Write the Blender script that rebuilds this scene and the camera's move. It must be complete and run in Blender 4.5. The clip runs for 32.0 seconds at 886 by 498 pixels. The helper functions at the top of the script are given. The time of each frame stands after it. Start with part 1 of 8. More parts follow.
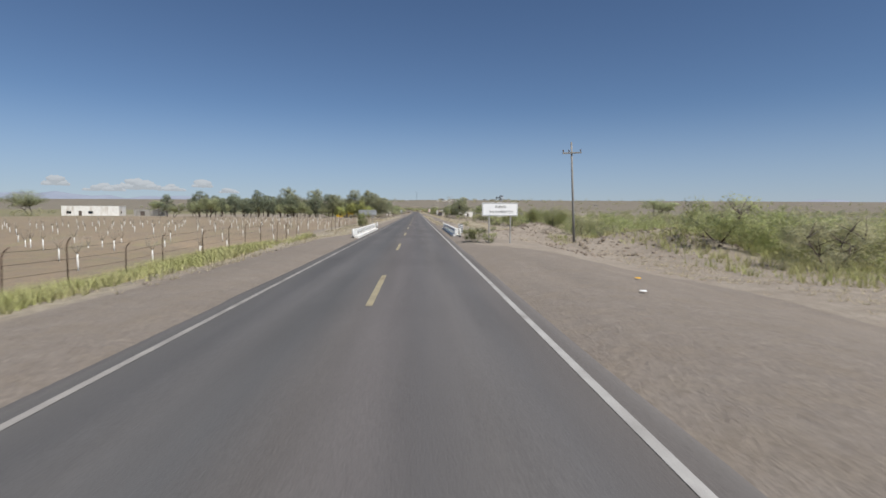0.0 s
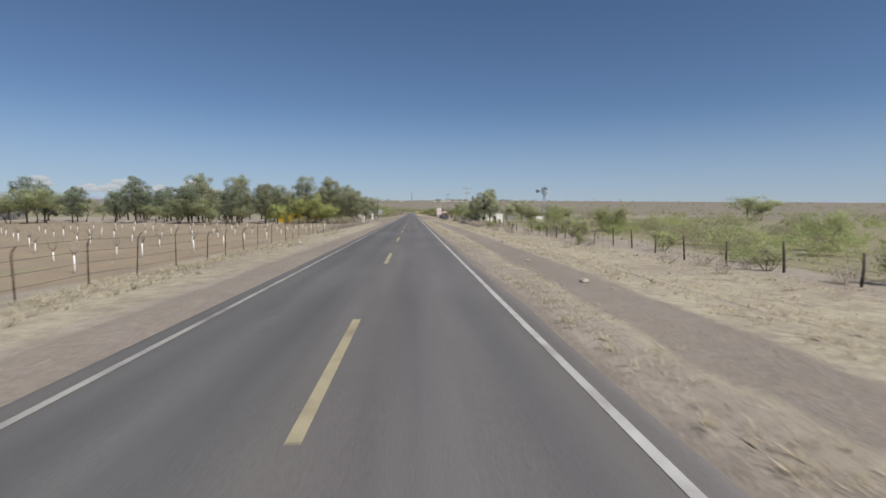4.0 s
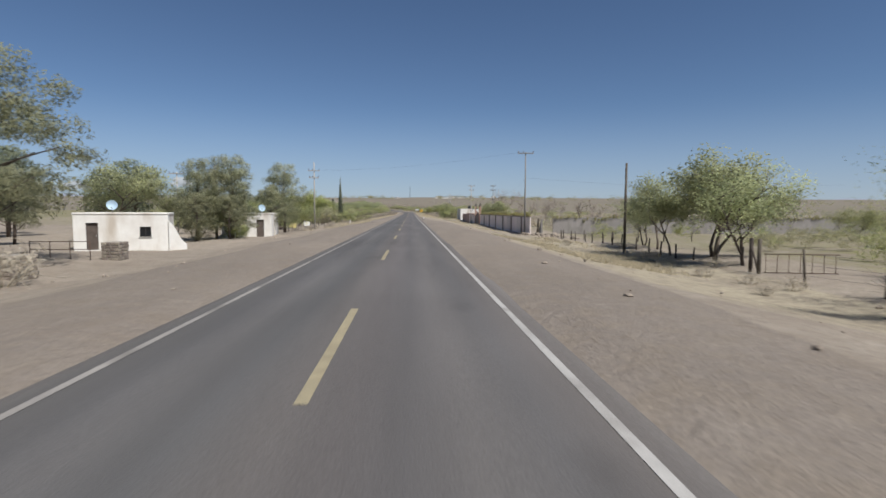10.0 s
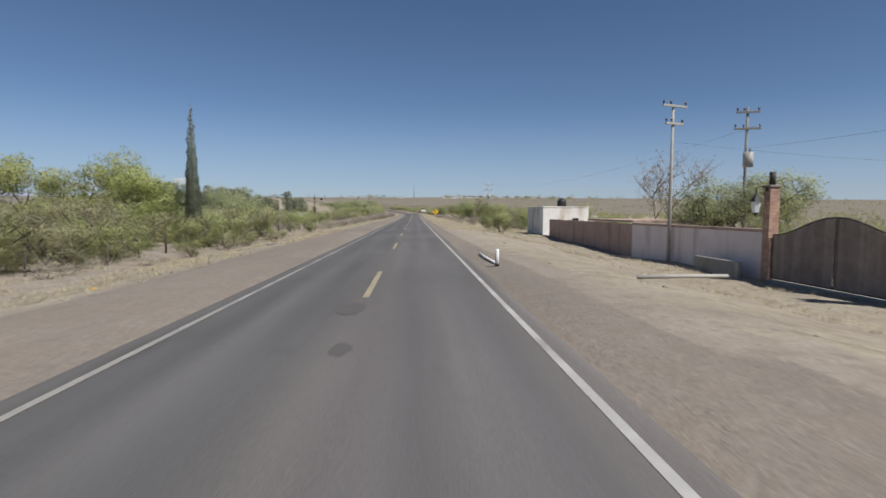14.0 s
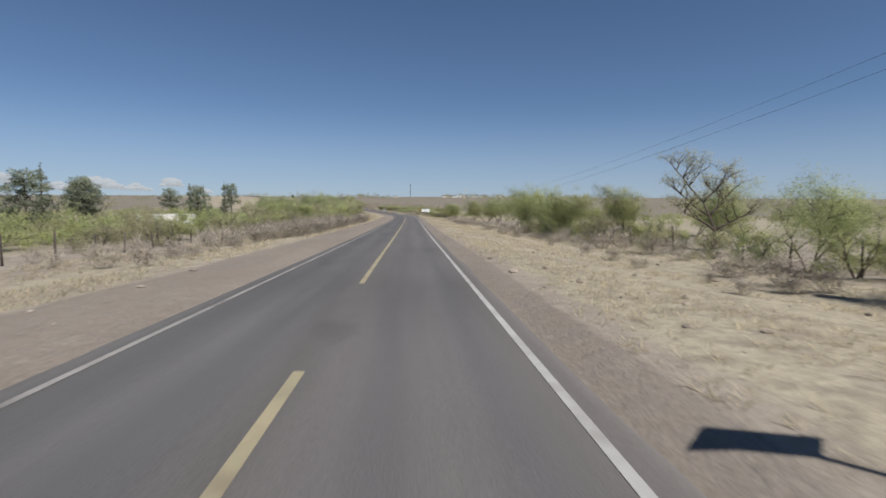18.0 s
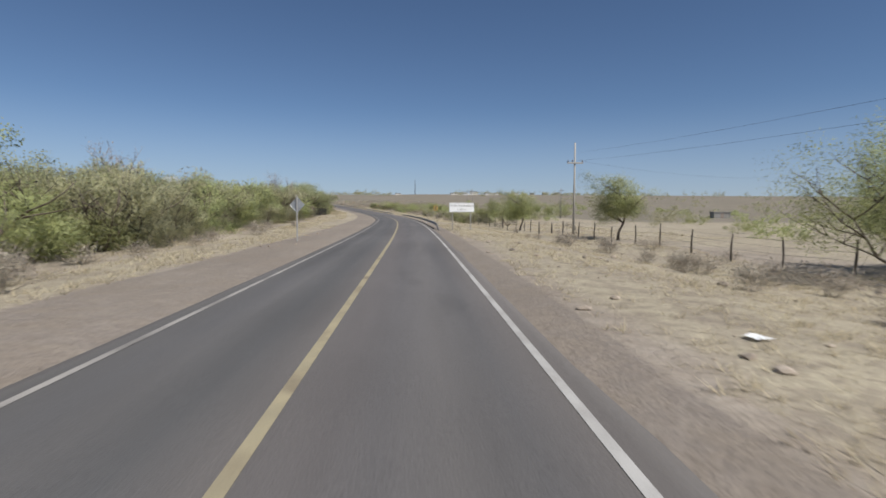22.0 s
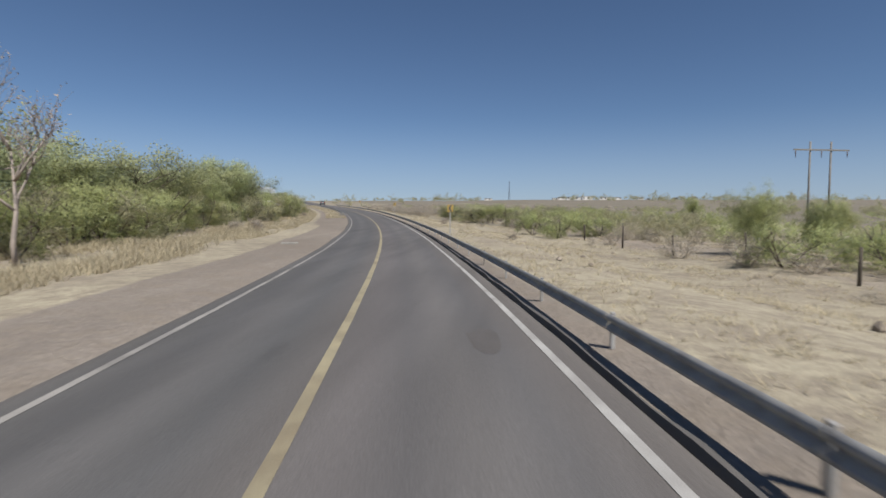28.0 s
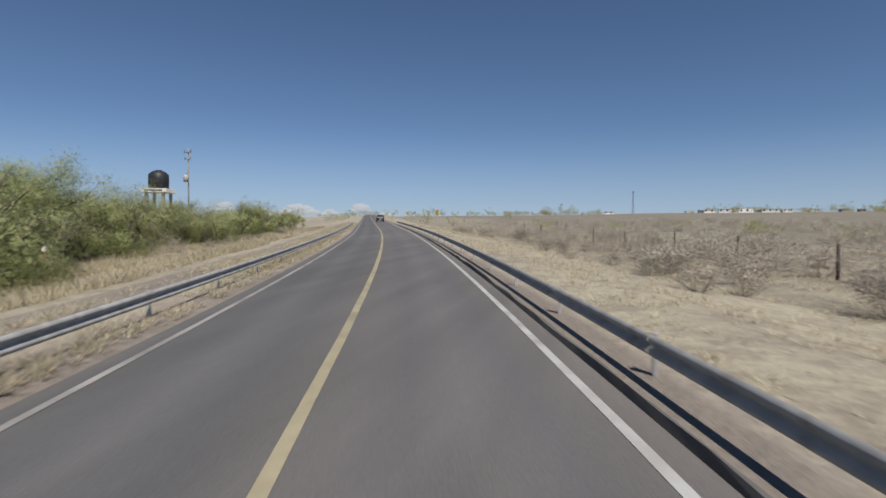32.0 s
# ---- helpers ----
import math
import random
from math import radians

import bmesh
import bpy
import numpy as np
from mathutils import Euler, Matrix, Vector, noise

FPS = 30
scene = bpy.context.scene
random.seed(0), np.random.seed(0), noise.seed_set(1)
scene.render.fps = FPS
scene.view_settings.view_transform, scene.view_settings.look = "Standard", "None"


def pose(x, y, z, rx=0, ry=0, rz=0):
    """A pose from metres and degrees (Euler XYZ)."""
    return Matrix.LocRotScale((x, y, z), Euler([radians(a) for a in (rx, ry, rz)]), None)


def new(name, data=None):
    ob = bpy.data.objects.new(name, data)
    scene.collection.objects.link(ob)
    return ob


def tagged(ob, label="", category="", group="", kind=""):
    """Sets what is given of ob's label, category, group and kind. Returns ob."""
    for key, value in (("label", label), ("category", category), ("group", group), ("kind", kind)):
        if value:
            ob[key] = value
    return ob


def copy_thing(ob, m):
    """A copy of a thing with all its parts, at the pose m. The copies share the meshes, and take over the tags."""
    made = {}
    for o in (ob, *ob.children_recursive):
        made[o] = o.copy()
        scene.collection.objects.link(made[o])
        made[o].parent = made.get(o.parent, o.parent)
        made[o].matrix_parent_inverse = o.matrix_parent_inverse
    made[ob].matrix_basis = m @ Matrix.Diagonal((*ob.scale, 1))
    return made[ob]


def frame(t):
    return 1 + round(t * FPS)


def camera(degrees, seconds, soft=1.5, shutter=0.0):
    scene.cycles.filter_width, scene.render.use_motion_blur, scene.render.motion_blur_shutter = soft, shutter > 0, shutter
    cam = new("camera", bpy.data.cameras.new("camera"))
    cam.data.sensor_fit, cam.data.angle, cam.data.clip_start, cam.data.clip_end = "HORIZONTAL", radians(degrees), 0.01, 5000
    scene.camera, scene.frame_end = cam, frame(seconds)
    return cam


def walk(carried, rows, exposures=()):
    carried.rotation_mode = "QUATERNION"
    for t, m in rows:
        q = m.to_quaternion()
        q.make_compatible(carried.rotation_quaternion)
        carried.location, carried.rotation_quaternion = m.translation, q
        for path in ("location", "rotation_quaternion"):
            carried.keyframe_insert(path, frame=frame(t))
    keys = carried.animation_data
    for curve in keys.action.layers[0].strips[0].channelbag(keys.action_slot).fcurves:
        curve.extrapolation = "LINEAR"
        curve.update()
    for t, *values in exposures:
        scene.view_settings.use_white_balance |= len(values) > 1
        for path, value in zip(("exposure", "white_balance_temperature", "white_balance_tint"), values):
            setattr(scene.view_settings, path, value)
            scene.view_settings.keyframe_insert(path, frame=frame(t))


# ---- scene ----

# ---------------------------------------------------------------- camera: carried in a vehicle along the road
cam = camera(80.2, 32.0, soft=1.6, shutter=0.12)
# seconds, x, y, z, tilt, heading
DRIVE = [
    (0.0, 0.00, 0.00, 1.900, -4.11, -2.84),
    (0.5, -0.06, 11.89, 1.898, -4.10, -3.13),
    (1.0, -0.07, 23.81, 1.899, -3.93, -3.36),
    (1.5, -0.05, 35.76, 1.902, -3.64, -3.39),
    (2.0, -0.03, 47.74, 1.907, -3.68, -3.34),
    (2.5, -0.01, 59.75, 1.911, -3.82, -3.32),
    (3.0, -0.00, 71.81, 1.912, -3.99, -3.33),
    (3.5, 0.01, 83.93, 1.912, -3.91, -3.33),
    (4.0, 0.02, 96.09, 1.912, -3.97, -3.36),
    (4.5, 0.04, 108.32, 1.911, -3.97, -3.40),
    (5.0, 0.07, 120.61, 1.911, -3.97, -3.43),
    (5.5, 0.10, 132.95, 1.910, -3.70, -3.39),
    (6.0, 0.11, 145.35, 1.910, -4.00, -3.19),
    (6.5, 0.07, 157.79, 1.908, -3.97, -3.00),
    (7.0, -0.00, 170.27, 1.906, -4.10, -2.93),
    (7.5, -0.06, 182.79, 1.904, -3.83, -3.11),
    (8.0, -0.07, 195.31, 1.903, -4.02, -3.35),
    (8.5, -0.04, 207.84, 1.902, -3.75, -3.47),
    (9.0, 0.01, 220.35, 1.901, -3.79, -3.49),
    (9.5, 0.06, 232.83, 1.899, -4.00, -3.52),
    (10.0, 0.11, 245.28, 1.897, -4.13, -3.54),
    (10.5, 0.17, 257.69, 1.896, -3.98, -3.55),
    (11.0, 0.22, 270.06, 1.895, -3.72, -3.47),
    (11.5, 0.25, 282.40, 1.891, -3.96, -3.32),
    (12.0, 0.25, 294.71, 1.886, -4.12, -3.27),
    (12.5, 0.24, 307.01, 1.882, -4.11, -3.19),
    (13.0, 0.21, 319.30, 1.880, -3.96, -3.03),
    (13.5, 0.15, 331.61, 1.881, -3.91, -3.00),
    (14.0, 0.11, 343.94, 1.884, -4.00, -3.10),
    (14.5, 0.08, 356.33, 1.887, -3.78, -3.22),
    (15.0, 0.08, 368.76, 1.889, -3.96, -3.33),
    (15.5, 0.11, 381.25, 1.890, -3.96, -3.43),
    (16.0, 0.15, 393.79, 1.890, -3.96, -3.51),
    (16.5, 0.20, 406.36, 1.892, -3.72, -3.55),
    (17.0, 0.26, 418.96, 1.893, -3.84, -3.51),
    (17.5, 0.31, 431.56, 1.893, -3.86, -3.51),
    (18.0, 0.36, 444.15, 1.892, -3.90, -3.46),
    (18.5, 0.38, 456.73, 1.893, -3.96, -3.34),
    (19.0, 0.39, 469.27, 1.896, -3.82, -3.28),
    (19.5, 0.40, 481.78, 1.907, -3.80, -3.34),
    (20.0, 0.42, 494.25, 1.930, -3.83, -3.43),
    (20.5, 0.45, 506.68, 1.967, -3.71, -3.41),
    (21.0, 0.47, 519.07, 2.018, -4.04, -3.30),
    (21.5, 0.46, 531.42, 2.086, -3.60, -3.14),
    (22.0, 0.41, 543.74, 2.172, -3.94, -2.95),
    (22.5, 0.32, 556.02, 2.277, -3.63, -2.72),
    (23.0, 0.18, 568.26, 2.394, -3.64, -2.53),
    (23.5, 0.00, 580.47, 2.512, -3.29, -2.35),
    (24.0, -0.24, 592.64, 2.619, -3.56, -1.93),
    (24.5, -0.60, 604.78, 2.709, -3.72, -1.26),
    (25.0, -1.11, 616.88, 2.785, -3.81, -0.43),
    (25.5, -1.82, 628.96, 2.858, -3.70, 0.56),
    (26.0, -2.74, 641.01, 2.938, -3.55, 1.63),
    (26.5, -3.89, 653.04, 3.036, -3.45, 2.78),
    (27.0, -5.29, 665.04, 3.159, -3.32, 3.99),
    (27.5, -6.95, 677.01, 3.311, -3.30, 5.20),
    (28.0, -8.85, 688.95, 3.499, -3.01, 6.37),
    (28.5, -11.00, 700.84, 3.727, -2.89, 7.56),
    (29.0, -13.40, 712.67, 3.998, -2.52, 8.79),
    (29.5, -16.05, 724.45, 4.313, -2.50, 10.03),
    (30.0, -18.95, 736.15, 4.675, -2.12, 11.25),
    (30.5, -22.08, 747.76, 5.085, -2.03, 12.45),
    (31.0, -25.46, 759.28, 5.539, -1.68, 13.68),
    (31.5, -29.08, 770.68, 6.037, -1.42, 14.95),
    (32.0, -32.94, 781.97, 6.572, -1.37, 16.27),
]
LEAN = 0.23
walk(cam, [(t, pose(x, y, z, 90 + tilt, 0, head) @ pose(0, 0, 0, 0, 0, LEAN)) for t, x, y, z, tilt, head in DRIVE])

# ---------------------------------------------------------------- light: clear noon sky, sun high behind and to the right
SUN_EL, SUN_AZ = 54.0, 138.0          # azimuth clockwise from +y
world = bpy.data.worlds.new("sky")
scene.world = world
world.use_nodes = True
wn = world.node_tree
wn.nodes.clear()
sky = wn.nodes.new("ShaderNodeTexSky")
sky.sky_type = "NISHITA"
sky.sun_disc = False
sky.sun_elevation = radians(SUN_EL)
sky.sun_rotation = radians(SUN_AZ)
sky.altitude = 900.0
sky.air_density, sky.dust_density, sky.ozone_density = 0.85, 0.0, 1.7
wbg = wn.nodes.new("ShaderNodeBackground")
wbg.inputs["Strength"].default_value = 0.057
wout = wn.nodes.new("ShaderNodeOutputWorld")
tint = wn.nodes.new("ShaderNodeMix")
tint.data_type, tint.blend_type = "RGBA", "MULTIPLY"
tint.inputs[0].default_value = 1.0
tint.inputs[7].default_value = (0.84, 0.935, 1.04, 1)          # white balance of the sky's light
wn.links.new(sky.outputs[0], tint.inputs[6])
up = wn.nodes.new("ShaderNodeSeparateXYZ")
way = wn.nodes.new("ShaderNodeTexCoord")
wn.links.new(way.outputs["Generated"], up.inputs[0])
low = wn.nodes.new("ShaderNodeMapRange")          # dust haze thickens towards the horizon, all round
low.interpolation_type = "SMOOTHSTEP"
low.inputs[1].default_value, low.inputs[2].default_value, low.inputs[3].default_value, low.inputs[4].default_value = -0.02, 0.20, 0.62, 0.0
wn.links.new(up.outputs[2], low.inputs[0])
haze = wn.nodes.new("ShaderNodeMix")
haze.data_type = "RGBA"
haze.inputs[7].default_value = (4.55, 5.35, 7.2, 1)
wn.links.new(low.outputs[0], haze.inputs[0])
wn.links.new(tint.outputs[2], haze.inputs[6])
wn.links.new(haze.outputs[2], wbg.inputs[0])
wn.links.new(wbg.outputs[0], wout.inputs[0])
sun_data = bpy.data.lights.new("sun", "SUN")
sun_data.energy = 4.1
sun_data.angle = radians(0.53)
sun_data.color = (1.0, 0.975, 0.93)
sun = new("sun", sun_data)
_az, _el = radians(SUN_AZ), radians(SUN_EL)
_to_sun = Vector((math.sin(_az) * math.cos(_el), math.cos(_az) * math.cos(_el), math.sin(_el)))
sun.matrix_world = Matrix.Translation((0, -60, 120)) @ _to_sun.to_track_quat("Z", "Y").to_matrix().to_4x4()
scene.view_settings.exposure = 0.40

# ---------------------------------------------------------------- materials
MATS = {}


def material(name, c1, c2=None, rough=0.85, scale=3.0, bump=0.0, bump_scale=40.0, metal=0.0, fine=0.0, random_amount=0.0,
             island=0.0, translucent=0.0, spec=0.3, stain=None, gaps=0.0):
    """Two-tone noise material: c1 and c2 mixed by large noise, fine grain, relief, and a tint that varies from piece to piece."""
    if name in MATS:
        return MATS[name]
    m = bpy.data.materials.new(name)
    m.use_nodes = True
    nt = m.node_tree
    b = nt.nodes["Principled BSDF"]
    b.inputs["Roughness"].default_value = rough
    b.inputs["Metallic"].default_value = metal
    b.inputs["Specular IOR Level"].default_value = spec
    L = nt.links.new
    tc = nt.nodes.new("ShaderNodeTexCoord")
    c2 = c2 or tuple(0.8 * v for v in c1)
    n1 = nt.nodes.new("ShaderNodeTexNoise")
    n1.inputs["Scale"].default_value = scale
    n1.inputs["Detail"].default_value = 5
    n1.inputs["Roughness"].default_value = 0.62
    L(tc.outputs["Object"], n1.inputs["Vector"])
    ramp = nt.nodes.new("ShaderNodeValToRGB")
    ramp.color_ramp.elements[0].position, ramp.color_ramp.elements[1].position = 0.36, 0.64
    ramp.color_ramp.elements[0].color = (*c1, 1)
    ramp.color_ramp.elements[1].color = (*c2, 1)
    L(n1.outputs["Fac"], ramp.inputs[0])
    col = ramp.outputs[0]
    if stain:
        n3 = nt.nodes.new("ShaderNodeTexNoise")
        n3.inputs["Scale"].default_value = scale * 0.35
        n3.inputs["Detail"].default_value = 7
        mp = nt.nodes.new("ShaderNodeMapping")
        mp.inputs["Scale"].default_value = (2.2, 2.2, 0.5)
        L(tc.outputs["Object"], mp.inputs[0])
        L(mp.outputs[0], n3.inputs["Vector"])
        r3 = nt.nodes.new("ShaderNodeMapRange")
        r3.inputs[1].default_value, r3.inputs[2].default_value = 0.52, 0.72
        L(n3.outputs["Fac"], r3.inputs[0])
        mx = nt.nodes.new("ShaderNodeMix")
        mx.data_type = "RGBA"
        L(r3.outputs[0], mx.inputs[0])
        L(col, mx.inputs[6])
        mx.inputs[7].default_value = (*stain, 1)
        col = mx.outputs[2]
    if fine:
        n2 = nt.nodes.new("ShaderNodeTexNoise")
        n2.inputs["Scale"].default_value = bump_scale * 2
        n2.inputs["Detail"].default_value = 3
        L(tc.outputs["Object"], n2.inputs["Vector"])
        r2 = nt.nodes.new("ShaderNodeMapRange")
        r2.inputs[1].default_value, r2.inputs[2].default_value = 0.3, 0.7
        r2.inputs[3].default_value, r2.inputs[4].default_value = 1 - fine, 1 + fine
        L(n2.outputs["Fac"], r2.inputs[0])
        hs = nt.nodes.new("ShaderNodeHueSaturation")
        L(col, hs.inputs["Color"])
        L(r2.outputs[0], hs.inputs["Value"])
        col = hs.outputs[0]
    if random_amount or island:
        hs = nt.nodes.new("ShaderNodeHueSaturation")
        L(col, hs.inputs["Color"])
        total = None
        if random_amount:
            oi = nt.nodes.new("ShaderNodeObjectInfo")
            r4 = nt.nodes.new("ShaderNodeMapRange")
            r4.inputs[3].default_value, r4.inputs[4].default_value = 1 - random_amount, 1 + random_amount
            L(oi.outputs["Random"], r4.inputs[0])
            total = r4.outputs[0]
            r6 = nt.nodes.new("ShaderNodeMapRange")
            r6.inputs[3].default_value, r6.inputs[4].default_value = 0.5 - random_amount * 0.06, 0.5 + random_amount * 0.06
            L(oi.outputs["Random"], r6.inputs[0])
            L(r6.outputs[0], hs.inputs["Hue"])
        if island:
            ge = nt.nodes.new("ShaderNodeNewGeometry")
            r5 = nt.nodes.new("ShaderNodeMapRange")
            r5.inputs[3].default_value, r5.inputs[4].default_value = 1 - island, 1 + island
            L(ge.outputs["Random Per Island"], r5.inputs[0])
            if total is not None:
                mu = nt.nodes.new("ShaderNodeMath")
                mu.operation = "MULTIPLY"
                L(total, mu.inputs[0])
                L(r5.outputs[0], mu.inputs[1])
                total = mu.outputs[0]
            else:
                total = r5.outputs[0]
        L(total, hs.inputs["Value"])
        col = hs.outputs[0]
    L(col, b.inputs["Base Color"])
    if bump:
        nb = nt.nodes.new("ShaderNodeTexNoise")
        nb.inputs["Scale"].default_value = bump_scale
        nb.inputs["Detail"].default_value = 6
        L(tc.outputs["Object"], nb.inputs["Vector"])
        bp = nt.nodes.new("ShaderNodeBump")
        bp.inputs["Strength"].default_value = bump
        bp.inputs["Distance"].default_value = 0.05
        L(nb.outputs["Fac"], bp.inputs["Height"])
        L(bp.outputs[0], b.inputs["Normal"])
    surface = b.outputs[0]
    if translucent:
        tr = nt.nodes.new("ShaderNodeBsdfTranslucent")
        L(col, tr.inputs[0])
        ms = nt.nodes.new("ShaderNodeMixShader")
        ms.inputs[0].default_value = translucent
        L(b.outputs[0], ms.inputs[1])
        L(tr.outputs[0], ms.inputs[2])
        surface = ms.outputs[0]
    if gaps:
        # each spray is a cluster of small leaflets with daylight between them
        ng = nt.nodes.new("ShaderNodeTexNoise")
        ng.inputs["Scale"].default_value = 48.0
        ng.inputs["Detail"].default_value = 2
        L(tc.outputs["Object"], ng.inputs["Vector"])
        rg = nt.nodes.new("ShaderNodeMapRange")
        rg.inputs[1].default_value, rg.inputs[2].default_value = 0.5 + gaps * 0.2 - 0.06, 0.5 + gaps * 0.2 + 0.06
        L(ng.outputs["Fac"], rg.inputs[0])
        tp = nt.nodes.new("ShaderNodeBsdfTransparent")
        mg = nt.nodes.new("ShaderNodeMixShader")
        L(rg.outputs[0], mg.inputs[0])
        L(tp.outputs[0], mg.inputs[1])
        L(surface, mg.inputs[2])
        surface = mg.outputs[0]
    L(surface, nt.nodes["Material Output"].inputs[0])
    MATS[name] = m
    return m


M_WHITE = material("white_paint", (0.785, 0.775, 0.746), (0.687, 0.667, 0.619), 0.7, 2.0, 0.25, 30, fine=0.06, stain=(0.510, 0.461, 0.392))
M_PLASTER = material("white_plaster", (0.765, 0.746, 0.706), (0.667, 0.637, 0.589), 0.9, 0.9, 0.35, 25, fine=0.05, stain=(0.491, 0.432, 0.363))
M_PINK = material("pale_plaster", (0.794, 0.688, 0.645), (0.707, 0.614, 0.570), 0.9, 0.8, 0.3, 25, fine=0.05, stain=(0.446, 0.384, 0.353))
M_GREYWALL = material("grey_render", (0.285, 0.262, 0.246), (0.222, 0.206, 0.190), 0.92, 0.9, 0.4, 20, fine=0.07, stain=(0.159, 0.143, 0.126))
M_PILLAR = material("brown_pillar", (0.291, 0.236, 0.205), (0.236, 0.192, 0.167), 0.9, 2.0, 0.4, 25, fine=0.08)
M_BROWNWALL = material("terracotta_render", (0.459, 0.329, 0.267), (0.397, 0.279, 0.223), 0.9, 1.2, 0.35, 22, fine=0.06, stain=(0.298, 0.211, 0.174))
M_BRICK = material("red_brick", (0.471, 0.304, 0.229), (0.384, 0.236, 0.174), 0.9, 3.0, 0.4, 40, fine=0.08, random_amount=0.18)
M_MORTAR = material("mortar", (0.332, 0.301, 0.262), None, 0.95, 4.0, 0.3, 40)
M_YELLOW = material("yellow_paint", (0.785, 0.510, 0.030), (0.706, 0.441, 0.030), 0.75, 1.0, 0.2, 25, fine=0.05)
M_STONE = material("field_stone", (0.269, 0.229, 0.190), (0.190, 0.162, 0.134), 0.92, 3.0, 0.5, 15, random_amount=0.3)
M_CONC = material("concrete", (0.332, 0.316, 0.285), (0.262, 0.246, 0.222), 0.9, 1.5, 0.35, 30, fine=0.07, stain=(0.198, 0.182, 0.159))
M_GALV = material("galvanised_steel", (0.400, 0.388, 0.370), (0.315, 0.305, 0.292), 0.7, 4.0, 0.1, 30, metal=0.12, fine=0.06, stain=(0.24, 0.215, 0.19))
M_DARKMETAL = material("dark_metal", (0.05, 0.048, 0.045), (0.035, 0.033, 0.03), 0.6, 4.0, 0.15, 40, metal=0.3)
M_RUST = material("rusty_steel", (0.126, 0.079, 0.056), (0.079, 0.051, 0.040), 0.8, 6.0, 0.3, 50, metal=0.2, random_amount=0.2)
M_POST = material("weathered_wood_post", (0.103, 0.083, 0.068), (0.063, 0.051, 0.042), 0.9, 4.0, 0.5, 40, fine=0.1, random_amount=0.35)
M_POLE = material("grey_pole_wood", (0.236, 0.224, 0.208), (0.178, 0.168, 0.155), 0.88, 2.0, 0.4, 35, fine=0.08, random_amount=0.15)
M_POLE_CONC = material("pole_concrete", (0.396, 0.372, 0.332), (0.332, 0.309, 0.277), 0.88, 2.0, 0.2, 35, fine=0.06)
M_GATEWOOD = material("gate_wood", (0.310, 0.248, 0.205), (0.236, 0.186, 0.155), 0.75, 2.0, 0.3, 30, fine=0.1, random_amount=0.15)
M_SIGN = material("sign_white", (0.785, 0.785, 0.775), (0.735, 0.735, 0.725), 0.4, 2.0)
M_SIGNBLACK = material("sign_black", (0.02, 0.02, 0.022), None, 0.5, 2.0)
M_SIGNRED = material("sign_red", (0.682, 0.025, 0.025), None, 0.45, 2.0)
M_SIGNFADED = material("faded_yellow_board", (0.420, 0.285, 0.080), (0.360, 0.245, 0.075), 0.5, 2.0)
M_FADEDBLACK = material("bleached_black", (0.105, 0.099, 0.097), (0.081, 0.077, 0.074), 0.5, 2.0)
M_SIGNYELLOW = material("sign_yellow", (0.815, 0.441, 0.010), (0.746, 0.392, 0.010), 0.4, 2.0)
M_LEMON = material("sun_bleached_yellow", (0.640, 0.560, 0.215), (0.580, 0.500, 0.190), 0.6, 2.0, stain=(0.42, 0.36, 0.17))
M_SIGNBACK = material("sign_back_aluminium", (0.5, 0.51, 0.52), (0.42, 0.43, 0.44), 0.5, 3.0, metal=0.6)
M_LINEW = material("road_paint_white", (0.412, 0.396, 0.372), (0.316, 0.301, 0.281), 0.75, 1.2, 0.15, 60, fine=0.15, stain=(0.222, 0.206, 0.190))
M_LINEDUST = material("dusty_white_paint", (0.312, 0.291, 0.265), (0.229, 0.213, 0.198), 0.8, 0.8, 0.15, 60, fine=0.15, stain=(0.156, 0.144, 0.130))
M_LINEY = material("road_paint_yellow", (0.330, 0.282, 0.180), (0.262, 0.228, 0.152), 0.75, 1.2, 0.15, 60, fine=0.15, stain=(0.186, 0.151, 0.102))
M_GLASSDARK = material("dark_window_glass", (0.02, 0.022, 0.025), None, 0.12, 1.0, spec=0.6)
M_CERAMIC = material("brown_ceramic", (0.12, 0.07, 0.05), None, 0.3, 2.0)
M_DISH = material("pale_blue_enamel", (0.430, 0.560, 0.660), (0.370, 0.500, 0.600), 0.5, 2.0)
M_DOOR = material("dark_plank_door", (0.120, 0.095, 0.080), (0.085, 0.068, 0.058), 0.8, 3.0, 0.3, 30, fine=0.1)
M_WIRE = material("wire", (0.06, 0.06, 0.06), None, 0.5, 2.0, metal=0.4)
M_TANK = material("black_plastic", (0.02, 0.02, 0.022), (0.03, 0.03, 0.03), 0.5, 3.0)
M_BARK = material("bark", (0.143, 0.114, 0.092), (0.093, 0.074, 0.060), 0.95, 6.0, 0.6, 30, fine=0.1, random_amount=0.2)
M_BARKPALE = material("pale_bark", (0.174, 0.143, 0.114), (0.119, 0.094, 0.079), 0.95, 6.0, 0.6, 30, fine=0.1, random_amount=0.2)
M_TWIG = material("dry_twig", (0.455, 0.398, 0.325), (0.375, 0.325, 0.265), 0.95, 3.0, random_amount=0.2, island=0.2, translucent=0.25, gaps=0.05)
M_TWIGPALE = material("pale_twig", (0.345, 0.287, 0.241), (0.253, 0.213, 0.184), 0.95, 3.0, island=0.25)
M_PINE = material("pine_foliage", (0.415, 0.420, 0.262), (0.345, 0.352, 0.218), 0.8, 0.8, random_amount=0.12, island=0.10, translucent=0.52, gaps=-0.15)
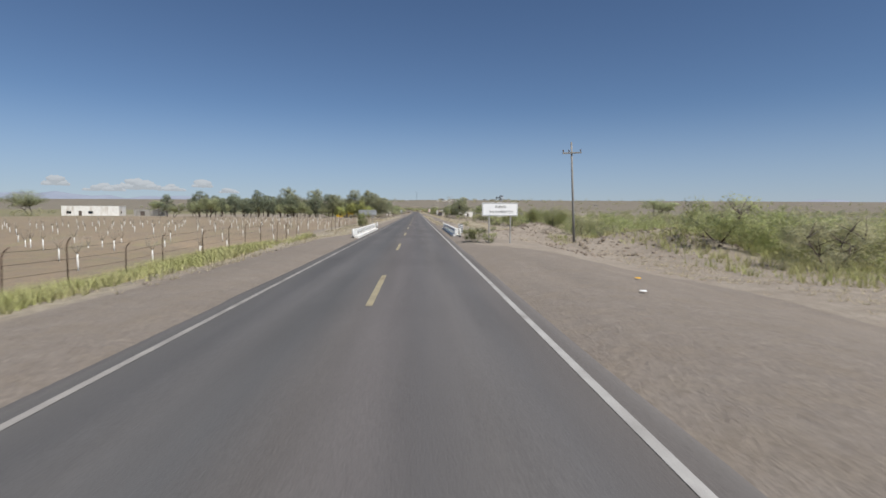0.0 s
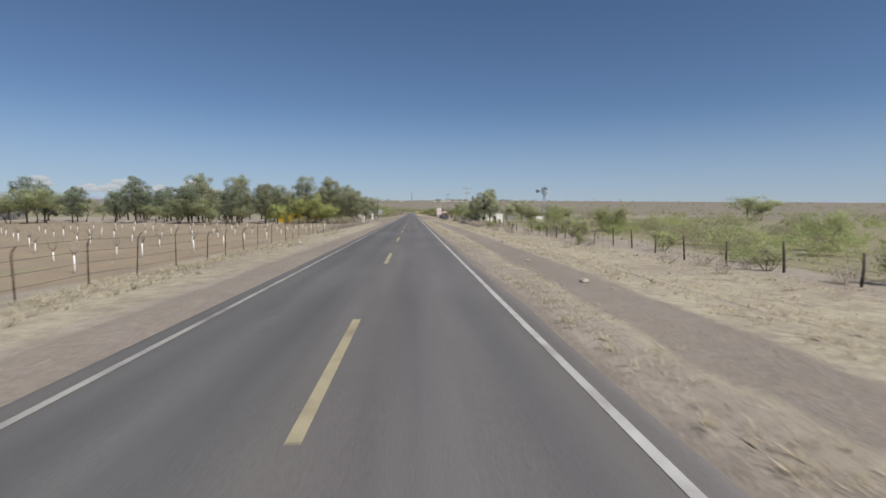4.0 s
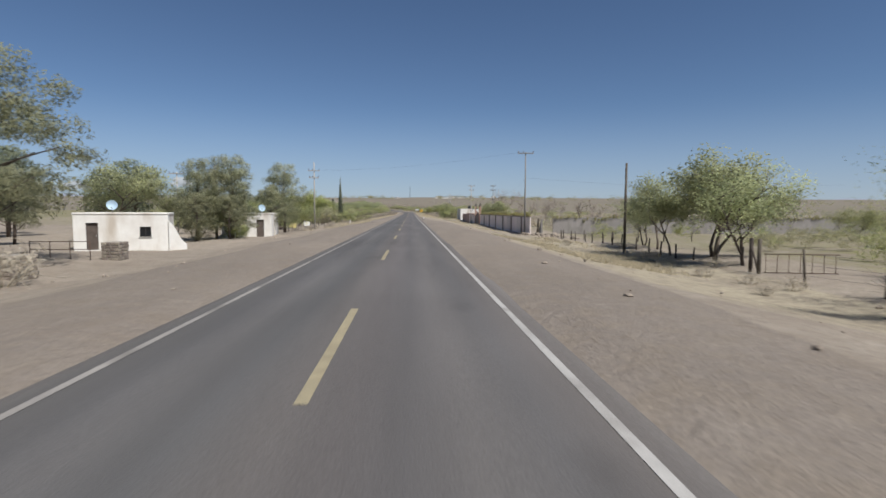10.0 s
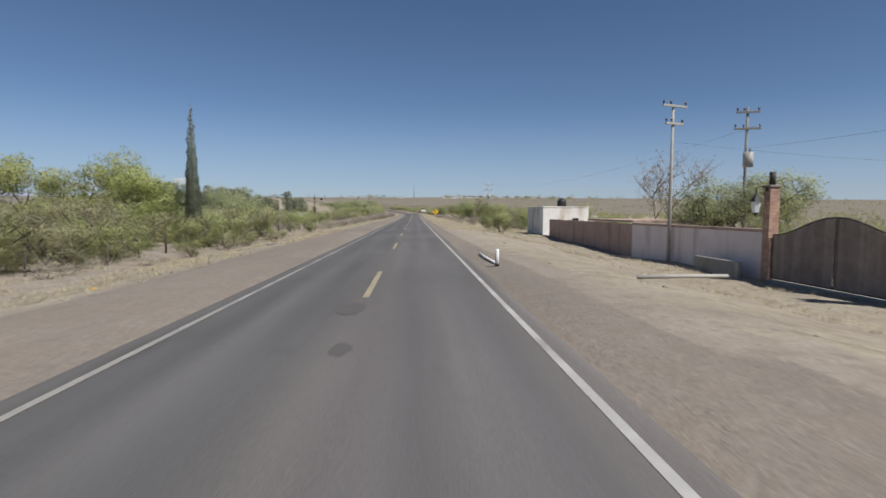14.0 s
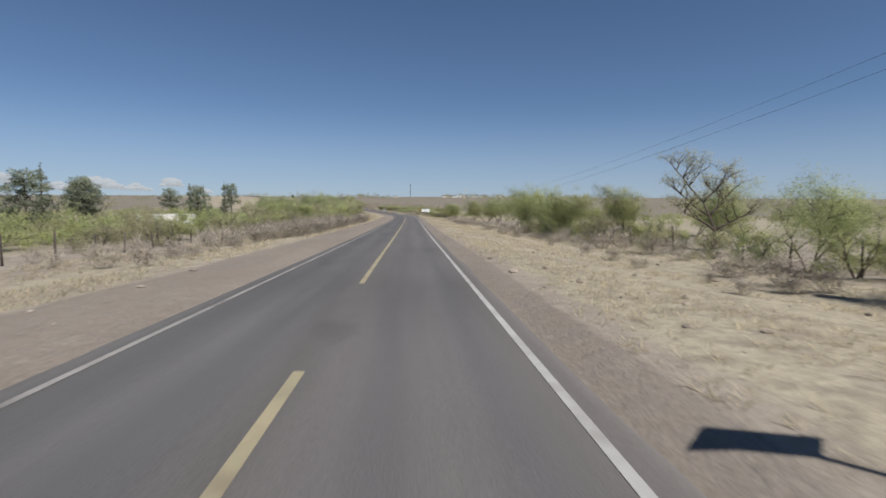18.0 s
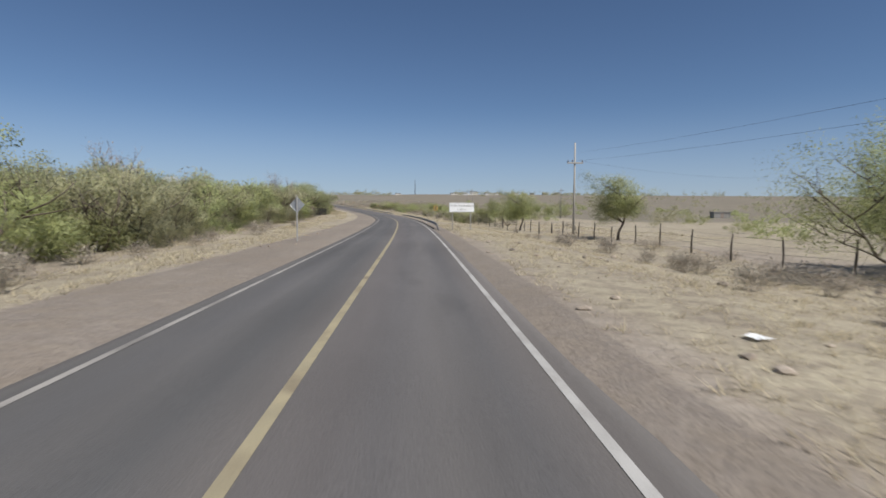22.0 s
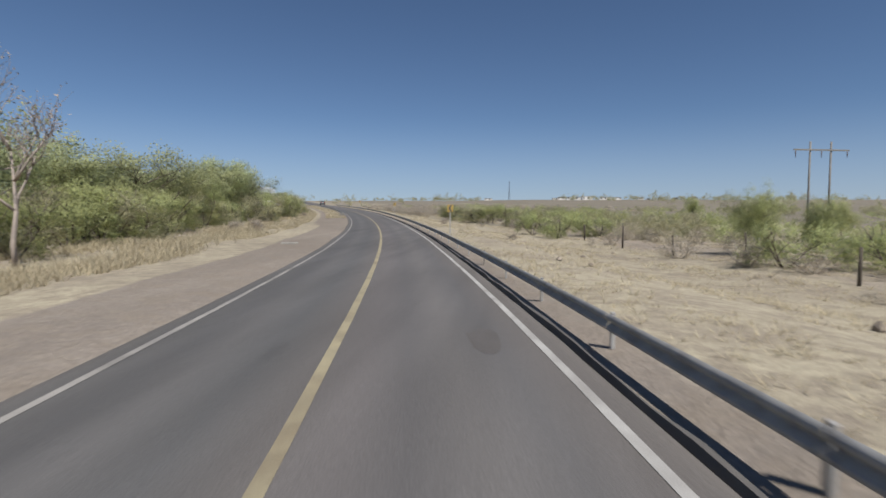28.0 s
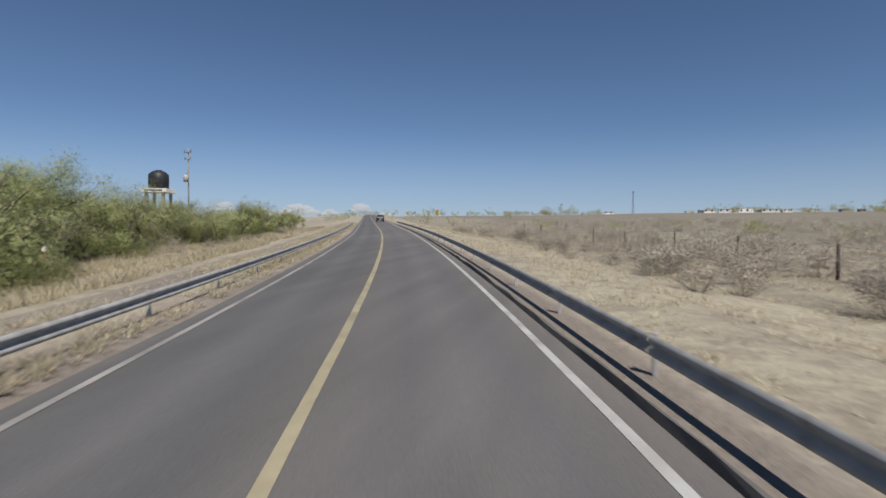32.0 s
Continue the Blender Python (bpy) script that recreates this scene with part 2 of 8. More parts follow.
M_PINEDARK = material("dark_pine_foliage", (0.300, 0.330, 0.222), (0.248, 0.275, 0.184), 0.8, 0.8, random_amount=0.12, island=0.10, translucent=0.48, gaps=-0.15)
M_MESQ = material("mesquite_foliage", (0.470, 0.492, 0.232), (0.400, 0.424, 0.198), 0.75, 0.9, random_amount=0.15, island=0.12, translucent=0.58, gaps=-0.02)
M_OLIVE = material("olive_foliage", (0.485, 0.462, 0.285), (0.410, 0.392, 0.242), 0.8, 0.9, random_amount=0.15, island=0.14, translucent=0.54, gaps=0.05)
M_BROAD = material("broad_foliage", (0.505, 0.525, 0.300), (0.440, 0.465, 0.258), 0.7, 0.9, random_amount=0.15, island=0.12, translucent=0.56, gaps=0.0)
M_LIME = material("yellow_green_foliage", (0.455, 0.475, 0.185), (0.395, 0.415, 0.160), 0.7, 0.9, random_amount=0.12, island=0.15, translucent=0.44, gaps=-0.1)
M_CYPRESS = material("cypress_foliage", (0.230, 0.252, 0.172), (0.185, 0.205, 0.142), 0.8, 1.0, island=0.2, translucent=0.3)
M_IVY = material("ivy_foliage", (0.376, 0.353, 0.148), (0.285, 0.257, 0.120), 0.75, 1.0, island=0.3, translucent=0.45)
M_DRYGRASS = material("dry_grass", (0.545, 0.474, 0.335), (0.465, 0.400, 0.282), 0.9, 0.3, island=0.3, translucent=0.5)
M_GREENGRASS = material("green_weeds", (0.368, 0.380, 0.149), (0.437, 0.402, 0.207), 0.9, 0.5, island=0.35, translucent=0.3)
M_CARPAINT = material("dark_car_paint", (0.03, 0.032, 0.038), None, 0.3, 2.0, spec=0.5)
M_RUBBER = material("rubber", (0.02, 0.02, 0.02), None, 0.8, 3.0)
M_REDLAMP = material("red_lamp", (0.35, 0.01, 0.01), None, 0.3, 3.0)


def ground_material():
    """Bare earth, pale dust, gravel and straw-coloured grass, laid out by the sheet's own attributes and broken up by noise."""
    m = bpy.data.materials.new("earth")
    m.use_nodes = True
    nt = m.node_tree
    L = nt.links.new
    b = nt.nodes["Principled BSDF"]
    b.inputs["Roughness"].default_value = 0.95
    b.inputs["Specular IOR Level"].default_value = 0.15
    tc = nt.nodes.new("ShaderNodeTexCoord")

    def noise_tex(scale, detail=6, stretch=None):
        n = nt.nodes.new("ShaderNodeTexNoise")
        n.inputs["Scale"].default_value = scale
        n.inputs["Detail"].default_value = detail
        n.inputs["Roughness"].default_value = 0.65
        if stretch:
            mp = nt.nodes.new("ShaderNodeMapping")
            mp.inputs["Scale"].default_value = stretch
            L(tc.outputs["Object"], mp.inputs[0])
            L(mp.outputs[0], n.inputs["Vector"])
        else:
            L(tc.outputs["Object"], n.inputs["Vector"])
        return n.outputs["Fac"]

    def mix(fac, a, c):
        x = nt.nodes.new("ShaderNodeMix")
        x.data_type = "RGBA"
        L(fac, x.inputs[0])
        for sock, v in ((x.inputs[6], a), (x.inputs[7], c)):
            if isinstance(v, tuple):
                sock.default_value = (*v, 1)
            else:
                L(v, sock)
        return x.outputs[2]

    def ranged(v, lo, hi, a=0.0, c=1.0):
        r = nt.nodes.new("ShaderNodeMapRange")
        r.inputs[1].default_value, r.inputs[2].default_value, r.inputs[3].default_value, r.inputs[4].default_value = lo, hi, a, c
        L(v, r.inputs[0])
        return r.outputs[0]

    def math_node(op, a, c):
        x = nt.nodes.new("ShaderNodeMath")
        x.operation = op
        for sock, v in ((x.inputs[0], a), (x.inputs[1], c)):
            if isinstance(v, float):
                sock.default_value = v
            else:
                L(v, sock)
        return x.outputs[0]

    def attr(name):
        a = nt.nodes.new("ShaderNodeAttribute")
        a.attribute_name = name
        return a.outputs["Fac"]

    big = noise_tex(0.045)
    mid = noise_tex(0.35)
    small = noise_tex(2.2)
    streak = noise_tex(0.6, 5, (1.0, 0.16, 1.0))
    dirt = mix(ranged(mid, 0.35, 0.65), (0.312, 0.268, 0.218), (0.268, 0.224, 0.181))
    dirt = mix(ranged(small, 0.45, 0.75), dirt, (0.362, 0.319, 0.267))
    gravel = mix(ranged(streak, 0.35, 0.65), (0.202, 0.172, 0.146), (0.242, 0.207, 0.174))
    gravel = mix(ranged(small, 0.5, 0.8), gravel, (0.285, 0.249, 0.210))
    straw = mix(ranged(small, 0.35, 0.7), (0.387, 0.339, 0.248), (0.316, 0.273, 0.202))
    straw = mix(ranged(mid, 0.55, 0.75), straw, (0.254, 0.213, 0.166))
    field = mix(ranged(mid, 0.35, 0.65), (0.285, 0.218, 0.150), (0.253, 0.198, 0.134))
    field = mix(ranged(streak, 0.5, 0.75), field, (0.246, 0.226, 0.130))
    patch = math_node("ADD", math_node("MULTIPLY", streak, 0.5), math_node("MULTIPLY", mid, 0.5))

    def cover(name, soft=0.10):
        # the attribute sets how much of the place the cover takes; noise gives its ragged edge
        v = math_node("SUBTRACT", math_node("ADD", attr(name), patch), 1.0)
        return ranged(v, -0.5 - soft + 0.5, -0.5 + soft + 0.5)

    col = mix(cover("field"), dirt, field)
    col = mix(cover("straw"), col, straw)
    col = mix(cover("gravel", 0.07), col, gravel)
    green = mix(ranged(mid, 0.4, 0.7), (0.180, 0.176, 0.089), (0.248, 0.221, 0.124))
    col = mix(cover("scrub"), col, green)
    brown = mix(ranged(mid, 0.4, 0.7), (0.192, 0.170, 0.134), (0.156, 0.144, 0.108))
    col = mix(cover("brush"), col, brown)
    mottle = noise_tex(1.1, 5)
    col = mix(ranged(mottle, 0.47, 0.63, 0.0, 0.58), col, (0.215, 0.178, 0.140))
    clump = noise_tex(3.6, 6)
    col = mix(ranged(clump, 0.50, 0.62, 0.0, 0.42), col, (0.196, 0.161, 0.128))
    blotch = noise_tex(0.16, 5)
    col = mix(ranged(blotch, 0.50, 0.66, 0.0, 0.50), col, (0.222, 0.184, 0.150))
    fine = noise_tex(14.0, 4)
    hs = nt.nodes.new("ShaderNodeHueSaturation")
    L(col, hs.inputs["Color"])
    L(ranged(fine, 0.3, 0.7, 0.84, 1.16), hs.inputs["Value"])
    hs2 = nt.nodes.new("ShaderNodeHueSaturation")
    L(hs.outputs[0], hs2.inputs["Color"])
    L(ranged(big, 0.3, 0.7, 0.9, 1.1), hs2.inputs["Value"])
    L(hs2.outputs[0], b.inputs["Base Color"])
    bp = nt.nodes.new("ShaderNodeBump")
    bp.inputs["Strength"].default_value = 0.7
    bp.inputs["Distance"].default_value = 0.12
    L(math_node("ADD", noise_tex(3.0), math_node("MULTIPLY", noise_tex(18.0, 4), 0.4)), bp.inputs["Height"])
    L(bp.outputs[0], b.inputs["Normal"])
    return m


def asphalt_material():
    """Worn asphalt: brownish dusty lane, darker lane beyond the centre line, wheel tracks, oil streaks and patches."""
    m = bpy.data.materials.new("asphalt")
    m.use_nodes = True
    nt = m.node_tree
    L = nt.links.new
    b = nt.nodes["Principled BSDF"]
    b.inputs["Roughness"].default_value = 0.85
    b.inputs["Specular IOR Level"].default_value = 0.25
    tc = nt.nodes.new("ShaderNodeTexCoord")
    at = nt.nodes.new("ShaderNodeAttribute")
    at.attribute_name = "lane"
    cr = nt.nodes.new("ShaderNodeValToRGB")
    e = cr.color_ramp.elements
    e[0].position, e[0].color = 0.0, (0.147, 0.134, 0.124, 1)
    e[1].position, e[1].color = 1.0, (0.147, 0.134, 0.124, 1)
    for p, c in ((0.06, (0.102, 0.096, 0.092)), (0.17, (0.094, 0.090, 0.089)), (0.25, (0.113, 0.107, 0.104)), (0.36, (0.095, 0.092, 0.091)), (0.46, (0.115, 0.105, 0.099)),
                 (0.56, (0.121, 0.110, 0.106)), (0.64, (0.107, 0.100, 0.098)), (0.73, (0.125, 0.116, 0.111)), (0.83, (0.109, 0.103, 0.101)), (0.93, (0.126, 0.113, 0.105))):
        el = e.new(p)
        el.color = (*c, 1)
    L(at.outputs["Fac"], cr.inputs[0])

    def tex(scale, detail, stretch, lo, hi, a, c):
        n = nt.nodes.new("ShaderNodeTexNoise")
        n.inputs["Scale"].default_value = scale
        n.inputs["Detail"].default_value = detail
        mp = nt.nodes.new("ShaderNodeMapping")
        mp.inputs["Scale"].default_value = stretch
        L(tc.outputs["Object"], mp.inputs[0])
        L(mp.outputs[0], n.inputs["Vector"])
        r = nt.nodes.new("ShaderNodeMapRange")
        r.inputs[1].default_value, r.inputs[2].default_value, r.inputs[3].default_value, r.inputs[4].default_value = lo, hi, a, c
        L(n.outputs["Fac"], r.inputs[0])
        return r.outputs[0]

    col = cr.outputs[0]
    for v in (tex(1.3, 6, (1.0, 0.06, 1.0), 0.3, 0.7, 0.88, 1.12), tex(0.11, 4, (1.0, 1.0, 1.0), 0.3, 0.7, 0.90, 1.10), tex(60.0, 3, (1.0, 1.0, 1.0), 0.3, 0.7, 0.80, 1.20),
              tex(0.5, 5, (1.0, 0.35, 1.0), 0.66, 0.74, 1.0, 0.82)):
        hs = nt.nodes.new("ShaderNodeHueSaturation")
        L(col, hs.inputs["Color"])
        L(v, hs.inputs["Value"])
        col = hs.outputs[0]
    L(col, b.inputs["Base Color"])
    bp = nt.nodes.new("ShaderNodeBump")
    bp.inputs["Strength"].default_value = 0.4
    bp.inputs["Distance"].default_value = 0.02
    n = nt.nodes.new("ShaderNodeTexNoise")
    n.inputs["Scale"].default_value = 45.0
    n.inputs["Detail"].default_value = 4
    L(tc.outputs["Object"], n.inputs["Vector"])
    L(n.outputs["Fac"], bp.inputs["Height"])
    L(bp.outputs[0], b.inputs["Normal"])
    return m


M_EARTH = ground_material()
M_ASPHALT = asphalt_material()

# ---------------------------------------------------------------- the lie of the land
BEND = [(500, -0.08), (540, -0.05), (570, 0.39), (600, 1.74), (630, 3.91), (660, 6.67), (690, 9.71), (720, 12.78), (750, 15.83), (780, 18.92), (810, 22.0), (850, 24.5), (3600, 24.5)]
RISE = [(-400, 0), (490, 0), (519, .1), (544, .26), (568, .48), (593, .71), (617, .88), (641, 1.03), (665, 1.25), (689, 1.59), (713, 2.09), (736, 2.77), (759, 3.63), (782, 4.66),
        (830, 6.9), (900, 10.2), (1100, 20.5), (1300, 29.5), (1450, 33.5), (1700, 36.0), (6000, 36.0)]
ARC = np.arange(-300.0, 3600.0, 1.0)
_h = np.radians(np.interp(ARC, [p[0] for p in BEND], [p[1] for p in BEND]))
_h[ARC < 500] = 0
ROAD_X = np.r_[0, np.cumsum(-np.sin(_h[:-1]))]
ROAD_Y = -300 + np.r_[0, np.cumsum(np.cos(_h[:-1]))]


def road_z(y):
    return np.interp(y, [p[0] for p in RISE], [p[1] for p in RISE])


def road_x(y):
    return np.interp(y, ROAD_Y, ROAD_X)


def at(s, d):
    """World x, y of the point s metres along the road and d metres to its right."""
    i = np.clip(np.asarray(s, float), -299, 3590)
    h = np.interp(i, ARC, _h)
    return np.interp(i, ARC, ROAD_X) + d * np.cos(h), np.interp(i, ARC, ROAD_Y) + d * np.sin(h)


def bank(x, y):
    """How far the land lies below the road: the road runs on a low embankment, and a dry stream passes under the bridge."""
    d = x - road_x(y)
    depth = np.interp(y, [-300, 400, 440, 560, 610, 5000], [1.0, 1.0, 0.6, 0.6, 0.9, 0.9])
    depth = np.where(d < 0, np.interp(y, [-300, 400, 440, 570, 605, 735, 790, 5000], [1.0, 1.0, 0.6, 0.5, 0.0, 0.0, 0.5, 0.6]), depth)
    k = np.where(d > 0, np.clip((d - 5.0) / 8.0, 0, 1), np.clip((-d - 6.5) / 7.5, 0, 1))
    k = k * k * (3 - 2 * k)
    stream = np.exp(-((y - 48.5 - 0.12 * np.abs(d)) / 5.5) ** 2) * np.clip((np.abs(d + 0.9) - 4.6) / 1.6, 0, 1) * 1.5 * np.exp(-(d / 60.0) ** 2)
    return depth * k + stream


def lumps(x, y):
    """Gentle unevenness away from the road, with spoil heaps by the stream."""
    d = np.abs(x - road_x(y))
    k = np.clip((d - 6.0) / 8.0, 0, 1)
    u = 0.10 * np.sin(x * 0.43 + 1.7 * np.sin(y * 0.11)) + 0.08 * np.sin(y * 0.37 + 2.0 * np.sin(x * 0.13)) + 0.05 * np.sin(x * 1.1 + y * 0.9)
    for hx, hy, r, h in ((16.5, 42, 2.6, 1.5), (13.0, 39, 2.2, 1.1), (20.5, 41, 2.6, 1.4), (16.0, 69, 3.0, 1.3), (13.0, 66, 2.4, 0.8), (19.0, 36, 3.2, 1.2)):
        u = u + h * np.exp(-((x - hx) ** 2 + (y - hy) ** 2) / r ** 2)
    return u * k


def land(x, y):
    x, y = np.asarray(x, float), np.asarray(y, float)
    far = np.clip((np.hypot(x, y - 400) - 500) / 1500, 0, 1)
    return road_z(y) - bank(x, y) + lumps(x, y) - far * 4.0 * (x < 0) + far * 10 * (x > 0) * (y < 900)


def gz(x, y):
    return float(land(x, y))


# ---------------------------------------------------------------- building helpers
def mesh_from(name, verts, faces, mat, smooth=False):
    me = bpy.data.meshes.new(name)
    me.from_pydata([tuple(v) for v in verts], [], [tuple(f) for f in faces])
    for m in (mat if isinstance(mat, (list, tuple)) else [mat]):
        me.materials.append(m)
    if smooth:
        me.polygons.foreach_set("use_smooth", [True] * len(me.polygons))
    me.update()
    return me


def part(name, bm, mat, parent, label="", smooth=False):
    """Links a bmesh (or a mesh) as one mesh object under a thing or a part."""
    if isinstance(bm, bpy.types.Mesh):
        me = bm
    else:
        me = bpy.data.meshes.new(name)
        bm.normal_update()
        bm.to_mesh(me)
        bm.free()
        me.materials.append(mat)
        if smooth:
            me.polygons.foreach_set("use_smooth", [True] * len(me.polygons))
    ob = new(name, me)
    if parent is not None:
        ob.parent = parent
    if label:
        ob["label"] = label
    return ob


def thing(name, m, label, category, group="", kind=""):
    ob = new(name)
    ob.empty_display_size = 0.3
    ob.matrix_world = m
    ob.matrix_basis = m
    return tagged(ob, label, category, group, kind)


def put(x, y, turn=0.0, dz=0.0, scale=1.0):
    m = pose(x, y, gz(x, y) + dz, 0, 0, turn)
    return m if scale == 1.0 else m @ Matrix.Diagonal((scale, scale, scale, 1)) if not isinstance(scale, tuple) else m @ Matrix.Diagonal((*scale, 1))


def box(bm, x0, x1, y0, y1, z0, z1, bevel=0.0):
    vs = [bm.verts.new(p) for p in ((x0, y0, z0), (x1, y0, z0), (x1, y1, z0), (x0, y1, z0), (x0, y0, z1), (x1, y0, z1), (x1, y1, z1), (x0, y1, z1))]
    fs = [bm.faces.new([vs[i] for i in f]) for f in ((0, 3, 2, 1), (4, 5, 6, 7), (0, 1, 5, 4), (1, 2, 6, 5), (2, 3, 7, 6), (3, 0, 4, 7))]
    if bevel:
        es = list({e for f in fs for e in f.edges})
        bmesh.ops.bevel(bm, geom=es, offset=bevel, segments=1, affect="EDGES")
    return bm


def boxes(*bs, bevel=0.0):
    bm = bmesh.new()
    for b in bs:
        box(bm, *b, bevel=bevel)
    return bm


def tube_data(points, radii, sides=6, cap=True):
    """Vertices and faces of a tapered tube along points."""
    verts, faces = [], []
    n = len(points)
    pts = [Vector(p) for p in points]
    for i, p in enumerate(pts):
        d = (pts[min(i + 1, n - 1)] - pts[max(i - 1, 0)])
        d = d.normalized() if d.length > 1e-9 else Vector((0, 0, 1))
        u = d.orthogonal().normalized() if i == 0 else (u - d * u.dot(d)).normalized()
        w = d.cross(u)
        for k in range(sides):
            a = 2 * math.pi * k / sides
            verts.append(p + (u * math.cos(a) + w * math.sin(a)) * radii[i])
    for i in range(n - 1):
        for k in range(sides):
            a, b2 = i * sides + k, i * sides + (k + 1) % sides
            faces.append((a, b2, b2 + sides, a + sides))
    if cap:
        faces.append(tuple(range(sides - 1, -1, -1)))
        faces.append(tuple((n - 1) * sides + k for k in range(sides)))
    return verts, faces


def tube(points, radii, mat, name="tube", sides=6, smooth=True):
    if not isinstance(radii, (list, tuple)):
        radii = [radii] * len(points)
    v, f = tube_data(points, radii, sides)
    return mesh_from(name, v, f, mat, smooth)


def tubes(paths, mat, name, sides=4, smooth=True):
    V, Fc = [], []
    for pts, rad in paths:
        if not isinstance(rad, (list, tuple)):
            rad = [rad] * len(pts)
        v, f = tube_data(pts, rad, sides)
        o = len(V)
        V += v
        Fc += [tuple(i + o for i in q) for q in f]
    return mesh_from(name, V, Fc, mat, smooth)


def lettering(text, size, mat, align="CENTER"):
    cu = bpy.data.curves.new("lettering", "FONT")
    cu.body, cu.size, cu.extrude, cu.align_x, cu.align_y = text, size, 0.002, align, "CENTER"
    tmp = bpy.data.objects.new("lettering", cu)
    scene.collection.objects.link(tmp)
    me = bpy.data.meshes.new_from_object(tmp.evaluated_get(bpy.context.evaluated_depsgraph_get()))
    bpy.data.objects.remove(tmp)
    me.materials.clear()
    me.materials.append(mat)
    return me


def flat_shape(pts, depth, mat, name):
    """A plate whose outline lies in x and z, facing -y."""
    n = len(pts)
    v = [(x, 0, z) for x, z in pts] + [(x, depth, z) for x, z in pts]
    f = [tuple(range(n)), tuple(range(2 * n - 1, n - 1, -1))] + [(i, n + i, n + (i + 1) % n, (i + 1) % n) for i in range(n)]
    return mesh_from(name, v, f, mat)

# ---------------------------------------------------------------- ground, one sheet to the horizon
def make_ground():
    ys = np.r_[[-900, -500, -250, -120, -60, -30, -12], np.arange(-4, 130, 1.6), np.arange(131, 420, 2.4), np.arange(421, 900, 2.6), np.arange(902, 1000, 8), np.arange(1000, 1500, 30), [1550, 1700, 1900, 2200, 2600, 3200, 4000, 4900]]
    right = np.r_[2.3, 3.0, 3.8, 4.6, 5.4, 6.3, 7.2, 8.2, 9.3, 10.5, 11.8, 13.2, 14.7, 16.3, 18, 20, 22.5, 25.5, 29, 34, 41, 50, 62, 80, 105, 140, 190, 260, 360, 500, 750, 1200, 2000, 3300, 4800]
    left = -np.r_[4.1, 4.8, 5.6, 6.4, 7.3, 8.3, 9.4, 10.6, 11.9, 13.3, 14.8, 16.4, 18.2, 20.2, 22.6, 25.5, 29, 34, 41, 50, 62, 80, 105, 140, 190, 260, 360, 500, 750, 1200, 2000, 3300, 4800][::-1]
    ds = np.r_[left, -0.9, right]
    Yg, D = np.meshgrid(ys, ds, indexing="ij")
    Xg = road_x(np.clip(Yg, -299, 3000)) * np.clip(1.6 - Yg / 3000, 0, 1) ** 0 + D
    Zg = land(Xg, Yg)
    inner = (D > -4.5) & (D < 2.6)
    Zg = np.where(inner, Zg - 0.12, Zg)
    bridge = (np.abs(Yg - 48.5) < 9.5) & (D > -6) & (D < 4)
    Zg = np.where(bridge & inner, Zg - 0.03, Zg)
    nr, nc = Yg.shape
    verts = np.stack([Xg, Yg, Zg], -1).reshape(-1, 3)
    idx = np.arange(nr * nc).reshape(nr, nc)
    faces = np.stack([idx[:-1, :-1], idx[:-1, 1:], idx[1:, 1:], idx[1:, :-1]], -1).reshape(-1, 4)
    me = bpy.data.meshes.new("ground")
    me.from_pydata(verts.tolist(), [], faces.tolist())
    me.materials.append(M_EARTH)
    me.polygons.foreach_set("use_smooth", [True] * len(me.polygons))
    R = D - 1.97
    Lf = -D - 3.7

    def bump_fn(v, a, b, c, e):
        return np.clip((v - a) / np.maximum(b - a, 1e-6), 0, 1) * np.clip((e - v) / np.maximum(e - c, 1e-6), 0, 1)
    # gravel shoulders beside the asphalt, wider on the left bank and at the lay-bys on the right
    wide = np.interp(Yg, [-50, 20, 30, 75, 85, 130, 160, 200, 215, 238, 250, 258, 284, 292, 305, 344, 352, 376, 395, 620, 640, 690, 700, 720, 770, 2000], [9, 9, 1, 1, 0.3, 0.1, 0.1, 0.1, 0.1, 0.1, 3.4, 4.2, 4.5, 8, 4.8, 4.6, 1.6, 1.2, 0.9, 0.8, 0.8, 0.8, 0.8, 0.8, 0.8, 0.8])
    gravel = np.where(D > 0, np.clip(1.05 - np.clip(R - wide, 0, 9) * 1.2, 0, 1.05), 0)
    widel = np.interp(Yg, [-50, 30, 45, 62, 70, 190, 215, 300, 330, 420, 580, 640, 700, 770, 800, 2000], [3.0, 2.6, 1.2, 1.2, 1.0, 0.8, 4.5, 5.0, 3.2, 2.8, 2.9, 3.4, 2.8, 2.6, 0.2, 0.2])
    gravel = np.where(D < 0, np.clip(1.0 - np.clip(Lf - widel, 0, 9) * 0.8, 0, 1.0), gravel)
    # tracks of vehicles running beside the road on the right
    track = np.exp(-((D - 4.9 - 0.35 * np.sin(Yg * 0.05)) / 1.05) ** 2) * np.interp(Yg, [62, 78, 205, 228], [0, 0.98, 0.98, 0])
    track = np.maximum(track, np.exp(-((D - 8.6 - 0.5 * np.sin(Yg * 0.035 + 1)) / 0.5) ** 2) * np.interp(Yg, [62, 78, 205, 228], [0, 0.66, 0.66, 0]))
    gravel = np.maximum(gravel, track)
    lower = np.exp(-((D + 7.5) / 1.3) ** 2) * np.interp(Yg, [730, 755, 880, 900], [0, 1.0, 1.0, 0])
    gravel = np.maximum(gravel, lower)
    straw = np.where(D > 0, bump_fn(R, wide, wide + 1.5, 13, 18) * 0.62, bump_fn(Lf, widel, widel + 1.2, 7, 13) * 0.66)
    late = np.clip((Yg - 410) / 40, 0, 1)
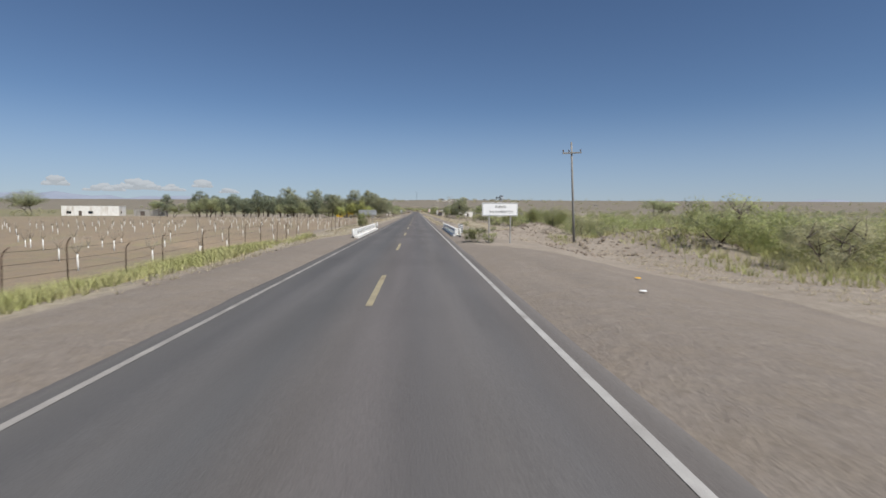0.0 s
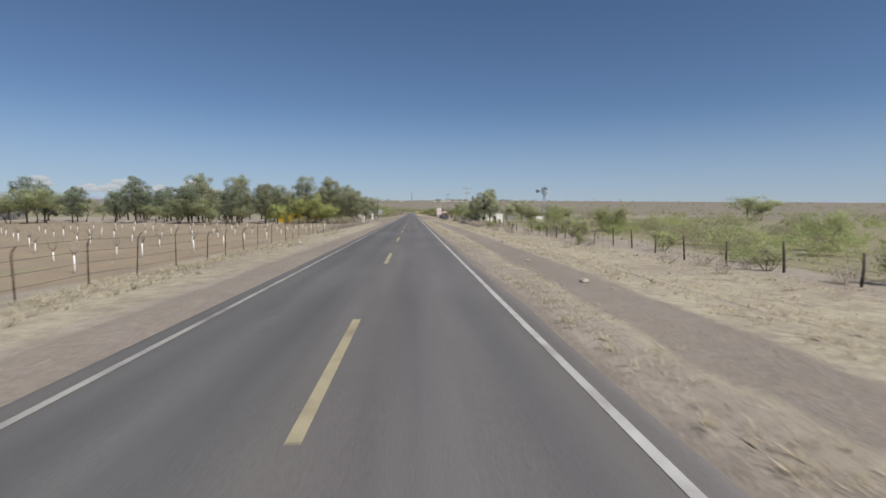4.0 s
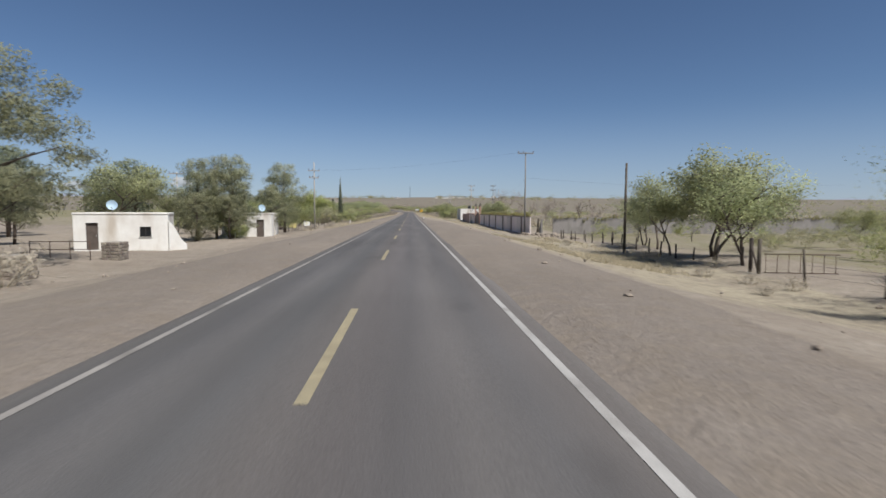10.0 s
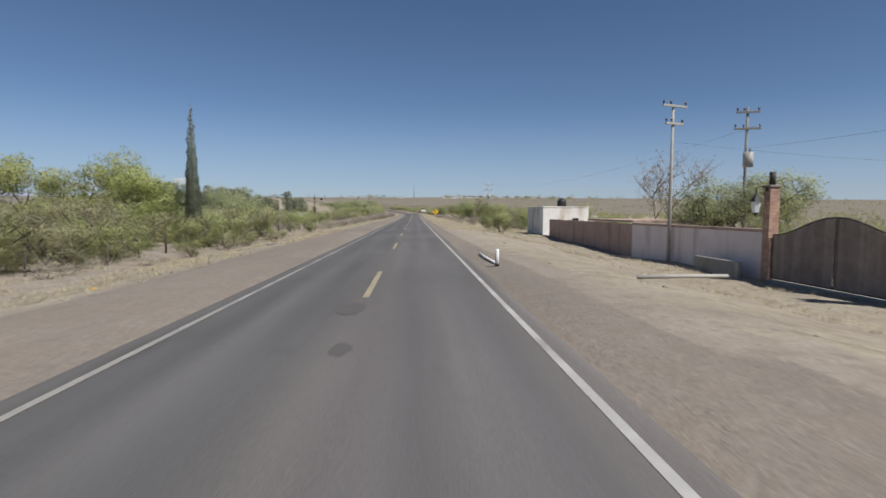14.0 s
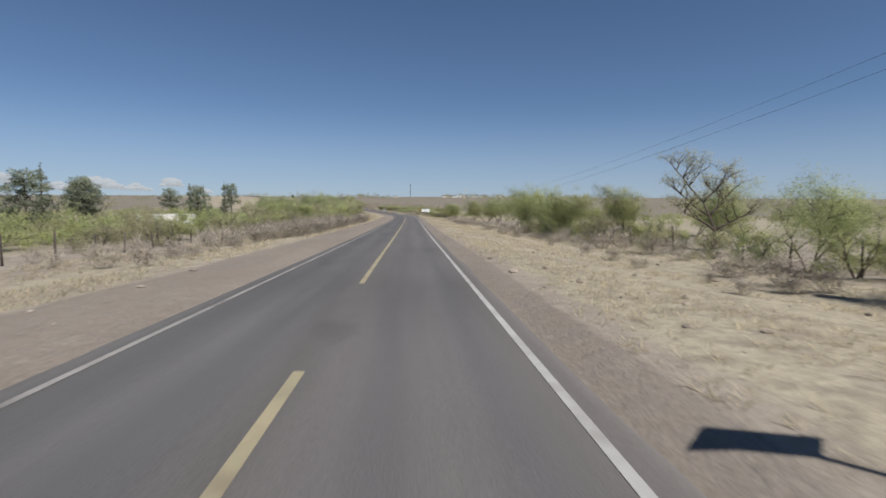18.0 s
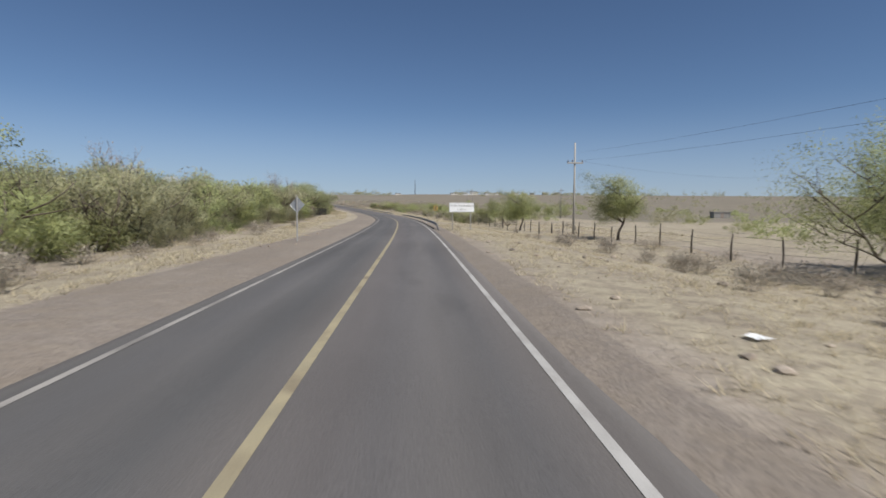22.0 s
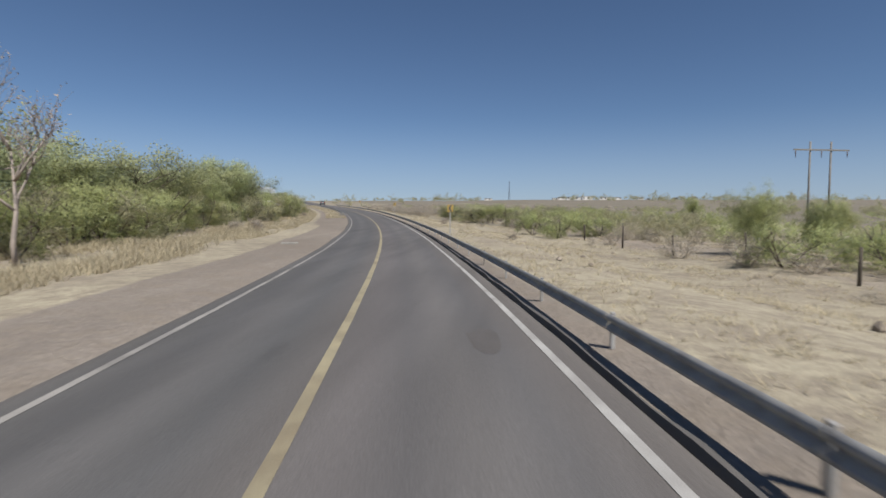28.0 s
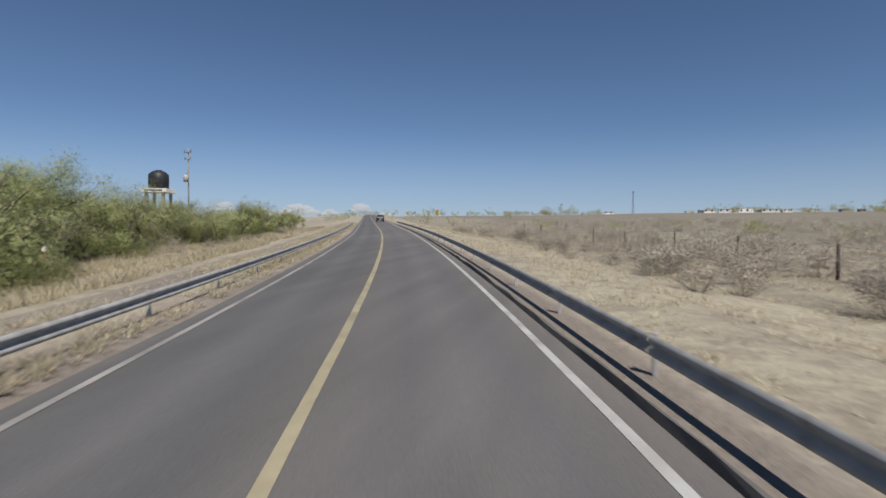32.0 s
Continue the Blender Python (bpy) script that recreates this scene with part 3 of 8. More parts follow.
    straw = np.where(D > 0, straw + late * (0.03 + 0.20 * (Yg > 600)) * (R > 0.5) - 0.10 * ((Yg > 292) & (Yg < 410)) + 0.16 * ((Yg > 256) & (Yg < 290) & (D > 5) & (D < 15)), straw + late * (0.08 + 0.16 * (Yg > 650)) * (Lf > 2.5))
    straw = straw - 0.30 * ((Yg > 15) & (Yg < 80) & (D > 4))
    straw = straw - 0.25 * ((Yg > 200) & (Yg < 330) & (D < 0)) - 0.42 * np.interp(Yg, [205, 222, 250, 262], [0, 1, 1, 0]) * (D > 4.0) * (D < 14)
    # broad covers of the plain, with soft wandering edges
    Yw = Yg + 22 * np.sin(D * 0.021 + 1.0) + 14 * np.sin(D * 0.067) + 9 * np.sin(Yg * 0.05)
    Dw = D + 0.12 * np.abs(D) * (np.sin(Yg * 0.023) + 0.6 * np.sin(Yg * 0.061 + 2.0))

    def over(v, edge, soft):
        t = np.clip((v - edge) / soft + 0.5, 0, 1)
        return t * t * (3 - 2 * t)
    plain = over(np.abs(Dw), 20, 8) * over(Yw, 520, 60)
    straw = straw * (1 - plain) + 0.62 * plain
    field = 0.85 * over(-Dw, 12, 5) * (1 - over(Yw, 218, 24))
    brush = 0.78 * over(Dw, 48, 26) * over(Yw, 660, 70) + 0.7 * over(-Dw, 80, 50) * over(Yw, 700, 90) + 0.55 * over(Dw, 130, 90) * (1 - over(Yw, 640, 90)) + 0.22 * over(Dw, 300, 120) * over(Yw, 520, 60) + 0.52 * over(Dw, 10, 6) * (1 - over(Dw, 48, 26)) * over(Yw, 790, 30)
    scrub = 0.60 * over(Dw, 20, 6) * (1 - over(Yw, 250, 50)) + 0.54 * over(Dw, 20, 6) * over(Yw, 250, 50) * (1 - over(Yw, 420, 60)) + 0.50 * over(-Dw, 22, 8) * over(Yw, 335, 40) * (1 - over(Yw, 800, 80)) + 0.50 * over(np.abs(Dw), 170, 120) + 0.3 * over(-Dw, 75, 50) * (1 - over(Yw, 330, 60))
    for nm, arr in (("gravel", gravel), ("straw", straw), ("field", field), ("scrub", np.clip(scrub, 0, 0.68)), ("brush", brush)):
        a = me.attributes.new(nm, "FLOAT", "POINT")
        a.data.foreach_set("value", np.clip(arr, 0, 1.1).astype(np.float32).ravel())
    tagged(new("ground", me), "dry pale earth with straw grass, gravel verges and scrub", "ground", kind="structure")


make_ground()


def strip(s0, s1, d0, d1, lift, step=5.0, crown=True):
    """Vertices and faces of a band on the road between offsets d0 and d1."""
    n = max(2, int(round((s1 - s0) / step)) + 1)
    s = np.linspace(s0, s1, n)
    V = []
    for d in (d0, d1):
        x, y = at(s, d)
        V.append(np.stack([x, y, road_z(y) + lift - (0.012 * abs(d + 0.95) if crown else 0)], -1))
    v = np.concatenate(V)
    f = [(i, n + i, n + i + 1, i + 1) for i in range(n - 1)]
    return v, f


def make_road():
    s = np.arange(-60.0, 1500.0, 4.0)
    ds = np.r_[-4.15, -4.0, np.linspace(-3.85, 2.15, 15), 2.3, 2.42]
    V, A = [], []
    for k, d in enumerate(ds):
        wob = 0.10 * np.sin(s * 0.9 + k) + 0.07 * np.sin(s * 0.37) if k in (0, len(ds) - 1) else 0 * s
        x, y = at(s, d + wob)
        z = road_z(y) + 0.03 - 0.012 * abs(d + 0.95)
        z = z - (0.12 if k in (0, len(ds) - 1) else 0)
        V.append(np.stack([x, y, z], -1))
        A.append(np.full(len(s), (d + 4.15) / 6.57))
    nk, ns = len(ds), len(s)
    idx = np.arange(nk * ns).reshape(nk, ns)
    f = np.stack([idx[:-1, :-1], idx[1:, :-1], idx[1:, 1:], idx[:-1, 1:]], -1).reshape(-1, 4)
    me = bpy.data.meshes.new("road")
    me.from_pydata(np.concatenate(V).tolist(), [], f.tolist())
    me.materials.append(M_ASPHALT)
    me.polygons.foreach_set("use_smooth", [True] * len(me.polygons))
    a = me.attributes.new("lane", "FLOAT", "POINT")
    a.data.foreach_set("value", np.concatenate(A).astype(np.float32))
    road = tagged(new("road", me), "worn grey asphalt two-lane country road", "road", kind="structure")
    v, fc = strip(-40, 1300, 1.89, 2.01, 0.036)
    part("edge_line", mesh_from("edge_line", v, fc, M_LINEW), None, road, "worn white painted edge line")
    v, fc = strip(-40, 1300, -3.68, -3.57, 0.036)
    part("edge_line", mesh_from("edge_line", v, fc, M_LINEDUST), None, road, "faded edge line half lost under dust")
    k = 0
    while 15 * k + 0.3 < 452:
        e = 15 * k + 0.3
        v, fc = strip(e - 5, e, -1.02, -0.88, 0.036, 2.5)
        part("lane_dash", mesh_from("lane_dash", v, fc, M_LINEY), None, road, "worn yellow dash")
        k += 1
    v, fc = strip(458, 1300, -1.02, -0.88, 0.036)
    part("centre_line", mesh_from("centre_line", v, fc, M_LINEY), None, road, "continuous yellow centre line")
    rng = random.Random(8)
    for s0, ln, d, w in ((31, 1.2, 0.2, 0.45), (34, 2.2, 0.15, 0.35), (38.5, 2.6, 0.25, 0.4), (44, 3, 0.2, 0.3), (50, 4, 0.2, 0.3), (354, 1.4, -1.1, 0.6), (351, 0.8, -0.9, 0.3), (358, 0.7, -1.0, 0.3), (697, 1.6, 1.2, 0.5)):
        n = 12
        pts = []
        for q in range(n):
            a2 = 2 * math.pi * q / n
            r = 0.8 + 0.35 * rng.random()
            x, y = at(s0 + math.cos(a2) * ln * 0.5 * r, d + math.sin(a2) * w * 0.5 * r)
            pts.append((float(x), float(y), float(road_z(y)) + 0.034 - 0.012 * abs(d + 0.95)))
        part("tar_patch", mesh_from("tar_patch", pts, [tuple(range(n))], M_TAR), None, road, "dark tar patch")
    return road


M_TAR = material("tar_patch", (0.092, 0.083, 0.078), (0.104, 0.094, 0.088), 0.8, 1.5, 0.3, 60)
make_road()

# ---------------------------------------------------------------- vegetation
RNG = np.random.default_rng(11)
PROTO = {}


def leaf_cards(centres, radii, n, size, rng, flat=0.0, shell=0.55, squash=1.0):
    """Small folded leaf sprays scattered over clumps; returns vertices and faces."""
    centres = np.asarray(centres, float)
    radii = np.asarray(radii, float)
    w = radii ** 2
    pick = rng.choice(len(centres), n, p=w / w.sum())
    d = rng.normal(size=(n, 3))
    d /= np.linalg.norm(d, axis=1)[:, None]
    r = radii[pick] * (shell + (1 - shell) * rng.random(n)) ** 1.0
    p = centres[pick] + d * r[:, None] * np.array([1, 1, squash])
    a = rng.normal(size=(n, 3))
    a[:, 2] *= (1 - flat)
    a /= np.linalg.norm(a, axis=1)[:, None]
    b = np.cross(a, d + rng.normal(size=(n, 3)) * 0.6)
    b /= np.maximum(np.linalg.norm(b, axis=1), 1e-6)[:, None]
    sz = size * (0.6 + 0.8 * rng.random(n))[:, None]
    up = np.cross(a, b) * sz * 0.25
    v = np.stack([p - a * sz, p - b * sz * 0.45 + up, p + a * sz, p + b * sz * 0.45 + up], 1).reshape(-1, 3)
    i = np.arange(n)[:, None] * 4
    f = np.concatenate([i + np.array([[0, 1, 2]]), i + np.array([[0, 2, 3]])])
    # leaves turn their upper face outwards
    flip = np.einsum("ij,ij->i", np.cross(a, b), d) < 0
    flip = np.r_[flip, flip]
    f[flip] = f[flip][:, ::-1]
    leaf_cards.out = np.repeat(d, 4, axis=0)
    return v, f


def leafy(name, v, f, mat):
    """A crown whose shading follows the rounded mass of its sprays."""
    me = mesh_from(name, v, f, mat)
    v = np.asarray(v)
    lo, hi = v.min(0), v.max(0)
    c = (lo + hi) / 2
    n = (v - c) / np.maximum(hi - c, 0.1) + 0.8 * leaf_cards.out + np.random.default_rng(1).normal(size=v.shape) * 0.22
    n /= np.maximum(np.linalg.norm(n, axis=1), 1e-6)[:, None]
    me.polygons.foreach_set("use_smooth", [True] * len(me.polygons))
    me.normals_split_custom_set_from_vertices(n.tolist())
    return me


def limb_set(rng, base_r, height, spread, stems=1, levels=2, lean=0.15, start=0.35, children=4):
    """Trunk and limbs as tube paths; also the tips, where leaf clumps sit."""
    paths, tips = [], []

    def grow(p, d, length, r, level):
        pts, rad = [p.copy()], [r]
        q, v = p.copy(), d.copy()
        n = 4
        for i in range(n):
            v = (v + rng.normal(size=3) * 0.16 + np.array([0, 0, 0.05])).astype(float)
            v /= np.linalg.norm(v)
            q = q + v * length / n
            pts.append(q.copy())
            rad.append(r * (1 - 0.72 * (i + 1) / n))
            if level < levels and i >= n * start - 1:
                for _ in range(max(1, children // 2)):
                    a = rng.random() * 2 * math.pi
                    o = np.array([math.cos(a), math.sin(a), 0.25 + 0.5 * rng.random()])
                    nd = v * 0.5 + o * spread
                    nd /= np.linalg.norm(nd)
                    grow(q.copy(), nd, length * (0.42 + 0.25 * rng.random()), r * 0.48, level + 1)
        tips.append((q.copy(), level))
        paths.append((pts, rad))

    for k in range(stems):
        a = 2 * math.pi * (k + rng.random()) / stems
        d = np.array([math.cos(a) * lean * (1 if stems == 1 else 2.6), math.sin(a) * lean * (1 if stems == 1 else 2.6), 1.0])
        d /= np.linalg.norm(d)
        grow(np.array([math.cos(a) * base_r * 0.6 * (stems > 1), math.sin(a) * base_r * 0.6 * (stems > 1), -0.15]), d, height, base_r, 0)
    return paths, tips


def proto_tree(kind, v):
    """Meshes (trunk, crown, height) of one variant of a kind of plant."""
    rng = np.random.default_rng(sum(ord(c) for c in kind) * 31 + v * 7 + 3)
    if kind in ("pine", "pine_far"):
        H = 9.0
        paths = [([(0.0, 0, -0.2), (0.08, 0.05, 2.2), (-0.05, 0.08, 4.6), (0.05, 0, 7.4)], [0.14, 0.12, 0.085, 0.03])]
        for k in range(9):
            a, z = rng.random() * 6.28, 1.9 + 4.2 * rng.random()
            q = 0.9 + 0.6 * rng.random()
            paths.append(([(0, 0, z), (math.cos(a) * q * 0.5, math.sin(a) * q * 0.5, z + 0.35), (math.cos(a) * q, math.sin(a) * q, z + 0.9)], [0.06, 0.045, 0.015]))
        # the crown is made of a few large lobes, each a cluster of rounded tufts, with open gaps between
        cs, rs = [], []
        lobes = 14
        for k in range(lobes):
            t = (k + 0.5 * rng.random()) / lobes
            z = H * (0.24 + 0.63 * t)
            wr = (1.75 + 0.3 * math.sin(v * 2.1)) * math.sin(math.pi * min(0.96, 0.30 + 0.62 * t)) ** 0.7
            a = k * 2.4 + rng.random() * 0.9
            q = 0.45 + 0.6 * rng.random() if t < 0.9 else 0.15
            lx, ly, lr = math.cos(a) * wr * q, math.sin(a) * wr * q, 0.80 + 0.45 * rng.random()
            paths.append(([(0, 0, z - 1.1), (lx * 0.5, ly * 0.5, z - 0.5), (lx, ly, z)], [0.05, 0.035, 0.015]))
            for _ in range(13):
                d = rng.normal(size=3)
                d /= np.linalg.norm(d)
                cs.append((lx + d[0] * lr * 0.85, ly + d[1] * lr * 0.85, z + d[2] * lr * 0.7))
                rs.append(0.34 + 0.26 * rng.random())
        V, Fc = leaf_cards(cs, rs, 20000 if kind == "pine" else 4800, 0.070 if kind == "pine" else 0.15, rng, shell=0.5, squash=0.9)
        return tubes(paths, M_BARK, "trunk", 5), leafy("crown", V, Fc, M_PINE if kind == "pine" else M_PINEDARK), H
    if kind == "mesquite":
        H = 5.4
        paths, tips = limb_set(rng, 0.08 if v != 4 else 0.12, 3.1, 1.05, (2 + v % 3) if v != 4 else 1, 2, 0.24, 0.35, 4)
        T = [t[0] for t in tips if t[1] > 0]
        cs = [t + rng.normal(size=3) * 0.25 for t in T]
        zm = max(c[2] for c in cs) + 0.5
        cs += [t * np.array([0.9, 0.9, 1]) - np.array([0, 0, 0.5 + 0.6 * rng.random()]) for t in T if t[2] > 1.6]
        rs = [(0.52 + 0.40 * rng.random()) * (1.0 if v != 4 else 1.1) for _ in cs]
        k = H / zm
        V, Fc = leaf_cards(cs, rs, 26000, 0.052, rng, shell=0.15, squash=0.9)
        me = tubes(paths, M_BARK, "trunk", 3)
        me.transform(Matrix.Diagonal((1, 1, k, 1)))
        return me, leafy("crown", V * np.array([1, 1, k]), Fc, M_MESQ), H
    if kind == "thicket":
        H = 3.6
        paths, tips = limb_set(rng, 0.07, 2.2, 0.9, 4, 1, 0.25, 0.3, 4)
        cs, rs = [], []
        for j in range(19):
            a = rng.random() * 6.28
            q = 2.0 * rng.random() ** 0.6
            cs.append((math.cos(a) * q, math.sin(a) * q, 0.3 + (H - 1.05) * rng.random() ** 1.15 * (1 - 0.28 * q / 2.0)))
            rs.append(0.5 + 0.5 * rng.random())
        V, Fc = leaf_cards(cs, rs, 4600, 0.088, rng, shell=0.15)
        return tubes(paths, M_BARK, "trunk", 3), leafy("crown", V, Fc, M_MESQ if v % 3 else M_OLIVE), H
    if kind == "scrub":
        H = 3.4
        paths, tips = limb_set(rng, 0.06, 2.0, 0.9, 3, 0, 0.25, 0.3, 2)
        cs, rs = [], []
        for j in range(14):
            a = rng.random() * 6.28
            q = 2.2 * rng.random() ** 0.6
            cs.append((math.cos(a) * q, math.sin(a) * q, 0.25 + (H - 1.1) * rng.random() ** 1.2 * (1 - 0.28 * q / 2.2)))
            rs.append(0.5 + 0.5 * rng.random())
        V, Fc = leaf_cards(cs, rs, 880, 0.16, rng, shell=0.2)
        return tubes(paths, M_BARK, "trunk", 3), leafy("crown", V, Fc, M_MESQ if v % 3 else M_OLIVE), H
    if kind == "bush":
        H = 1.6
        paths, tips = limb_set(rng, 0.035, 1.1, 0.9, 5, 1, 0.3, 0.3, 2)
        cs, rs = [], []
        for j in range(9):
            a = rng.random() * 6.28
            q = 0.75 * rng.random() ** 0.6
            cs.append((math.cos(a) * q, math.sin(a) * q, 0.3 + 0.8 * rng.random()))
            rs.append(0.3 + 0.25 * rng.random())
        V, Fc = leaf_cards(cs, rs, 2400, 0.05, rng, shell=0.1)
        return tubes(paths, M_BARK, "trunk", 3), leafy("crown", V, Fc, M_OLIVE if v % 2 else M_MESQ), H
    if kind == "dry_bush":
        H = 1.3
        paths = []
        for j in range(40 if v < 10 else 18):
            a, el = rng.random() * 6.28, 0.35 + 1.1 * rng.random()
            l = 0.6 + 0.75 * rng.random()
            d = np.array([math.cos(a) * math.cos(el), math.sin(a) * math.cos(el), math.sin(el)])
            p0 = np.array([math.cos(a) * 0.12, math.sin(a) * 0.12, 0])
            fat = 0.8 if v < 10 else 1.5
            p1 = p0 + d * l * 0.5
            p2 = p1 + (d + rng.normal(size=3) * 0.35) * l * 0.5
            paths.append(([p0, p1, p2], [0.012 * fat, 0.009 * fat, 0.004 * fat]))
            for _ in range(2):
                p3 = p1 + (d + rng.normal(size=3) * 0.6) * l * 0.4
                paths.append(([p1, p3], [0.007 * fat, 0.003 * fat]))
        V, Fc = leaf_cards([(0, 0, 0.6), (0.3, 0, 0.5), (-0.25, 0.2, 0.55)], [0.62, 0.45, 0.5], 620 if v < 10 else 260, 0.055 if v < 10 else 0.075, rng, shell=0.15)
        return tubes(paths, M_TWIG, "stems", 3, False), leafy("crown", V, Fc, M_TWIG), H
    if kind == "broadleaf":
        H = 6.2
        paths, tips = limb_set(rng, 0.12, 4.0, 0.7, 1 + v % 2, 2, 0.1, 0.4, 4)
        T = [t[0] for t in tips if t[1] > 0]
        cs = [t + rng.normal(size=3) * 0.3 for t in T]
        rs = [0.75 + 0.45 * rng.random() for _ in cs]
        k = H / (max(c[2] for c in cs) + 0.6)
        V, Fc = leaf_cards(cs, rs, 9500, 0.078, rng, shell=0.25)
        me = tubes(paths, M_BARKPALE, "trunk", 4)
        me.transform(Matrix.Diagonal((1, 1, k, 1)))
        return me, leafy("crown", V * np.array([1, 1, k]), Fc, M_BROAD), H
    if kind == "pepper":
        H = 7.0
        paths, tips = limb_set(rng, 0.15, 3.0, 0.8, 2, 1, 0.12, 0.3, 4)
        cs, rs = [], []
        for j in range(34):
            a = rng.random() * 6.28
            q = 2.5 * rng.random() ** 0.5
            cs.append((math.cos(a) * q, math.sin(a) * q, 1.8 + 4.2 * rng.random() * (1 - 0.4 * (q / 2.5) ** 2)))
            rs.append(0.8 + 0.5 * rng.random())
        V, Fc = leaf_cards(cs, rs, 13000, 0.105, rng, shell=0.4, squash=0.9)
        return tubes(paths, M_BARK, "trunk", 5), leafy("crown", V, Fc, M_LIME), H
    if kind == "cypress":
        H = 11.0
        cs = [(0.04 * rng.normal(), 0.04 * rng.normal(), 0.5 + 10.4 * t) for t in np.linspace(0, 1, 34)]
        rs = [max(0.05, 0.92 * min(1.0, 0.7 + 3 * t) * (1 - t) ** 0.75) for t in np.linspace(0, 1, 34)]
        V, Fc = leaf_cards(cs, rs, 15000, 0.06, rng, shell=0.7)
        return tubes([([(0, 0, -0.2), (0, 0, 5), (0, 0, 10)], [0.16, 0.1, 0.03])], M_BARK, "trunk", 5), leafy("crown", V, Fc, M_CYPRESS), H
    if kind == "conifer":
        H = 9.0
        cs, rs, paths = [], [], [([(0, 0, -0.2), (0, 0, 4), (0, 0, 8.8)], [0.17, 0.1, 0.02])]
        for k in range(70):
            t = 0.10 + 0.88 * rng.random() ** 1.1
            wr = (1.9 * (1 - t) ** 0.8 + 0.12) * (0.55 + 0.6 * rng.random())
            a = rng.random() * 6.28
            tip = (math.cos(a) * wr, math.sin(a) * wr, H * t + 0.12 * wr)
            paths.append(([(0, 0, H * t - 0.2 * wr), (tip[0] * 0.5, tip[1] * 0.5, H * t - 0.08 * wr), tip], [0.04 * (1.1 - t), 0.03 * (1.1 - t), 0.01]))
            for q in (0.4, 0.7, 1.0):
                cs.append((tip[0] * q, tip[1] * q, H * t + 0.1 * q * wr))
                rs.append((0.18 + 0.26 * (1 - t)) * (1.2 - 0.4 * q))
        V, Fc = leaf_cards(cs, rs, 2600, 0.13, rng, shell=0.15, flat=0.4, squash=0.6)
        return tubes(paths, M_BARK, "trunk", 5), leafy("crown", V, Fc, M_PINEDARK), H
    if kind == "old_mesquite":
        H = 6.2
        paths, tips = limb_set(rng, 0.16, 3.4, 0.85, 1, 3, 0.08, 0.3, 4)
        zm = max(t[0][2] for t in tips) + 0.3
        me = tubes(paths, M_BARK, "trunk", 4)
        me.transform(Matrix.Diagonal((1, 1, H / zm, 1)))
        T = [t[0] for t in tips if t[1] > 1]
        V, Fc = leaf_cards(T, [0.42] * len(T), 7000, 0.055, rng, shell=0.1)
        return me, leafy("crown", V * np.array([1, 1, H / zm]), Fc, M_OLIVE), H
    if kind == "bare":
        H = 6.5
        paths, tips = limb_set(rng, 0.11, 3.6, 0.55, 1, 3, 0.06, 0.3, 4)
        zm = max(t[0][2] for t in tips)
        me = tubes(paths, M_TWIGPALE, "trunk", 3)
        me.transform(Matrix.Diagonal((1, 1, H / zm, 1)))
        T = [t[0] * np.array([1, 1, H / zm]) for t in tips if t[1] > 1]
        V, Fc = leaf_cards(T, [0.3] * len(T), 260, 0.06, rng, shell=0.2)
        return me, mesh_from("twigs", V, Fc, M_TWIGPALE), H
    raise ValueError(kind)


LABEL = {
    "pine": ("pine_tree", "tall dark green pine with a rounded crown", "tree", "roadside pines"),
    "pine_far": ("pine_tree", "green pine with a rounded crown among other trees", "tree", "pine woods"),
    "mesquite": ("mesquite_tree", "spreading mesquite with dark limbs and light green leaves", "tree", "mesquite trees"),
    "thicket": ("mesquite_shrub", "dense light green mesquite shrub on dry ground", "shrub", "mesquite shrubs"),
    "scrub": ("mesquite_shrub", "light green mesquite shrub on open dry land", "shrub", "mesquite shrubs"),
    "bush": ("bush", "low olive green bush in dry grass", "shrub", "low bushes"),
    "dry_bush": ("dry_bush", "leafless grey-brown dry bush", "shrub", "dry bushes"),
    "broadleaf": ("broadleaf_tree", "young leafy green tree with a pale trunk", "tree", "leafy trees"),
    "pepper": ("pepper_tree", "yellow-green drooping pepper tree", "tree", "pepper trees"),
    "cypress": ("cypress_tree", "tall narrow dark green cypress", "tree", ""),
    "conifer": ("conifer_tree", "dark conical conifer with tiered branches", "tree", "conifers"),
    "old_mesquite": ("mesquite_tree", "half-bare old mesquite with dark branching limbs", "tree", "mesquite trees"),
    "bare": ("bare_tree", "leafless pale grey tree with fine twigs", "tree", "bare trees"),
}


def plant(kind, x, y, h, wide=1.0, variant=None, dz=0.0, label=""):
    nv = {"cypress": 1, "pepper": 3, "conifer": 2, "bare": 3, "old_mesquite": 2}.get(kind, 5)
    v = int(RNG.integers(nv)) if variant is None else variant % nv
    turn = float(RNG.random() * 360)
    name, lab, cat, grp = LABEL[kind]
    key = (kind, v)
    if key not in PROTO:
        tr, cr, H = proto_tree(kind, v)
        k = h / H
        ob = thing(name, put(x, y, turn, dz, (k * wide, k * wide, k)), label or lab, cat, grp)
        part("stem" if kind == "dry_bush" else "trunk", tr, None, ob)
        part("crown", cr, None, ob)
        PROTO[key] = (ob, H)
        return ob
    ob, H = PROTO[key]
    k = h / H
    o = copy_thing(ob, put(x, y, turn, dz))
    o.matrix_basis = put(x, y, turn, dz, (k * wide, k * wide, k))
    if label:
        o["label"] = label
    else:
        o["label"] = lab
    return o


JOIN = {}


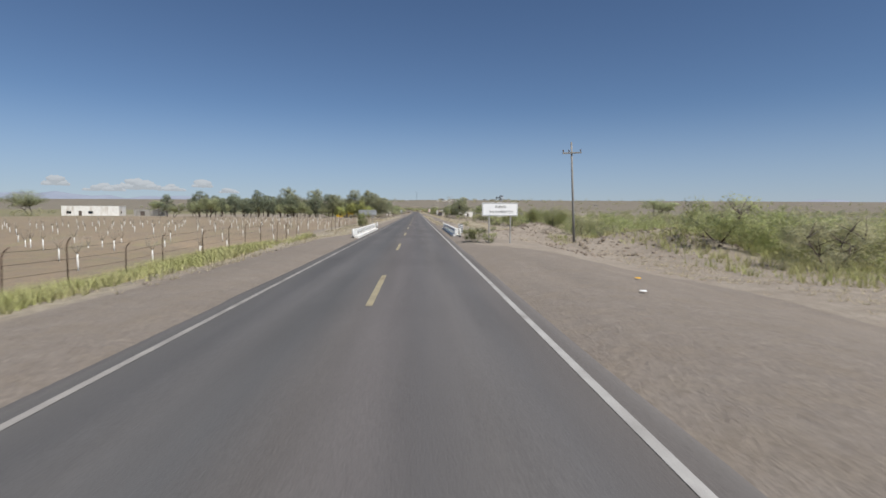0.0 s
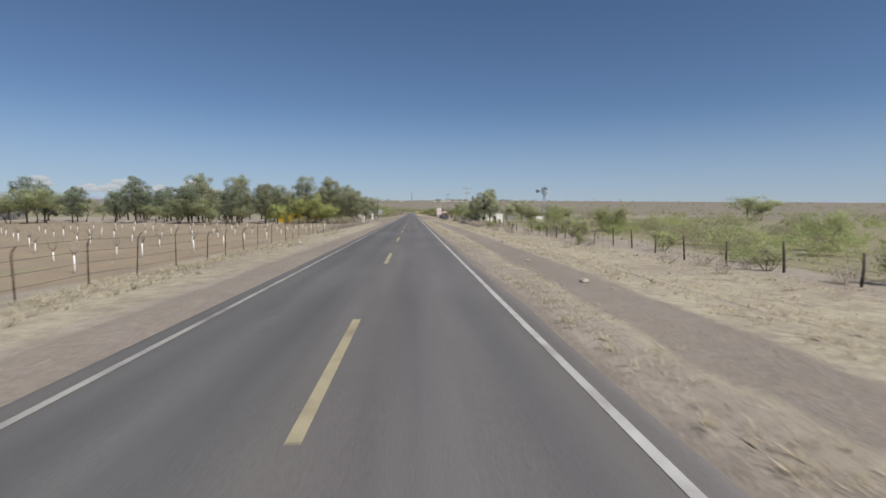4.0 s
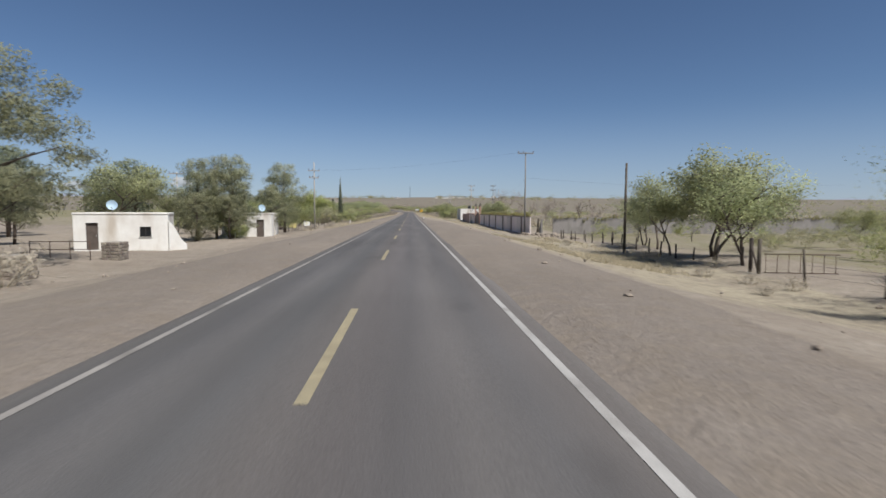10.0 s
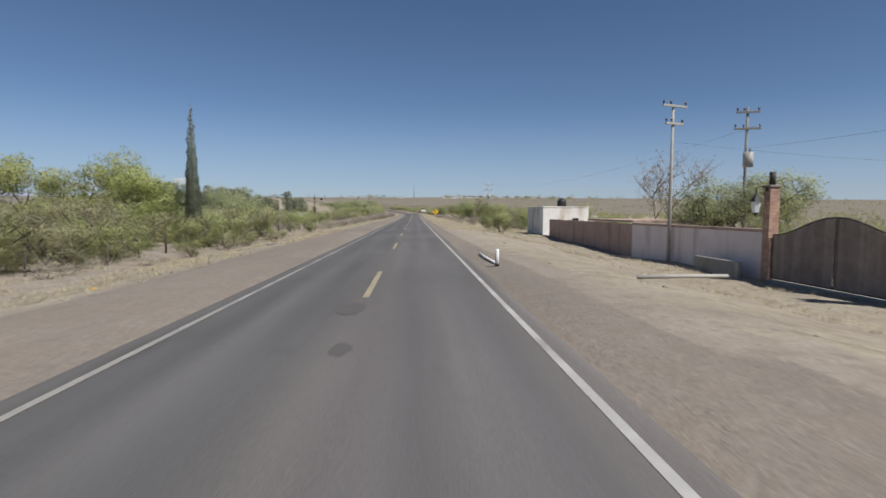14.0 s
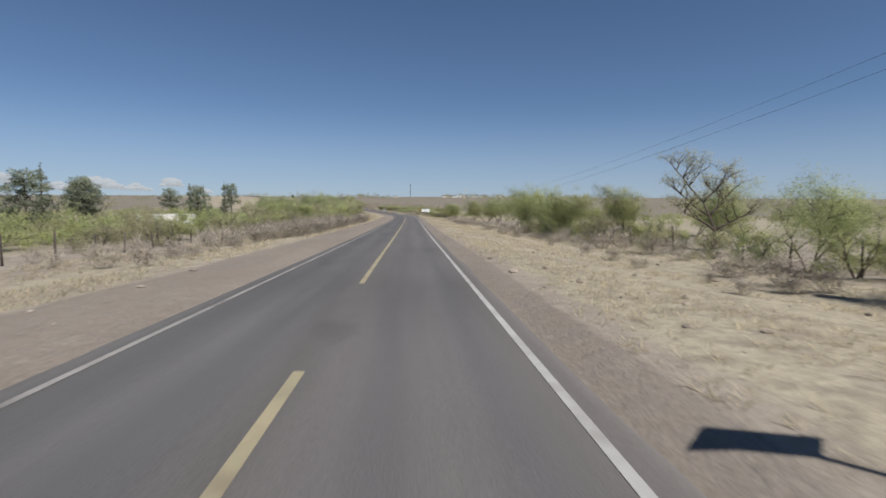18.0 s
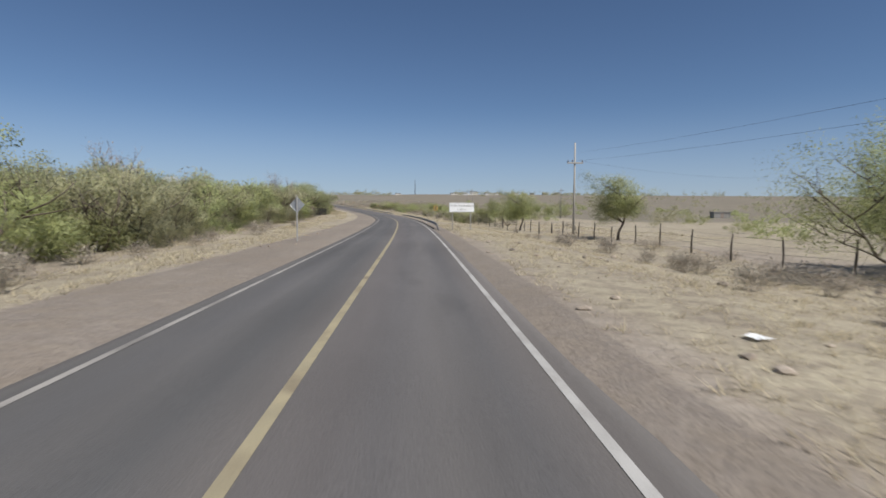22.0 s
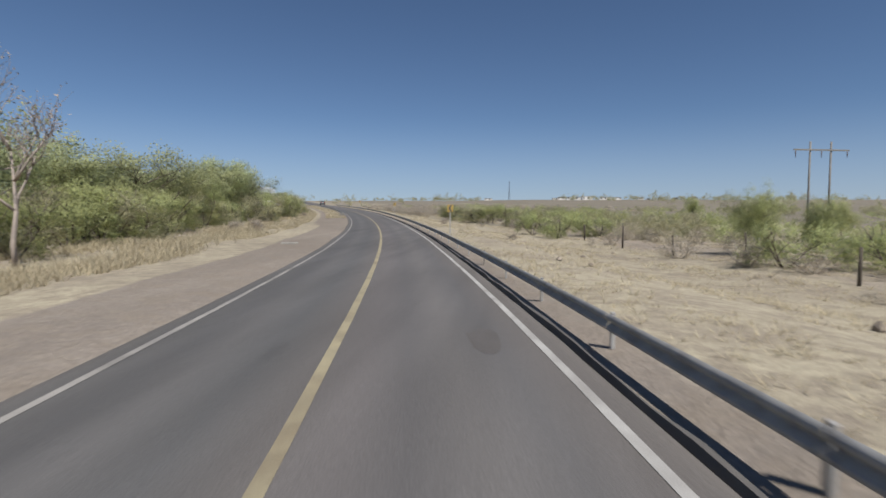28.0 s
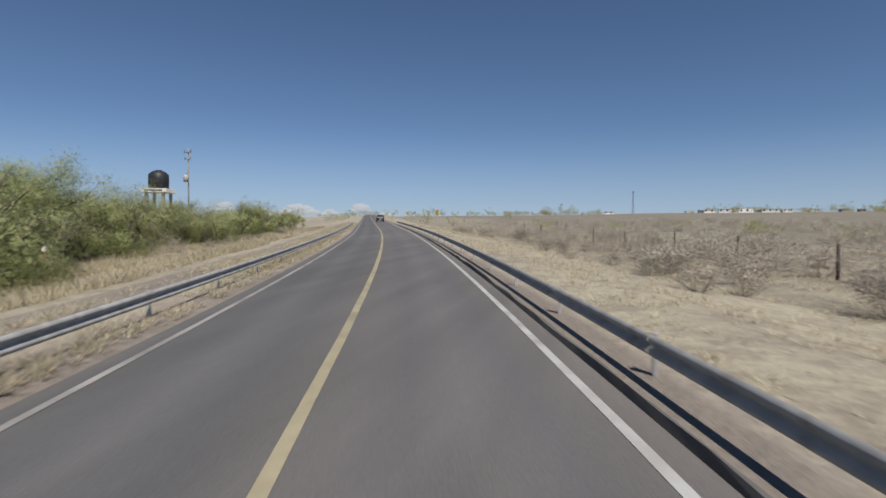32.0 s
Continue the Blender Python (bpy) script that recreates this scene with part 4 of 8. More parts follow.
def scatter(kind, n, s0, s1, d0, d1, h0, h1, w0=0.9, w1=1.25, gap=1.2, seed=0):
    """n plants at random over a stretch of the plan beside the road, kept apart."""
    rng = np.random.default_rng(seed + int(s0) * 7 + int(abs(d0)) * 13 + n)
    got = []
    tries = 0
    while len(got) < n and tries < n * 12:
        tries += 1
        s, d = s0 + (s1 - s0) * rng.random(), d0 + (d1 - d0) * rng.random()
        if any((s - a) ** 2 + (d - b) ** 2 < gap * gap for a, b in got):
            continue
        x, y = (float(q) for q in at(s, d))
        if any(x0 < x < x1 and y0 < y < y1 for x0, x1, y0, y1 in KEEP_OUT):
            continue
        got.append((s, d))
        h, w = h0 + (h1 - h0) * rng.random(), w0 + (w1 - w0) * rng.random()
        if kind == "scrub" or (kind == "thicket" and abs(d) > 21.2) or (kind == "dry_bush" and abs(d) > 13.2):
            JOIN.setdefault(kind, []).append((x, y, h, w, float(rng.random() * 6.28)))
        else:
            plant(kind, x, y, h, w)


def join_far():
    """The shrubs that stand too far off or too many to count, in one object for each kind."""
    for kind, rows in JOIN.items():
        parts = {}
        for k, (x, y, h, w, a) in enumerate(rows):
            key = (kind, k % 3)
            if key not in parts:
                tr, cr, H = proto_tree(kind if kind == "dry_bush" else "scrub", k % 3 + (9 + k % 3 + 1 if kind == "dry_bush" else 0))
                me = cr if kind != "dry_bush" else tr
                v = np.array([p.co[:] for p in me.vertices])
                f = [tuple(p.vertices) for p in me.polygons]
                if kind == "dry_bush":
                    f += [tuple(i + len(v) for i in p.vertices) for p in cr.polygons]
                    v = np.concatenate([v, [p.co[:] for p in cr.vertices]])
                parts[key] = (v, f, me.materials[0], H, [], [])
            v, f, m, H, VV, FF = parts[key]
            c, s = math.cos(a), math.sin(a)
            q = v * (h / H) * np.array([w, w, 1])
            q = np.stack([q[:, 0] * c - q[:, 1] * s + x, q[:, 0] * s + q[:, 1] * c + y, q[:, 2] + gz(x, y)], -1)
            o = sum(len(z) for z in VV)
            VV.append(q)
            FF.extend([tuple(i + o for i in g) for g in f])
        for key, (v, f, m, H, VV, FF) in parts.items():
            lab = "scattered leafless grey-brown dry brush" if kind == "dry_bush" else "light green mesquite scrub spread over dry land"
            tagged(new("dry_brush" if kind == "dry_bush" else "mesquite_scrub", mesh_from("scrub", np.concatenate(VV), FF, m)), lab, "scrub", kind="stuff")


# ground taken by buildings, walls and yards
KEEP_OUT = [(-24.5, -15.5, 653, 675), (-48.0, -40.5, 758, 770), (-28, -12, 276, 308), (-40, -22, 236, 252), (19.1, 28, 246, 263), (13.5, 21, 298, 420), (36, 50, 246, 262), (14, 30, 396, 412)]

# ---------------------------------------------------------------- poles and wires
def utility_pole(x, y, top, arms=((0.25, 1.7),), lean=0.0, conc=False, transformer=False, label="weathered wooden utility pole with a crossarm"):
    """top: height above the ground; arms: distances below the top and lengths."""
    mat = M_POLE_CONC if conc else M_POLE
    ob = thing("utility_pole", put(x, y, lean), label, "utility pole", "utility poles")
    part("shaft", tube([(0, 0, -0.4), (0, 0, top * 0.5), (0, 0, top)], [0.115, 0.092, 0.07], mat, "shaft", 10), None, ob)
    for drop, length in arms:
        z = top - drop
        a = part("crossarm", boxes((-length / 2, length / 2, -0.16, -0.06, z - 0.06, z + 0.06), bevel=0.008), mat, ob)
        for q in (-0.46, -0.16, 0.46) if length > 1.2 else (-0.42, 0.42):
            part("insulator", tube([(q * length, -0.11, z + 0.06), (q * length, -0.11, z + 0.14), (q * length, -0.11, z + 0.15), (q * length, -0.11, z + 0.27)], [0.03, 0.03, 0.065, 0.045], M_CERAMIC, "insulator", 7), None, a)
    if transformer:
        t = part("transformer", tube([(0, -0.42, top * 0.60), (0, -0.42, top * 0.60 + 0.9)], [0.29, 0.29], M_GALV, "transformer", 14), None, ob, "grey drum transformer")
        part("bushing", tube([(0.08, -0.42, top * 0.60 + 0.9), (0.08, -0.42, top * 0.60 + 1.12)], [0.05, 0.03], M_CERAMIC, "bushing", 7), None, t)
        part("bracket", boxes((-0.05, 0.05, -0.2, -0.08, top * 0.60 + 0.1, top * 0.60 + 0.6)), M_DARKMETAL, t)
    return ob


POLES = {
    "a": (13.35, 44.0, 9.1), "b": (14.3, 233.2, 9.2), "c": (14.6, 311.5, 10.3), "f": (14.9, 373.8, 9.0), "g": (20.6, 375.8, 9.2), "h": (15.8, 456.0, 9.0), "i": (15.7, 594.2, 8.9),
    "l": (-14.8, 328.5, 10.4),
}
pole_a = utility_pole(*POLES["a"], arms=((0.9, 1.6),), label="leaning weathered wooden utility pole with one crossarm")
pole_a.matrix_basis = put(13.35, 44.0, 0) @ Matrix.Rotation(radians(-2.8), 4, "Y")
utility_pole(*POLES["b"], arms=((0.15, 2.3), (1.35, 1.3)), conc=True, label="pale concrete utility pole with two crossarms")
utility_pole(*POLES["c"], arms=((0.15, 2.0),), label="dark wooden utility pole with a crossarm beside the wall")
utility_pole(*POLES["f"], arms=((0.1, 1.8), (1.1, 1.3)), lean=20, conc=True, label="pale concrete utility pole beside the plastered wall")
utility_pole(*POLES["g"], arms=((0.3, 1.3), (1.3, 1.5)), lean=-15, transformer=True, label="dark wooden utility pole carrying a transformer")
utility_pole(*POLES["h"], arms=((0.8, 1.9), (1.9, 1.5)), conc=True, transformer=True, label="pale utility pole with transformer among mesquites")
utility_pole(*POLES["i"], arms=((1.95, 1.5),), conc=True, label="pale utility pole with a crossarm in dry grass")
utility_pole(*POLES["l"], arms=((1.3, 1.7), (2.4, 1.4)), conc=True, label="pale concrete utility pole at the edge of a dusty yard")
utility_pole(-31, 318, 8.0, arms=((0.2, 2.0),), conc=True)
utility_pole(-52, 440, 8.5, arms=((0.2, 1.8),))
_x, _y = at(857, -25.0)
utility_pole(float(_x), float(_y), 11.0, arms=((0.6, 1.2), (1.5, 1.0)), transformer=True, label="tall dark utility pole behind roadside trees")
utility_pole(41.0, 690.0, 8.5, arms=((0.8, 1.4),))
utility_pole(60.0, 760.0, 8.5, arms=((0.8, 1.4),))
post = thing("plain_post", put(15.3, 281.8), "tall dark bare wooden post beside young trees", "post")
part("shaft", tube([(0, 0, -0.3), (0, 0, 6.4)], [0.11, 0.08], M_POST, "shaft", 8), None, post)

for k, (x, y) in enumerate(((20.6, 742.0),)):
    hf = thing("h_frame_pylon", put(x, y, 12), "two-legged wooden power pylon with a crossbeam", "pylon")
    for q in (-1.05, 1.05):
        part("leg", tube([(q, 0, -0.4), (q, 0, 9.0)], [0.10, 0.08], M_POLE, "leg", 8), None, hf)
    part("crossbeam", boxes((-2.8, 2.8, -0.16, -0.06, 8.14, 8.28), bevel=0.01), M_POLE, hf)
    for q in (-2.6, 0.0, 2.6):
        part("insulator", tube([(q, -0.13, 8.1), (q, -0.13, 7.5)], [0.05, 0.03], M_CERAMIC, "insulator", 6), None, hf)


def wire(a, b, sag, name="power_line"):
    pts = []
    for i in range(17):
        t = i / 16
        p = Vector(a).lerp(Vector(b), t)
        p.z -= sag * 4 * t * (1 - t)
        pts.append(p)
    ob = new(name, tube(pts, 0.006, M_WIRE, name, 4))
    return tagged(ob, "thin dark overhead wire between poles", "wire", "overhead wires")


def pole_top(k, drop, off=0.0):
    x, y, h = POLES[k]
    return (x + off, y, gz(x, y) + h - drop)


wire(pole_top("c", 3.4), pole_top("g", 2.5), 1.0)
wire(pole_top("c", 3.2), (66, 322, 6.2), 0.8)
wire(pole_top("f", 2.1), (56, 384, 6.4), 0.7)
wire(pole_top("c", 0.0, -0.9), pole_top("l", 1.2, 0.7), 0.6)
wire(pole_top("g", 1.1, 0.6), pole_top("h", 0.7, 0.8), 1.6)
wire(pole_top("h", 0.7, 0.8), pole_top("i", 0.9, 0.6), 2.6)
wire(pole_top("h", 1.8, -0.6), pole_top("i", 1.8, -0.8), 2.6)
wire(pole_top("h", 4.1), (64, 474, 5.4), 0.4)
wire(pole_top("i", 1.8, 0.9), (58, 616, gz(58, 616) + 7.8), 0.9)


# ---------------------------------------------------------------- bridge
def bridge_parapet(x, y0, y1, side, label):
    """White concrete rail on short tapered posts over a kerb. side: +1 where the road lies to its right."""
    ob = thing("bridge_parapet", pose(x, y0, 0.0), label, "bridge rail", "bridge rails", )
    n = y1 - y0
    part("kerb", boxes((-0.25, 0.30, -0.5, n + 0.9, -0.35, 0.08) if side > 0 else (-0.30, 0.25, -0.5, n + 0.9, -0.35, 0.08), bevel=0.02), M_WHITE, ob)
    part("rail", boxes((-0.10, 0.10, 0, n, 0.33, 0.55), bevel=0.02), M_WHITE, ob, "white concrete top rail with worn paint")
    for e in (0.12, n - 0.12):
        part("end_post", boxes((-0.13, 0.13, e - 0.16, e + 0.16, 0.10, 0.57), bevel=0.015), M_WHITE, ob)
    k = 7
    for i in range(1, k):
        c = n * i / k
        v = []
        for z, w in ((0.10, 0.26), (0.22, 0.17), (0.35, 0.11)):
            v += [(-0.09, c - w, z), (0.09, c - w, z), (0.09, c + w, z), (-0.09, c + w, z)]
        f = [(0, 3, 2, 1), (8, 9, 10, 11)] + [(a + 4 * j, (a + 1) % 4 + 4 * j, (a + 1) % 4 + 4 * j + 4, a + 4 * j + 4) for j in (0, 1) for a in range(4)]
        part("baluster", mesh_from("baluster", v, f, M_WHITE), None, ob)
    return ob


bridge_parapet(-4.55, 39.2, 56.5, 1, "white painted concrete bridge parapet with scuffed paint")
bridge_parapet(3.08, 41.0, 57.2, -1, "white painted concrete bridge parapet with scuffed paint")
deck = tagged(new("bridge_deck", mesh_from("bridge_deck", *(lambda bm: ([v.co.copy() for v in bm.verts], [[v.index for v in f.verts] for f in bm.faces]))((lambda bm: (bm.verts.index_update(), bm)[1])(boxes((-5.0, 3.4, 41.0, 56.0, -0.75, -0.16)))), M_CONC)), "grey concrete bridge deck slab under the road", "bridge", kind="structure")


M_ORANGE = material("faded_orange_paint", (0.560, 0.235, 0.110), (0.500, 0.205, 0.100), 0.6, 3.0)


def delineator(x, y, h=0.62, label="short white concrete marker post with a dark foot", band=False):
    ob = thing("marker_post", put(x, y), label, "marker post", "white marker posts")
    part("post", tube([(0, 0, -0.1), (0, 0, h - 0.03), (0, 0, h)], [0.075, 0.07, 0.05], M_WHITE, "post", 10), None, ob)
    part("foot", tube([(0, 0, 0.0), (0, 0, 0.1)], [0.085, 0.085], M_DARKMETAL, "foot", 10), None, ob)
    if band:
        part("band", tube([(0, 0, h * 0.62), (0, 0, h * 0.86)], [0.078, 0.077], M_ORANGE, "band", 10), None, ob, "faded orange band")
    return ob


for x, y in ((-4.55, 37.7), (3.15, 38.4), (-4.5, 59.7), (3.05, 59.8)):
    delineator(x, y)
delineator(3.0, 362.2, 0.6, "short white marker post beside a culvert")
delineator(-12.3, 354.8, 0.9, "white marker post in straw grass")
_x, _y = at(806, -13.0)
delineator(float(_x), float(_y), 1.35, "tall white marker post with an orange band", True)
_x, _y = at(812, -16.5)
delineator(float(_x), float(_y), 1.3, "tall white marker post with an orange band", True)
hz = thing("hazard_board", put(3.35, 40.3), "striped hazard board at the bridge end", "sign")
part("board", boxes((-0.17, 0.17, -0.012, 0.012, 0.25, 0.95), bevel=0.004), M_SIGN, hz)
for k in range(4):
    part("stripe", flat_shape([(-0.165, 0.28 + k * 0.17), (0.165, 0.36 + k * 0.17), (0.165, 0.44 + k * 0.17), (-0.165, 0.36 + k * 0.17)], 0.003, M_SIGNBLACK, "stripe"), None, hz).location = (0, -0.018, 0)
part("post", tube([(0, 0.03, -0.2), (0, 0.03, 0.9)], 0.025, M_GALV, "post", 6), None, hz)


# ---------------------------------------------------------------- signs
def sign_posts(ob, xs, top, r=0.035):
    for q in xs:
        part("post", boxes((q - r, q + r, 0.01, 0.07, -0.5, top), bevel=0.006), M_GALV, ob, "grey steel sign post")


def name_board(x, y, turn, w, h, low, lines, label, posts=0.27, dz=0.0):
    ob = thing("road_sign", put(x, y, turn, dz), label, "road sign")
    b = part("board", boxes((-w / 2, w / 2, -0.02, 0.008, low, low + h), bevel=0.006), M_SIGN, ob, "white sign board")
    part("back", boxes((-w / 2 + 0.02, w / 2 - 0.02, 0.009, 0.02, low + 0.02, low + h - 0.02)), M_SIGNBACK, b)
    e = 0.022
    part("border", boxes((-w / 2 + 0.03, w / 2 - 0.03, -0.024, -0.021, low + h - 0.03 - e, low + h - 0.03), (-w / 2 + 0.03, w / 2 - 0.03, -0.024, -0.021, low + 0.03, low + 0.03 + e),
                         (-w / 2 + 0.03, -w / 2 + 0.03 + e, -0.0235, -0.021, low + 0.03 + e, low + h - 0.03 - e), (w / 2 - 0.03 - e, w / 2 - 0.03, -0.0235, -0.021, low + 0.03 + e, low + h - 0.03 - e)), M_SIGNBLACK, b)
    for text, size, z, ox in lines:
        t = part("lettering", lettering(text, size, M_FADEDBLACK), None, b, "faded black lettering")
        t.matrix_basis = Matrix.Translation((ox, -0.026, low + z)) @ Euler((radians(90), 0, 0)).to_matrix().to_4x4()
    sign_posts(ob, (-w * posts, w * posts), low + h - 0.05)
    return ob


name_board(5.0, 31.6, 10, 2.26, 0.80, 1.62, (("PUENTE", 0.205, 0.54, 0.05), ("SACRAMENTO II", 0.205, 0.25, 0.08)), "white bridge name sign on two steel posts", 0.30)
name_board(4.3, 588.6, 8, 2.2, 0.82, 1.55, (("ENTRONQUE PELIGROSO", 0.185, 0.55, 0.0), ("A  500  m", 0.205, 0.24, 0.0)), "white junction warning board on two steel posts", 0.36)


def speed_sign(x, y, turn):
    ob = thing("speed_limit_sign", put(x, y, turn), "white speed limit sign with a red ring", "road sign")
    b = part("board", boxes((-0.33, 0.33, -0.012, 0.006, 1.62, 2.56), bevel=0.01), M_SIGN, ob, "white sign board")
    n = 40
    v, f = [], []
    for k in range(n):
        a = 2 * math.pi * k / n
        for r in (0.285, 0.225):
            v.append((math.cos(a) * r, -0.016, 2.10 + math.sin(a) * r * 1.22))
    f = [(2 * k, (2 * k + 2) % (2 * n), (2 * k + 3) % (2 * n), 2 * k + 1) for k in range(n)]
    part("red_ring", mesh_from("red_ring", v, f, M_SIGNRED), None, b)
    for text, size, z in (("60", 0.36, 2.14), ("Km/h", 0.13, 1.93)):
        t = part("lettering", lettering(text, size, M_SIGNBLACK), None, b)
        t.matrix_basis = Matrix.Translation((0, -0.018, z)) @ Euler((radians(90), 0, 0)).to_matrix().to_4x4()
    part("corner_mark", boxes((-0.22, -0.15, -0.0165, -0.0125, 2.46, 2.50)), M_SIGNBLACK, b)
    sign_posts(ob, (0.0,), 2.5)
    return ob


speed_sign(4.15, 177.4, 6)
ls = thing("road_sign", put(-5.55, 188.6, 0), "road sign seen from its bare aluminium back", "road sign")
part("board", boxes((-0.34, 0.34, -0.006, 0.006, 1.55, 2.25), bevel=0.006), M_SIGNBACK, ls)
sign_posts(ls, (0.0,), 2.2)


def diamond_sign(px, py, turn):
    ob = thing("curve_warning_sign", put(px, py, turn), "yellow diamond warning sign with a black curve arrow", "road sign")
    r, c = 0.60, 1.95
    b = part("board", flat_shape([(-r, c), (0, c - r), (r, c), (0, c + r)], 0.012, M_SIGNYELLOW, "board"), None, ob, "yellow diamond board")
    k = 1.2
    part("arrow", flat_shape([(k * x, c + k * z) for x, z in ((0.02, -0.32), (0.14, -0.32), (0.14, 0.02), (0.02, 0.16), (-0.10, 0.19), (-0.10, 0.29), (-0.30, 0.12), (-0.10, -0.06), (-0.10, 0.05), (-0.02, 0.03), (0.02, -0.04))], 0.004, M_FADEDBLACK, "arrow"), None, b).location = (0, -0.006, 0)
    sign_posts(ob, (0.0,), c + 0.3)
    return ob


diamond_sign(4.2, 447.2, 4)


def chevron_sign(s, d, turn, low=1.5, dz=0.0, two=False, w=0.60, h=0.78):
    x, y = (float(q) for q in at(s, d))
    ob = thing("chevron_sign", put(x, y, turn, dz), "yellow bend marker board with a black chevron", "road sign", "bend markers")
    q = h / 0.78
    b = part("board", boxes((-w / 2, w / 2, -0.012, 0.006, low, low + h), bevel=0.006), M_SIGNFADED, ob, "yellow board")
    c = low + h / 2
    part("chevron", flat_shape([(-0.20 * q, c), (0.02 * q, c + 0.34 * q), (0.20 * q, c + 0.34 * q), (-0.02 * q, c), (0.20 * q, c - 0.34 * q), (0.02 * q, c - 0.34 * q)], 0.003, M_FADEDBLACK, "chevron"), None, b).location = (0, -0.016, 0)
    if two:
        b2 = part("side_board", boxes((-0.012, 0.006, -0.02, w - 0.02, low, low + h), bevel=0.006), M_SIGNFADED, ob, "second yellow board seen edge on")
        b2.location = (-w / 2 - 0.02, 0.02, 0)
        b2.rotation_euler = (0, 0, radians(-16))
    sign_posts(ob, (0.0 if not two else -w / 2,), low + h + 0.02)
    return ob


chevron_sign(622.4, 4.95, -4, 1.55, two=True)
chevron_sign(727, 4.0, 8, 1.68, w=0.42, h=0.53)
chevron_sign(779, 4.1, 14, 1.68, w=0.42, h=0.53)
chevron_sign(838, 4.6, 20, 1.68, w=0.42, h=0.53)
chevron_sign(884, 5.0, 26, 1.68, w=0.42, h=0.53)
bs = thing("road_sign", put(-6.2, 573.5, 172), "diamond warning sign seen from its bare metal back", "road sign")
part("board", flat_shape([(0.0, 1.63), (0.43, 2.06), (0.0, 2.49), (-0.43, 2.06)], 0.004, M_SIGNBACK, "board"), None, bs, "bare grey diamond board").location = (0, -0.045, 0)
part("bent_edge", flat_shape([(0.0, 1.59), (0.44, 2.03), (0.43, 2.065), (0.0, 1.635)], 0.012, M_SIGN, "bent_edge"), None, bs, "white bent lower edge").location = (0, -0.03, 0)
for q in (1.86, 2.26):
    part("stiffener", boxes((-0.2, 0.2, -0.038, -0.036, q - 0.02, q + 0.02)), M_GALV, bs)
sign_posts(bs, (0.0,), 2.58)

bb = thing("road_sign", put(-7.0, 75.0, 0), "bridge name sign seen from its bare metal back", "road sign")
part("board", boxes((-1.25, 1.25, -0.01, 0.01, 1.30, 2.05), bevel=0.005), M_SIGNBACK, bb, "bare grey sign back")
for q in (1.42, 1.92):
    part("stiffener", boxes((-1.2, 1.2, -0.05, -0.012, q - 0.025, q + 0.025)), M_GALV, bb)
sign_posts(bb, (-0.75, 0.75), 2.0)

for x, y, mat, lab in ((-17.0, 322.6, M_LEMON, "sun-bleached yellow hand-lettered board tied to a fence"), (-15.8, 327.6, M_SIGN, "hand-lettered white board tied to a fence")):
    sb = thing("notice_board", put(x, y, 6) @ Matrix.Rotation(radians(11 if mat is M_LEMON else -3), 4, "Y"), lab, "sign")
    b = part("board", boxes((-0.42, 0.42, -0.01, 0.01, 0.55, 1.2), bevel=0.004), mat, sb)
    for k in range(3):
        part("text_bar", boxes((-0.32, 0.30 - 0.1 * k, -0.0145, -0.0105, 1.04 - 0.17 * k, 1.10 - 0.17 * k)), M_GATEWOOD if mat is M_LEMON else M_LEMON, b)
    for q in (-0.36, 0.36):
        part("stake", boxes((q - 0.02, q + 0.02, 0.012, 0.05, -0.2, 1.25)), M_POST, sb)


# ---------------------------------------------------------------- guardrails along the bend
def guardrail(s0, s1, d, label):
    ob = thing("guardrail", pose(0, 0, 0), label, "guardrail", "guardrails")
    prof = [(0.02, 0.265), (0.06, 0.295), (0.06, 0.335), (0.0, 0.37), (0.0, 0.40), (0.06, 0.435), (0.06, 0.48), (0.02, 0.51)]
    side = -1 if d > 0 else 1
    n = int((s1 - s0) / 3.8)
    for k in range(n):
        a, b2 = s0 + k * 3.8, s0 + (k + 1) * 3.8 - 0.02
        v = []
        for s in (a, (a + b2) / 2, b2):
            for off, z in prof:
                x, y = (float(q) for q in at(s, d + side * off))
                drop = 0.55 * max(0, 1 - (s - s0) / 4.0) if s - s0 < 4 and d > 0 else 0
                v.append((x, y, float(road_z(y)) + z - drop))
        m = len(prof)
        f = [(j * m + i, j * m + i + 1, (j + 1) * m + i + 1, (j + 1) * m + i) for j in (0, 1) for i in range(m - 1)]
        me = mesh_from("beam", v, f, M_GALV, True)
        part("beam", me, None, ob)
        x, y = (float(q) for q in at(a + 0.1, d - side * 0.09))
        zg = float(road_z(y))
        part("post", boxes((x - 0.03, x + 0.03, y - 0.045, y + 0.045, zg - 0.7, zg + 0.50 - (0.5 if k == 0 and d > 0 else 0)), bevel=0.006), M_GALV, ob)
    return ob


guardrail(590, 668, 2.82, "grey galvanised steel guardrail along the outside of the bend")
guardrail(685, 880, 2.82, "grey galvanised steel guardrail along the outside of the bend")
guardrail(773, 880, -4.75, "grey galvanised steel guardrail above a dry bank")


M_EDGE = material("crumbling_asphalt", (0.125, 0.115, 0.106), (0.098, 0.091, 0.086), 0.9, 2.0, 0.4, 50, fine=0.12)


